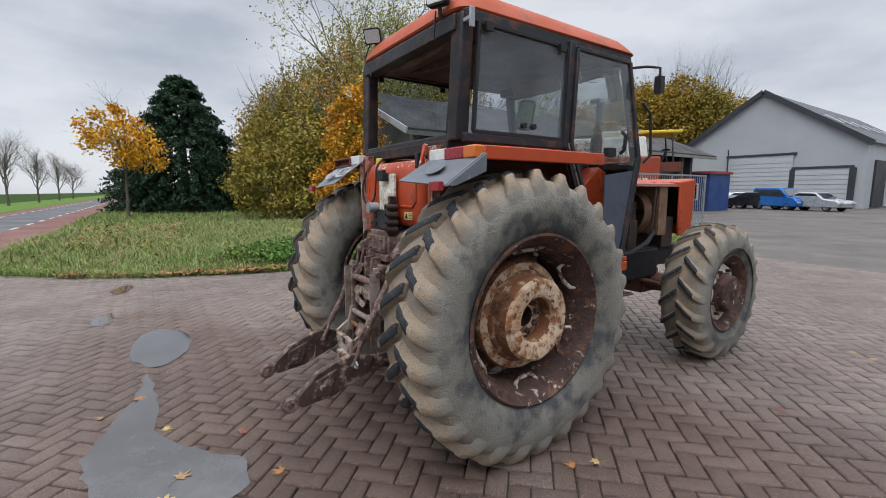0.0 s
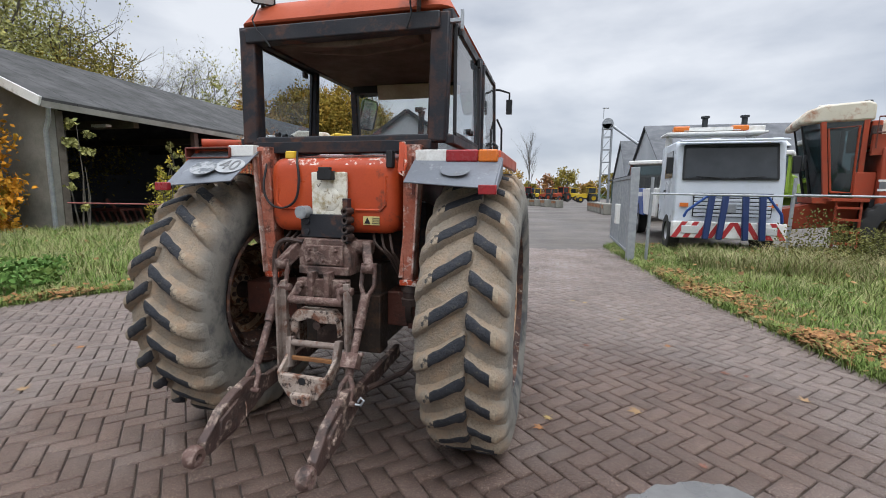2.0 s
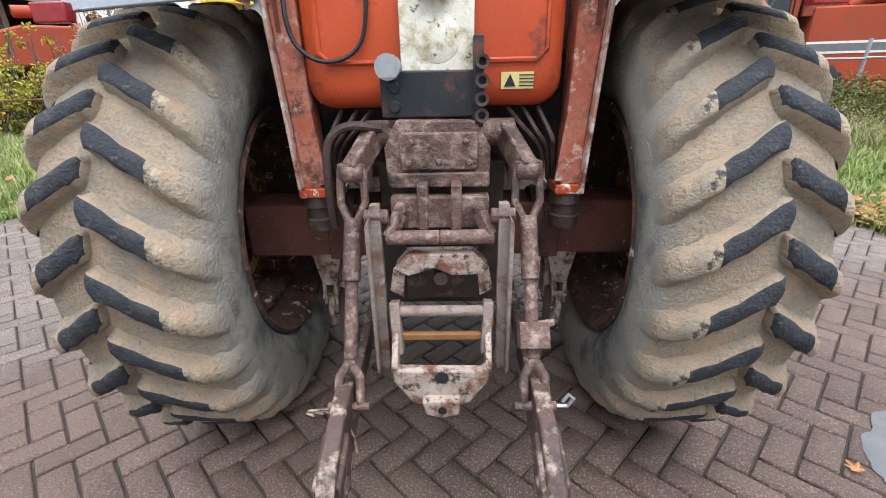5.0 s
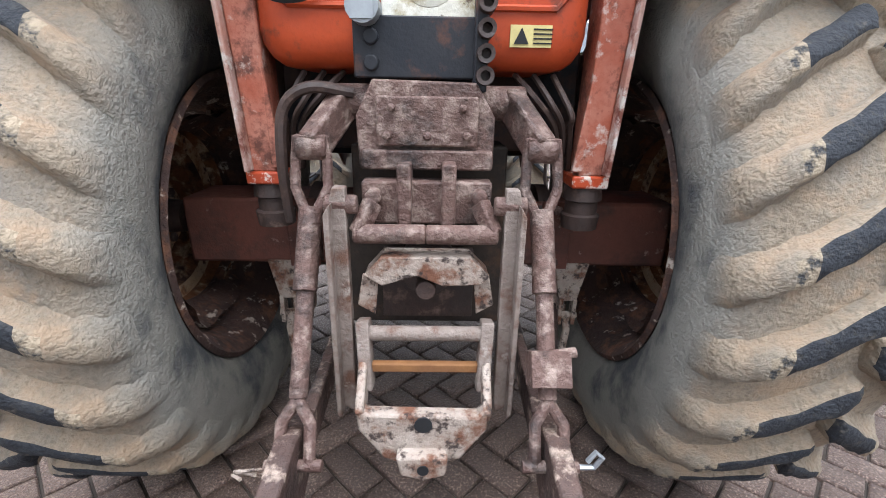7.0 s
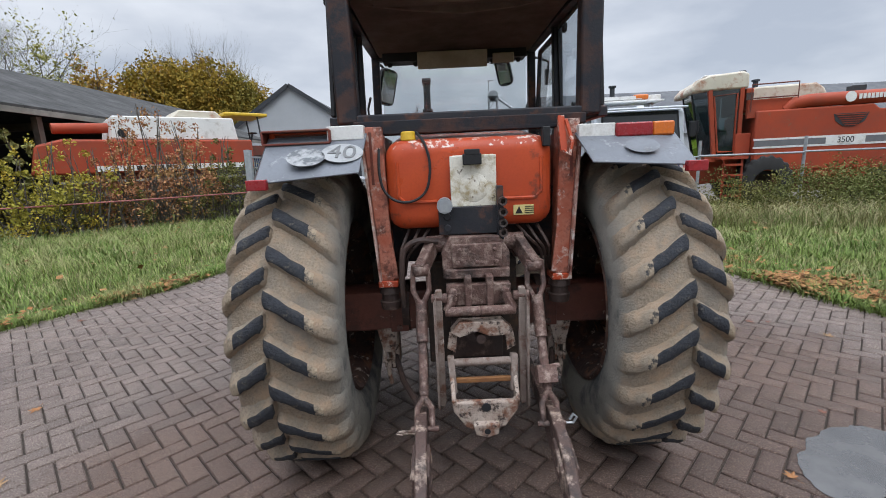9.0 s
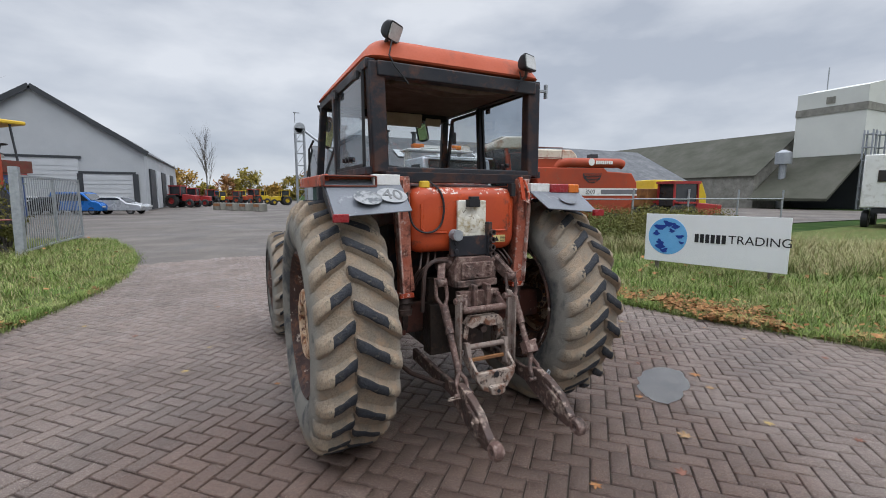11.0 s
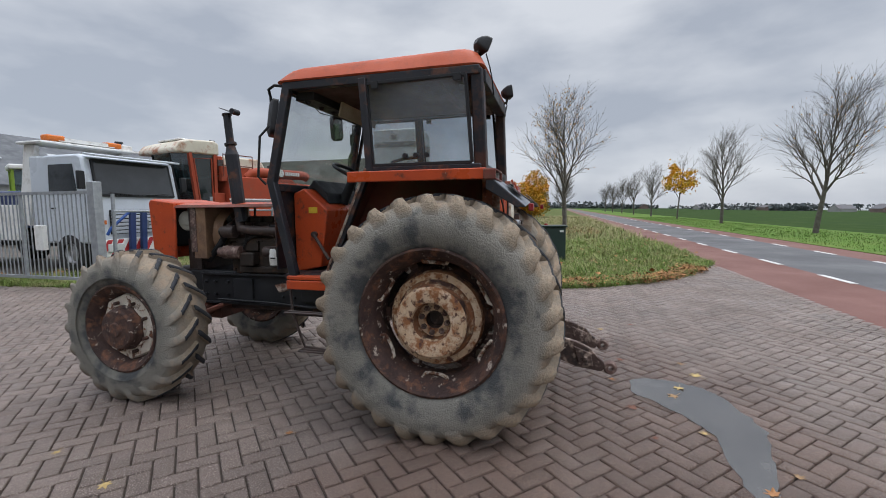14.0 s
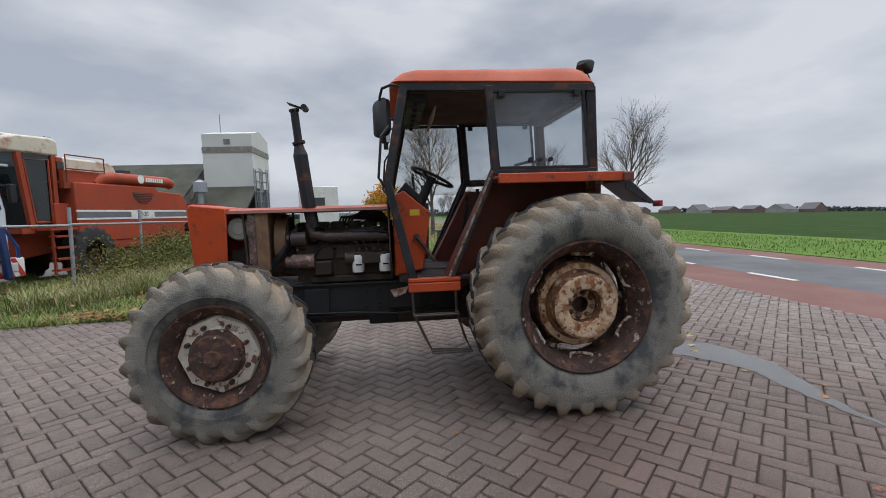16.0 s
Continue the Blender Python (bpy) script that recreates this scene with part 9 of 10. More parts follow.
bm = bmesh.new()
bm_prism(bm, [(-0.9, 0.5), (-0.9, 0.9), (0.9, 1.35), (1.8, 1.35), (1.8, 0.8)], "y", -0.55, 0.55)
part("feeder_house", bm, RED, comb, "red feeder housing", bevel=0.02)
for dx in (0.0, 0.5):
    pbox(comb, "ladder_rail", (1.15 + dx, -1.3, 0.85), (0.05, 0.06, 1.1), RED)
for k in range(4):
    pbox(comb, "ladder_step", (1.4, -1.3, 0.4 + 0.28 * k), (0.5, 0.25, 0.05), RED)
pbox(comb, "platform", (1.4, -1.15, 1.42), (0.75, 0.5, 0.06), RED)
pbox(comb, "mirror", (0.40, -1.12, 2.3), (0.06, 0.2, 0.36), M["black"], bevel=0.02)
for s in (-1, 1):
    harvester_wheel(comb, (2.35, s * 1.1, 0.72), 0.72, 0.5).matrix_local = Matrix.Translation((2.35, s * 1.1, 0.72)) @ pose(0, 0, 0, 0, 0, 90) @ Matrix.Translation((-2.35, -s * 1.1, -0.72))
    harvester_wheel(comb, (5.6, s * 0.9, 0.5), 0.5, 0.35).matrix_local = Matrix.Translation((5.6, s * 0.9, 0.5)) @ pose(0, 0, 0, 0, 0, 90) @ Matrix.Translation((-5.6, -s * 0.9, -0.5))

# ---- second harvester, older, with a yellow sun roof, beyond the western shrubs ----
old = thing("old_harvester", "old red and white harvester with a yellow canopy", "combine harvester", at=(-9.3, 8.4, 0), rz=43)
old.matrix_world = WEST @ old.matrix_world
bm = bmesh.new()
bm_prism(bm, [(-0.45, 1.75), (-0.3, 2.45), (0.2, 2.6), (4.75, 2.62), (4.75, 1.75)], "y", -0.2, 1.9)
part("body", bm, RED, old, "red body side", bevel=0.05)
pbox(old, "lower_body", (2.2, 0.9, 1.35), (4.2, 1.8, 0.85), M["red_dark"])
pbox(old, "white_stripe", (2.6, -0.21, 1.87), (3.6, 0.02, 0.14), M["white"])
for k in range(6):
    pbox(old, "letter_bar", (1.7 + 0.17 * k, -0.226, 1.87), (0.12, 0.012, 0.1), M["black"])
bm = bmesh.new()
bm_prism(bm, [(1.2, 2.62), (1.3, 3.22), (4.3, 3.26), (4.4, 2.62)], "y", -0.05, 1.7)
part("grain_tank", bm, M["white"], old, "long white grain tank", bevel=0.03)
bm = bmesh.new()
bm_cyl(bm, (1.48, -0.07, 2.78), (1.48, -0.04, 2.78), 0.11, seg=20)
part("round_port", bm, M["black"], old)
bm = bmesh.new()
bm_prism(bm, [(2.75, 3.24), (2.9, 3.46), (3.9, 3.46), (4.1, 3.24)], "y", 0.1, 1.5)
part("tank_top", bm, CREAM, old, "rust stained tank top", bevel=0.04)
bm = bmesh.new()
bm_cyl(bm, (0.1, 0.4, 2.9), (1.25, 0.5, 2.95), 0.13)
part("auger", bm, RED, old)
pbox(old, "canopy", (4.75, 0.7, 3.40), (1.3, 1.4, 0.1), M["yellow"], "flat yellow sun canopy", 0.03)
for x, y in ((5.2, 0.1), (5.3, 1.3), (4.4, 1.3)):
    bm = bmesh.new()
    bm_cyl(bm, (x, y, 2.3), (x - 0.1, y, 3.38), 0.025)
    part("canopy_post", bm, M["dark_clad"], old)
pbox(old, "driver_platform", (4.95, 0.7, 2.3), (0.9, 1.5, 0.3), M["red_dark"])
bm = bmesh.new()
bm_tube(bm, [(4.9, 0.5, 2.4), (5.05, 0.5, 2.85)], 0.03, 6)
bm_tube(bm, [(5.05 + 0.12 * math.cos(a), 0.5 + 0.2 * math.sin(a), 2.87) for a in (2 * math.pi * i / 14 for i in range(15))], 0.02, 6, False)
part("steering_wheel", bm, M["black"], old)
pbox(old, "side_rail", (2.2, -0.35, 1.55), (4.4, 0.06, 0.06), M["concrete"])
pbox(old, "side_rail", (2.5, -0.4, 1.25), (3.6, 0.08, 0.08), M["concrete"])
for x, R in ((4.2, 0.75), (0.3, 0.45)):
    for y in (0.0, 1.7):
        bm = bmesh.new()
        bm_lathe(bm, [(-0.2, R * 0.5), (-0.21, R * 0.85), (-0.15, R), (0.15, R), (0.21, R * 0.85), (0.2, R * 0.5)], 28, (x, y, R + 0.44), "y", closed=True)
        bm_lathe(bm, [(-0.1, R * 0.52), (-0.05, 0.0)], 20, (x, y, R + 0.44), "y")
        part("wheel", bm, M["rubber_dark"], old)


# ---- parked cars by the grey shed ----
def car(label, at, rz, paint, van=False):
    c = thing("car", label, "car", "cars parked by the shed", at=at, rz=rz)
    L, W = 4.3, 1.74
    if van:
        prof = [(-2.1, 0.3), (-2.15, 0.75), (-1.9, 0.98), (-1.25, 1.1), (-0.6, 1.72), (-0.3, 1.82), (1.9, 1.84), (2.08, 1.6), (2.12, 0.35)]
        win = [(-1.1, 1.13), (-0.55, 1.62), (1.75, 1.66), (1.85, 1.13)]
    else:
        prof = [(-2.15, 0.3), (-2.2, 0.62), (-2.0, 0.82), (-1.05, 0.95), (-0.4, 1.40), (-0.1, 1.46), (0.9, 1.45), (1.2, 1.36), (1.8, 1.0), (2.15, 0.95), (2.2, 0.6), (2.15, 0.3)]
        win = [(-0.95, 0.98), (-0.38, 1.34), (0.9, 1.38), (1.5, 1.0)]
    bm = bmesh.new()
    bm_prism(bm, prof, "x", -W / 2, W / 2)
    for v in bm.verts:
        if v.co.z > 1.05:
            v.co.x *= 0.84
    b = part("body", bm, paint, c, bevel=0.06)
    for s in (-1, 1):
        bm = bmesh.new()
        bm_prism(bm, win, "x", s * (W / 2 * 0.90), s * (W / 2 * 0.925))
        part("side_window", bm, M["glass_dark"], b)
        for y in (-1.3, 1.3):
            road_wheel(c, (s * 0.76, y, 0.31), 0.31, 0.2, M["wheel_grey"], 0.65)
        pbox(b, "headlamp", (s * 0.62, prof[1][0] - 0.0, 0.66), (0.32, 0.1, 0.13), M["lamp_glass"])
        pbox(b, "tail_lamp", (s * 0.66, prof[-2][0], 0.85), (0.26, 0.1, 0.16), M["red_lens"])
    i = 3 if van else 3
    (y0, z0), (y1, z1) = prof[i], prof[i + 1]
    bm = bmesh.new()
    bm_plate(bm, [(-0.66, y0 + 0.04, z0 + 0.06), (0.66, y0 + 0.04, z0 + 0.06), (0.58, y1 - 0.02, z1 - 0.04), (-0.58, y1 - 0.02, z1 - 0.04)], 0.03)
    part("windscreen", bm, M["glass_dark"], b)
    if van:
        pbox(b, "rear_window", (0, 2.06, 1.35), (1.2, 0.08, 0.4), M["glass_dark"])
    return c


paints = {k: mat(k + "_car_paint", v, tuple(0.85 * q for q in v), 2, 0.25, metal=0.3, bump=0) for k, v in (("silver", (0.42, 0.44, 0.46)), ("white", (0.62, 0.63, 0.64)), ("black", (0.02, 0.02, 0.024)), ("blue", (0.02, 0.14, 0.45)))}
car("silver estate car parked by the shed", (-18.7, 43.6, -0.01), 200, paints["silver"], True)
car("white saloon car parked by the shed", (-15.9, 43.8, -0.01), 150, paints["white"])
car("black saloon car parked by the shed", (-13.9, 43.2, -0.01), 100, paints["black"])
car("bright blue van parked by the shed", (-12.1, 42.6, -0.01), 65, paints["blue"], True)
car("silver saloon car parked by the shed", (-9.6, 42.2, -0.01), 70, paints["silver"])


# ---- farm machines further off ----
def farm_tractor(label, at, rz, paint, big=1.0):
    c = thing("farm_tractor", label, "tractor", "machines across the yard", at=at, rz=rz)
    k = big
    bm = bmesh.new()
    bm_prism(bm, [(-1.9 * k, 0.75 * k), (-1.95 * k, 1.35 * k), (-0.3 * k, 1.5 * k), (-0.3 * k, 0.75 * k)], "x", -0.36 * k, 0.36 * k)
    part("bonnet", bm, paint, c, bevel=0.04)
    bm = bmesh.new()
    for x in (-0.6, 0.6):
        for y in (-0.3, 1.0):
            bm_bar(bm, (x * k, y * k, 1.3 * k), (x * 0.95 * k, y * k, 2.4 * k), 0.07, 0.07, (0, 1, 0))
    bm_box(bm, (0, 0.35 * k, 2.45 * k), (1.3 * k, 1.5 * k, 0.12 * k))
    part("cab_frame", bm, paint, c)
    pbox(c, "cab_glass", (0, 0.35 * k, 1.85 * k), (1.1 * k, 1.2 * k, 1.1 * k), M["glass_dark"])
    pbox(c, "chassis", (0, -0.4 * k, 0.75 * k), (0.5 * k, 2.8 * k, 0.4 * k), M["black"])
    for s in (-1, 1):
        bm = bmesh.new()
        bm_box(bm, (s * 0.75 * k, 0.5 * k, 1.48 * k), (0.4 * k, 1.1 * k, 0.08 * k))
        part("fender", bm, paint, c)
        road_wheel(c, (s * 0.75 * k, 0.6 * k, 0.75 * k), 0.75 * k, 0.42 * k, paint, 0.5, 14)
        road_wheel(c, (s * 0.7 * k, -1.45 * k, 0.48 * k), 0.48 * k, 0.32 * k, paint, 0.5, 12)
    return c


def cab_harvester(label, at, rz, paint, roof_m, h=1.0):
    c = thing("parked_harvester", label, "combine harvester", "harvesters across the yard", at=at, rz=rz)
    pbox(c, "body", (0, 2.9, 1.55), (2.4, 3.6, 1.1), paint, bevel=0.05)
    pbox(c, "tank", (0, 2.6, 2.3), (2.0, 2.2, 0.5), paint, bevel=0.08)
    pbox(c, "side_band", (-1.22, 2.9, 1.85), (0.03, 3.4, 0.25), M["white"])
    pbox(c, "cab_roof", (0, 0.3, 3.42 * h), (2.0, 1.8, 0.22), roof_m, bevel=0.06)
    pbox(c, "cab_glass", (0, 0.3, 2.45 * h), (1.66, 1.4, 1.7), M["glass_teal"])
    pbox(c, "seat", (0, 0.6, 2.0), (0.6, 0.5, 0.9), M["black"], bevel=0.05)
    pbox(c, "steering_column", (0, 0.0, 1.95), (0.12, 0.12, 0.8), M["black"])
    for x in (-0.86, 0.86):
        for y in (-0.42, 1.0):
            pbox(c, "cab_post", (x, y, 2.45 * h), (0.11, 0.11, 1.75), paint)
    pbox(c, "cab_floor", (0, 0.3, 1.5), (1.9, 1.6, 0.2), paint)
    bm = bmesh.new()
    bm_prism(bm, [(-1.6, 0.35), (-1.6, 0.85), (0.6, 1.5), (1.0, 1.5), (1.0, 1.0)], "x", -0.6, 0.6)
    part("feeder_house", bm, paint, c)
    for s in (-1, 1):
        road_wheel(c, (s * 1.25, 1.1, 0.8), 0.8, 0.5, M["yellow"], 0.45, 16)
        road_wheel(c, (s * 1.1, 4.4, 0.5), 0.5, 0.32, M["yellow"], 0.45, 12)
    return c


LIME = mat("lime_green_paint", (0.22, 0.34, 0.03), (0.18, 0.28, 0.03), 2, 0.45)
cab_harvester("red harvester with a white roofed cab", (6.3, 24.2, 0), -22, M["red_dark"], M["white"], 0.94)
cab_harvester("lime green harvester with a white cab roof", (8.7, 23.6, 0), -24, LIME, M["white"], 0.95)
cab_harvester("lime green harvester with a tall white cab", (11.4, 22.6, 0), -28, LIME, M["white"], 1.03)
YEL = mat("machine_yellow", (0.60, 0.42, 0.02), (0.52, 0.36, 0.02), 2, 0.45)
BLU = mat("machine_blue", (0.02, 0.12, 0.35), (0.02, 0.10, 0.3), 2, 0.45)
TR = mat("tractor_red", (0.34, 0.03, 0.03), (0.28, 0.03, 0.03), 2, 0.4)
farm_tractor("red tractor beside the grey shed", (-6.6, 62, 0), 60, TR, 1.1)
farm_tractor("red tractor beside the grey shed", (-5.2, 66, 0), 70, TR, 1.0)
farm_tractor("red tractor behind the fence", (17.0, 10.0, 0), 75, TR, 0.9)
for k, (x, y, c, lab) in enumerate([(-2.0, 84, YEL, "yellow"), (1.2, 88, YEL, "yellow"), (3.6, 80, YEL, "yellow"), (-3.0, 90, BLU, "blue"), (5.2, 92, YEL, "yellow"), (-4.2, 86, TR, "red"), (0.0, 82, RED, "red"), (6.4, 70, YEL, "yellow"), (2.4, 76, RED, "red")]):
    farm_tractor(lab + " machine parked far across the yard", (x, y, 0), 40 * k, c, 0.9 + 0.05 * (k % 3))
# dump trailer and yellow truck beyond the harvester
dump = thing("dump_trailer", "rusty orange dump trailer", "trailer", at=(16.4, 12.2, 0), rz=68)
OCH = mat("rusty_orange_body", (0.32, 0.14, 0.05), (0.24, 0.10, 0.04), 2, 0.6, spots=((0.14, 0.06, 0.03), 3, 0.4, 0.1))
bm = bmesh.new()
bm_prism(bm, [(-1.1, 1.1), (-1.25, 1.95), (1.25, 1.95), (1.1, 1.1)], "y", -2.2, 2.2)
part("tub", bm, OCH, dump, bevel=0.03)
for y in (-2.0, -1.0, 0.0, 1.0, 2.0):
    pbox(dump, "rib", (-1.2, y, 1.5), (0.1, 0.1, 0.85), OCH)
    pbox(dump, "rib", (1.2, y, 1.5), (0.1, 0.1, 0.85), OCH)
for s in (-1, 1):
    road_wheel(dump, (s * 0.95, 0.6, 0.55), 0.55, 0.4, M["wheel_grey"], 0.5, 12)
pbox(dump, "chassis", (0, 0, 0.95), (0.9, 4.6, 0.2), M["black"])
yt = thing("yellow_truck", "yellow truck with a boxy cab behind the trailer", "truck", at=(20.6, 13.0, 0), rz=70)
bm = bmesh.new()
bm_prism(bm, [(-1.0, 0.6), (-1.0, 1.6), (-0.7, 2.35), (1.9, 2.45), (2.0, 0.6)], "x", -1.1, 1.1)
part("cab", bm, YEL, yt, bevel=0.05)
pbox(yt, "windscreen", (0, -0.93, 1.95), (1.8, 0.12, 0.55), M["glass_dark"], rot=(-22, 0, 0))
for s in (-1, 1):
    pbox(yt, "side_window", (s * 1.105, 0.1, 1.9), (0.02, 1.1, 0.5), M["glass_dark"])
    road_wheel(yt, (s * 0.95, 0.0, 0.48), 0.48, 0.3, M["wheel_grey"], 0.55)
pbox(yt, "load_body", (0, 3.2, 1.4), (2.3, 2.6, 0.8), OCH)
for k in range(9):
    bx = thing("concrete_block", "grey concrete barrier block with an orange face", "block", "barrier blocks", at=(5.0 - 0.1 * k if k < 5 else 1.5 - 1.2 * (k - 5), 31.0 + 1.6 * k if k < 5 else 44 + 2.0 * (k - 5), 0), rz=4 * k)
    pbox(bx, "block", (0, 0, 0.38), (0.8, 1.4, 0.76), M["concrete"], bevel=0.03)
    pbox(bx, "painted_face", (-0.41, 0, 0.55), (0.02, 1.2, 0.25), OCH)
# tools and frames glimpsed under the cart shed
for k, (x, y, w, h, c) in enumerate([(-12.5, 8.0, 1.6, 1.0, "red_dark"), (-13.0, 11.5, 2.2, 1.4, "iron_dark"), (-12.2, 15.2, 1.8, 1.2, "red_dark"), (-13.4, 18.6, 2.0, 1.6, "iron_dark")]):
    im = thing("stored_implement", "old farm implement in the dark shed", "implement", "implements in the shed", at=west(x, y) + (0,), rz=15 * k)
    bm = bmesh.new()
    bm_box(bm, (0, 0, h * 0.55), (w, 0.12, 0.12))
    bm_box(bm, (0, 0.9, h * 0.55), (w, 0.12, 0.12))
    for q in range(5):
        bm_bar(bm, (-w / 2 + q * w / 4, 0, h * 0.55), (-w / 2 + q * w / 4, 0.2, 0.0), 0.05, 0.08, (0, 1, 0))
        bm_bar(bm, (-w / 2 + q * w / 4, 0.9, h * 0.55), (-w / 2 + q * w / 4, 1.1, 0.0), 0.05, 0.08, (0, 1, 0))
    bm_bar(bm, (-w / 3, 0, h * 0.55), (-w / 3, 0.9, h * 0.55), 0.1, 0.1)
    bm_bar(bm, (w / 3, 0, h * 0.55), (w / 3, 0.9, h * 0.55), 0.1, 0.1)
    bm_bar(bm, (0, 0, h), (0, 0.45, h * 0.55), 0.08, 0.1)
    part("frame", bm, M[c], im)

# muted wall and roof colours with the distance haze already in them
M["far_brick"] = mat("hazy_far_brick", (0.17, 0.12, 0.105), (0.15, 0.11, 0.10), 0.3, 0.9, bump=0)
M["far_pale"] = mat("hazy_far_render", (0.30, 0.30, 0.29), (0.26, 0.26, 0.25), 0.3, 0.9, bump=0)
M["far_tile"] = mat("hazy_far_tiles", (0.105, 0.105, 0.115), (0.12, 0.105, 0.105), 0.2, 0.9, bump=0)
# far village south-east of the road
for k, (az, d, w) in enumerate([(118, 420, 14), (121, 400, 12), (124, 430, 16), (127, 390, 15), (129.5, 400, 18), (132, 410, 14), (134.5, 395, 17), (137, 400, 12), (112, 520, 20), (106, 560, 24), (100, 600, 18)]):
    a = radians(az)
    x, y = d * math.sin(a), d * math.cos(a)
    gable_house("village_house", "far brick house with a dark tiled roof", x - w / 2, x + w / 2, y - 5, y + 5, 2.2 + 0.4 * (k % 3), 5.0 + 0.6 * (k % 4), "x" if k % 3 else "y", M["far_brick"] if k % 3 else M["far_pale"], M["far_tile"]).location.z = low(y) - 0.05

for k in range(4):
    gt = thing("grey_trailer", "low grey trailer parked far along the verge", "trailer", "grey trailers in a row", at=(62.5, 5.2 + 2.0 * k, 0), rz=3 * k)
    pbox(gt, "body", (0, 0, 1.35), (6.0, 1.7, 1.3), M["steel"], bevel=0.04)
    for j in range(5):
        pbox(gt, "rib", (-3.02, -0.7 + 0.35 * j, 1.35), (0.05, 0.06, 1.3), M["concrete"])
    for s in (-1, 1):
        bm = bmesh.new()
        bm_lathe(bm, [(-0.12, 0.15), (-0.12, 0.34), (0.12, 0.34), (0.12, 0.15)], 14, (0.6, s * 0.75, 0.36), "y", closed=True)
        part("wheel", bm, M["rubber_dark"], gt)

# ---- puddles, single leaves, pavers ----
water = mat("puddle_water", (0.050, 0.047, 0.045), (0.080, 0.076, 0.072), 5.5, 0.04, bump=0, rough_var=0.01, spec=1.0, speck=(0.9, 1.0, 1.0))
water.node_tree.nodes["Principled BSDF"].inputs["IOR"].default_value = 1.6
# outlines on the ground
POOLS = [("puddle_1", "broad curved puddle mirroring the sky", [(-1.62, -1.84), (-1.17, -1.91), (-0.77, -2.04), (-0.36, -2.14), (0.05, -2.09), (0.33, -1.93), (0.44, -1.66), (0.40, -1.44), (0.14, -1.39), (-0.03, -1.50), (-0.25, -1.67), (-0.5, -1.78), (-1.05, -1.79)]),
         ("puddle_2", "round shallow puddle mirroring the sky", [(1.55, -0.64), (1.63, -0.48), (1.80, -0.34), (2.03, -0.24), (2.20, -0.24), (2.29, -0.36), (2.24, -0.50), (2.03, -0.66), (1.78, -0.76), (1.60, -0.77)]),
         ("puddle_3", "small shallow puddle", [(-3.45, -2.3), (-3.6, -2.39), (-3.85, -2.36), (-4.05, -2.24), (-3.8, -2.18), (-3.55, -2.21)]),
         ("puddle_4", "small shallow puddle", [(-5.25, -2.2), (-5.5, -2.3), (-5.85, -2.2), (-5.9, -2.06), (-5.5, -2.05)]),
         ("puddle_5", "oval shallow puddle mirroring the sky", [(-1.72, -1.80), (-2.0, -1.94), (-2.36, -1.98), (-2.72, -1.92), (-2.94, -1.74), (-2.66, -1.50), (-2.2, -1.48), (-1.84, -1.62)])]


def pool(name, label, line):
    """A thin sheet of water with a rounded, slightly ragged outline."""
    ring = [Vector((x, y, 0)) for x, y in line]
    bm = bmesh.new()
    out = []
    for i in range(len(ring)):
        a, b, c, d = ring[i - 1], ring[i], ring[(i + 1) % len(ring)], ring[(i + 2) % len(ring)]
        for k in range(8):
            t = k / 8
            q = 0.5 * ((2 * b) + (c - a) * t + (2 * a - 5 * b + 4 * c - d) * t * t + (3 * b - a - 3 * c + d) * t ** 3)
            n1, n2 = noise.noise(q * 7 + Vector((3, 1, 0))), noise.noise(q * 7 + Vector((0, 9, 5)))
            m1, m2 = noise.noise(q * 26), noise.noise(q * 26 + Vector((4, 4, 4)))
            out.append(bm.verts.new((q.x + 0.035 * n1 + 0.018 * m1, q.y + 0.035 * n2 + 0.018 * m2, 0.0042)))
    bm.faces.new(out)
    return solid(name, bm, water, label, "puddle", kind="structure", smooth=0)


for nm, lab, line in POOLS:
    pool(nm, lab, line)

leaf_mats = [mat("fallen_leaf_%s" % k, c, tuple(v * 0.75 for v in c), 30, 0.7, bump=0.2) for k, c in (("tan", (0.32, 0.20, 0.10)), ("orange", (0.33, 0.15, 0.055)), ("yellow", (0.46, 0.33, 0.13)), ("rust", (0.20, 0.085, 0.055)))]


def fallen_leaf(x, y, size, turn, k):
    """A curled, lobed leaf with a stalk."""
    lr = random.Random(k * 31 + int(1000 * abs(x + y)))
    lobes = [(90, 0.62), (38, 0.56), (142, 0.56), (-12, 0.42), (192, 0.42)]
    bm = bmesh.new()
    c = bm.verts.new((0, 0, 0.008))
    vs, curl = [], lr.uniform(0.1, 0.5)
    for i in range(40):
        q = 9.0 * i
        r = 0.2 + max((ln - 0.2) * max(0.0, 1 - abs((q - a + 180) % 360 - 180) / 27) for a, ln in lobes) * lr.uniform(0.8, 1.08)
        u, v = r * math.cos(radians(q)), r * math.sin(radians(q))
        vs.append(bm.verts.new((u * size, v * size, 0.004 + size * curl * r * r * (0.5 + 0.5 * math.sin(radians(2 * q) + k)))))
    for i in range(40):
        bm.faces.new((c, vs[i], vs[(i + 1) % 40]))
    bm_tube(bm, [(0, -0.15 * size, 0.006), (0.03 * size, -0.5 * size, 0.006), (0.1 * size, -0.75 * size, 0.008)], 0.0012, 4)
    ob = solid("fallen_leaf", bm, leaf_mats[k % 4], ("dry tan", "dry orange", "faded yellow", "rust brown")[k % 4] + " fallen leaf lying on the pavers", "leaf", "leaves on the paving", smooth=0)
    ob.matrix_world = pose(x, y, 0.002, rng.uniform(-4, 4), rng.uniform(-4, 4), turn)


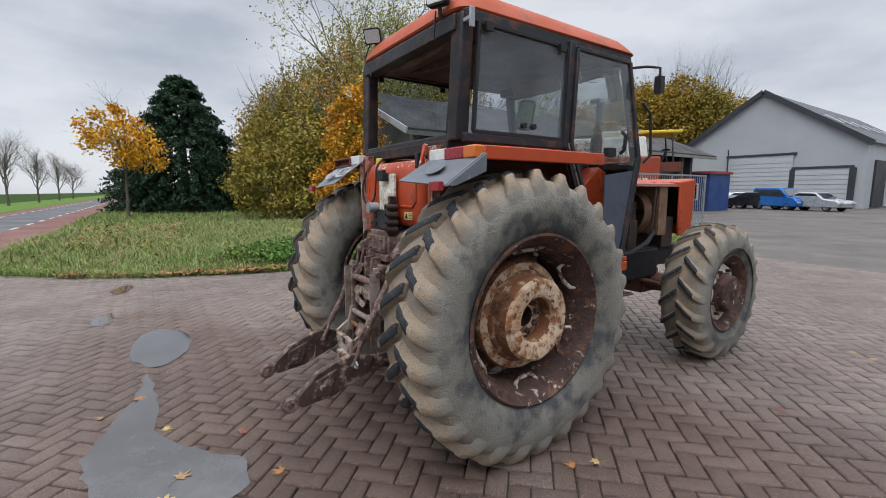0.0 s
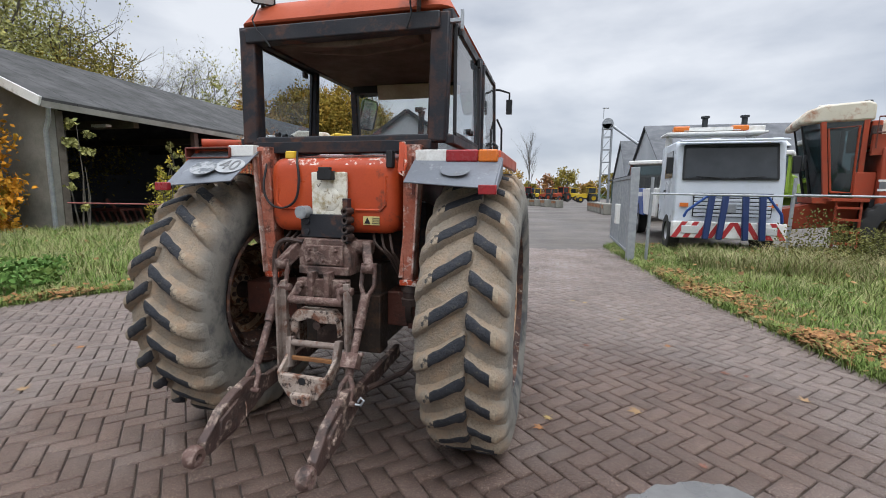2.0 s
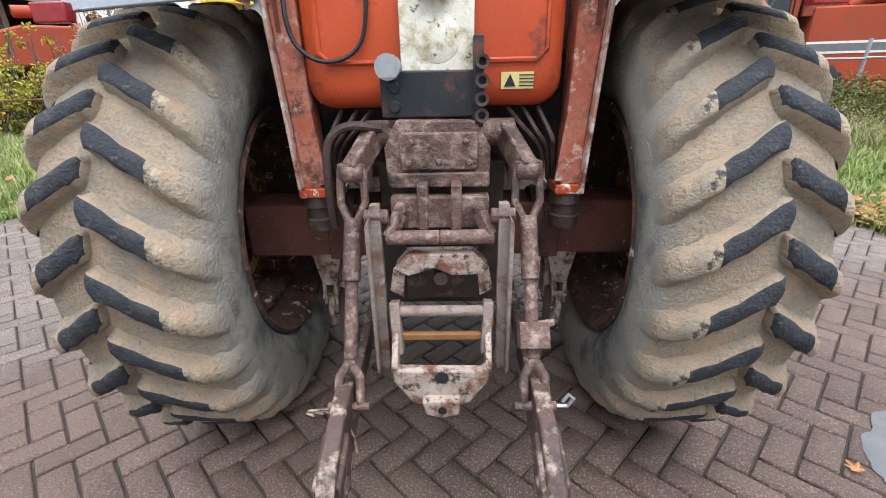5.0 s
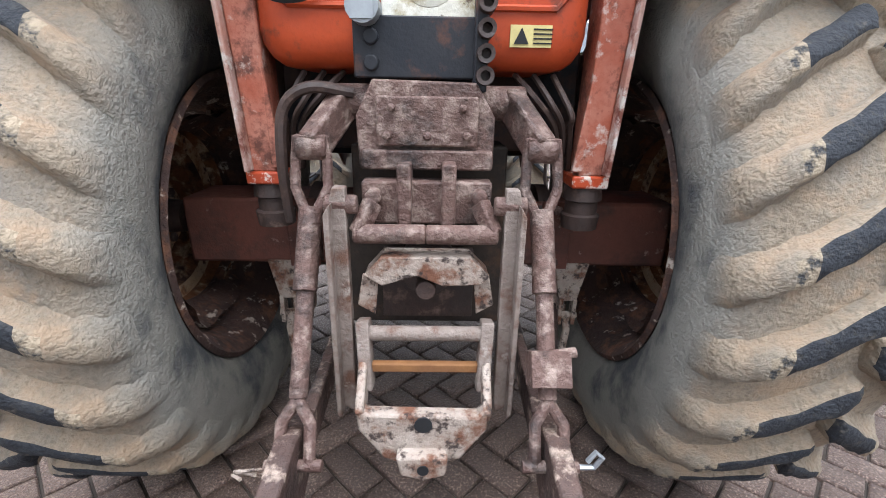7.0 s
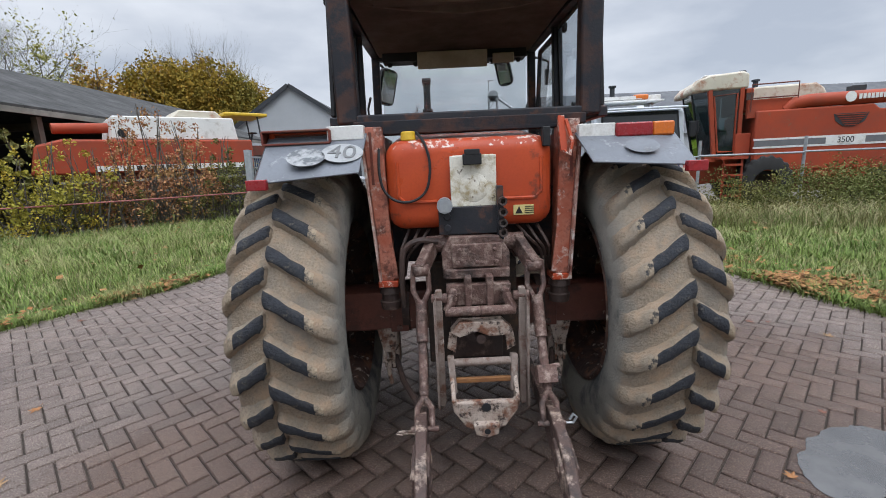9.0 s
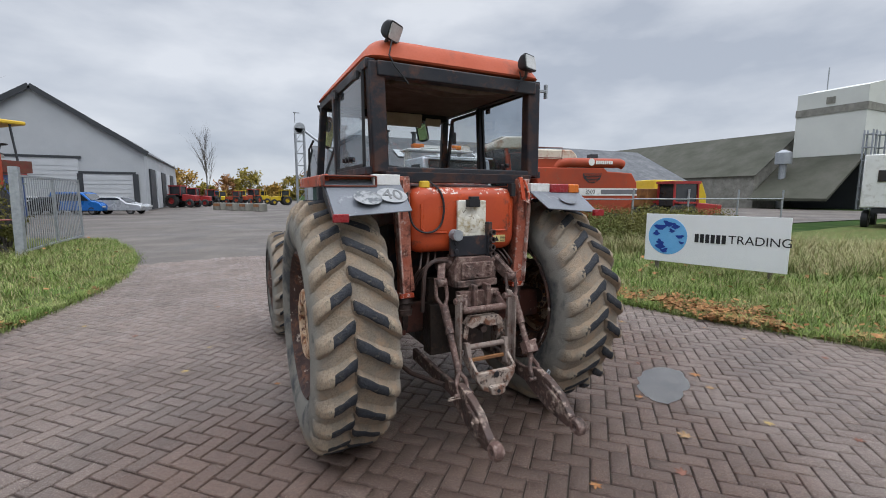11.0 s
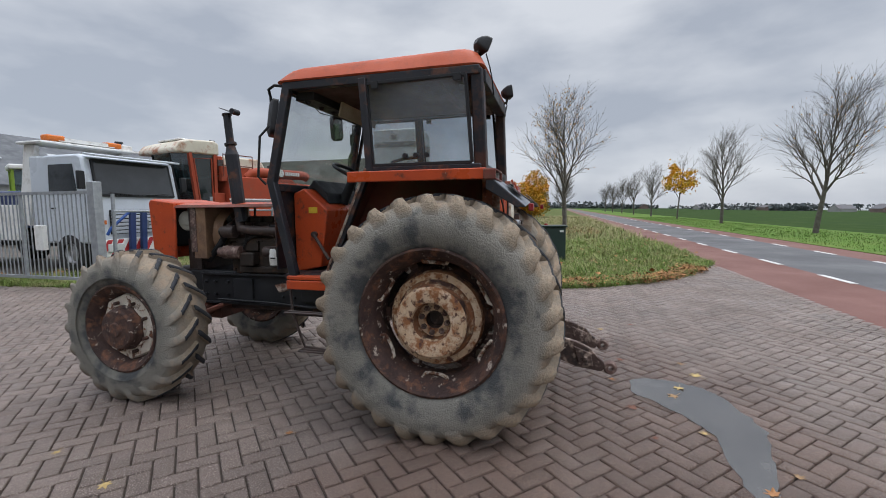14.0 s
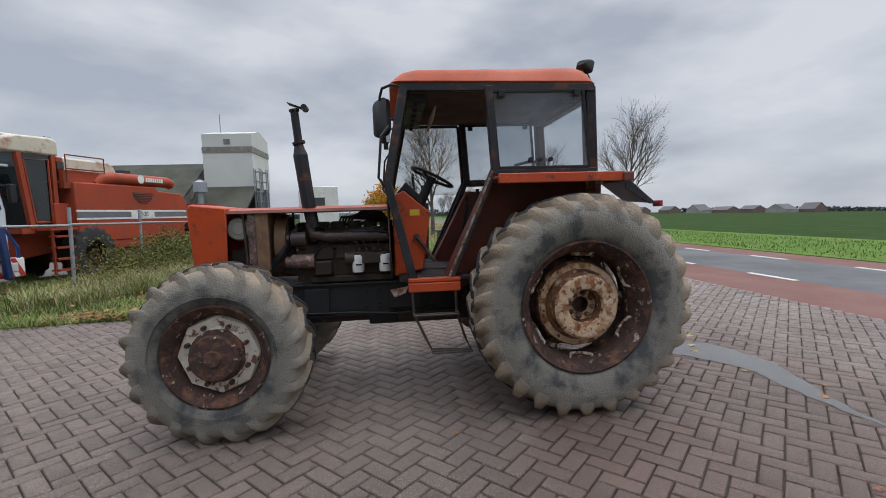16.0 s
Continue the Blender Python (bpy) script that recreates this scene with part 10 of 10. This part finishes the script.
LEAVES = [(2.08, 2.86, 2), (-1.15, 0.98, 1), (0.28, -1.78, 2), (0.1, -1.7, 0), (1.2, 0.1, 1), (1.5, -0.6, 1), (1.85, 0.5, 0), (2.2, -0.75, 0), (2.35, -0.5, 1), (0.9, -1.4, 3), (0.35, -1.25, 1), (-0.2, -1.35, 3),
          (-2.1, -1.1, 3), (-3.1, 0.4, 1), (-2.6, -0.4, 0), (0.6, -2.0, 2), (0.9, -1.95, 0), (2.7, 1.4, 3), (2.4, 2.0, 1), (3.1, 1.0, 0), (1.6, 1.8, 3), (2.0, -1.3, 2), (1.3, -1.15, 0), (-0.5, -1.75, 2), (-1.1, -1.9, 1), (-0.9, -2.1, 0)]
for k, (x, y, c) in enumerate(LEAVES):
    fallen_leaf(x, y, rng.uniform(0.06, 0.12), rng.uniform(0, 360), c)
for k in range(34):
    x, y = rng.uniform(-5, 4), rng.uniform(-4, 7)
    if abs(x) > 1.2 or y < -1.2:
        fallen_leaf(x, y, rng.uniform(0.05, 0.085), rng.uniform(0, 360), int(rng.integers(0, 4)))

# herringbone pavers laid at 45 degrees to the road, the zigzag running along it
PITCH = 0.117
PAVED = [(x - 0.14, y + 0.05) for x, y in LEFT_EDGE[:12]] + [(-3.9, 9.2), (-1.5, 9.9), (1.2, 9.4), (3.0, 10.2)] + [(x + 0.14, y + 0.05) for x, y in RIGHT_EDGE[:14][::-1]]


def paver_verts(cx, cy, along_u, rnd):
    """The corners of one paver: a chamfered top and its sunken foot."""
    lu, lv = (PITCH - 0.0055, PITCH / 2 - 0.0055) if along_u else (PITCH / 2 - 0.0055, PITCH - 0.0055)
    z, tx, ty = rnd.normal(0, 0.0011), rnd.normal(0, 0.008), rnd.normal(0, 0.008)
    r = 0.70710678
    out = []
    for inset, drop in ((0.005, 0.0), (0.0, 0.006), (0.0, 0.03)):
        for su, sv in ((-1, -1), (1, -1), (1, 1), (-1, 1)):
            u, v = su * (lu - inset), sv * (lv - inset)
            out.append((cx + (u + v) * r, cy + (u - v) * r, z + tx * u + ty * v - drop))
    return out


PF = [(3, 2, 1, 0)] + [(i, (i + 1) % 4, 4 + (i + 1) % 4, 4 + i) for i in range(4)] + [(4 + i, 4 + (i + 1) % 4, 8 + (i + 1) % 4, 8 + i) for i in range(4)]
prnd = np.random.default_rng(11)
ij = [(i, j) for i in range(-100, 172) for j in range(-172, 100) if (i - j) % 4 in (0, 3)]
cells = np.array(ij)
d4 = (cells[:, 0] - cells[:, 1]) % 4
cu = np.where(d4 == 0, cells[:, 0] + 1.0, cells[:, 0] + 0.5) * PITCH
cv = np.where(d4 == 0, cells[:, 1] + 0.5, cells[:, 1] + 1.0) * PITCH
cxy = np.stack([(cu + cv) * 0.70710678 + 0.027, (cu - cv) * 0.70710678 + 0.126], 1)
keep = inside(PAVED, cxy)
cxy, d4 = cxy[keep], d4[keep]
near = (cxy[:, 0] > -3.1) & (cxy[:, 0] < -1.2) & (cxy[:, 1] > -0.6) & (cxy[:, 1] < 2.7)
vs, fs = [], []
for (x, y), d in zip(cxy[~near], d4[~near]):
    o = len(vs)
    vs.extend(paver_verts(x, y, d == 0, prnd))
    fs.extend([tuple(o + q for q in f) for f in PF])
paving = tagged(raw_mesh("paving", vs, fs, M["brick"]), "grey-brown concrete pavers laid in herringbone", "paving", kind="structure")
shapes = []
for q in range(8):
    me = bpy.data.meshes.new("paver")
    me.from_pydata(paver_verts(0, 0, q % 2 == 0, prnd), [], PF)
    me.materials.append(M["brick_piece"])
    shapes.append(me)
for (x, y), d in zip(cxy[near], d4[near]):
    ob = new("paver", shapes[int(prnd.integers(0, 4)) * 2 + (0 if d == 0 else 1)])
    ob.location = (x, y, 0)
    ob.parent = paving
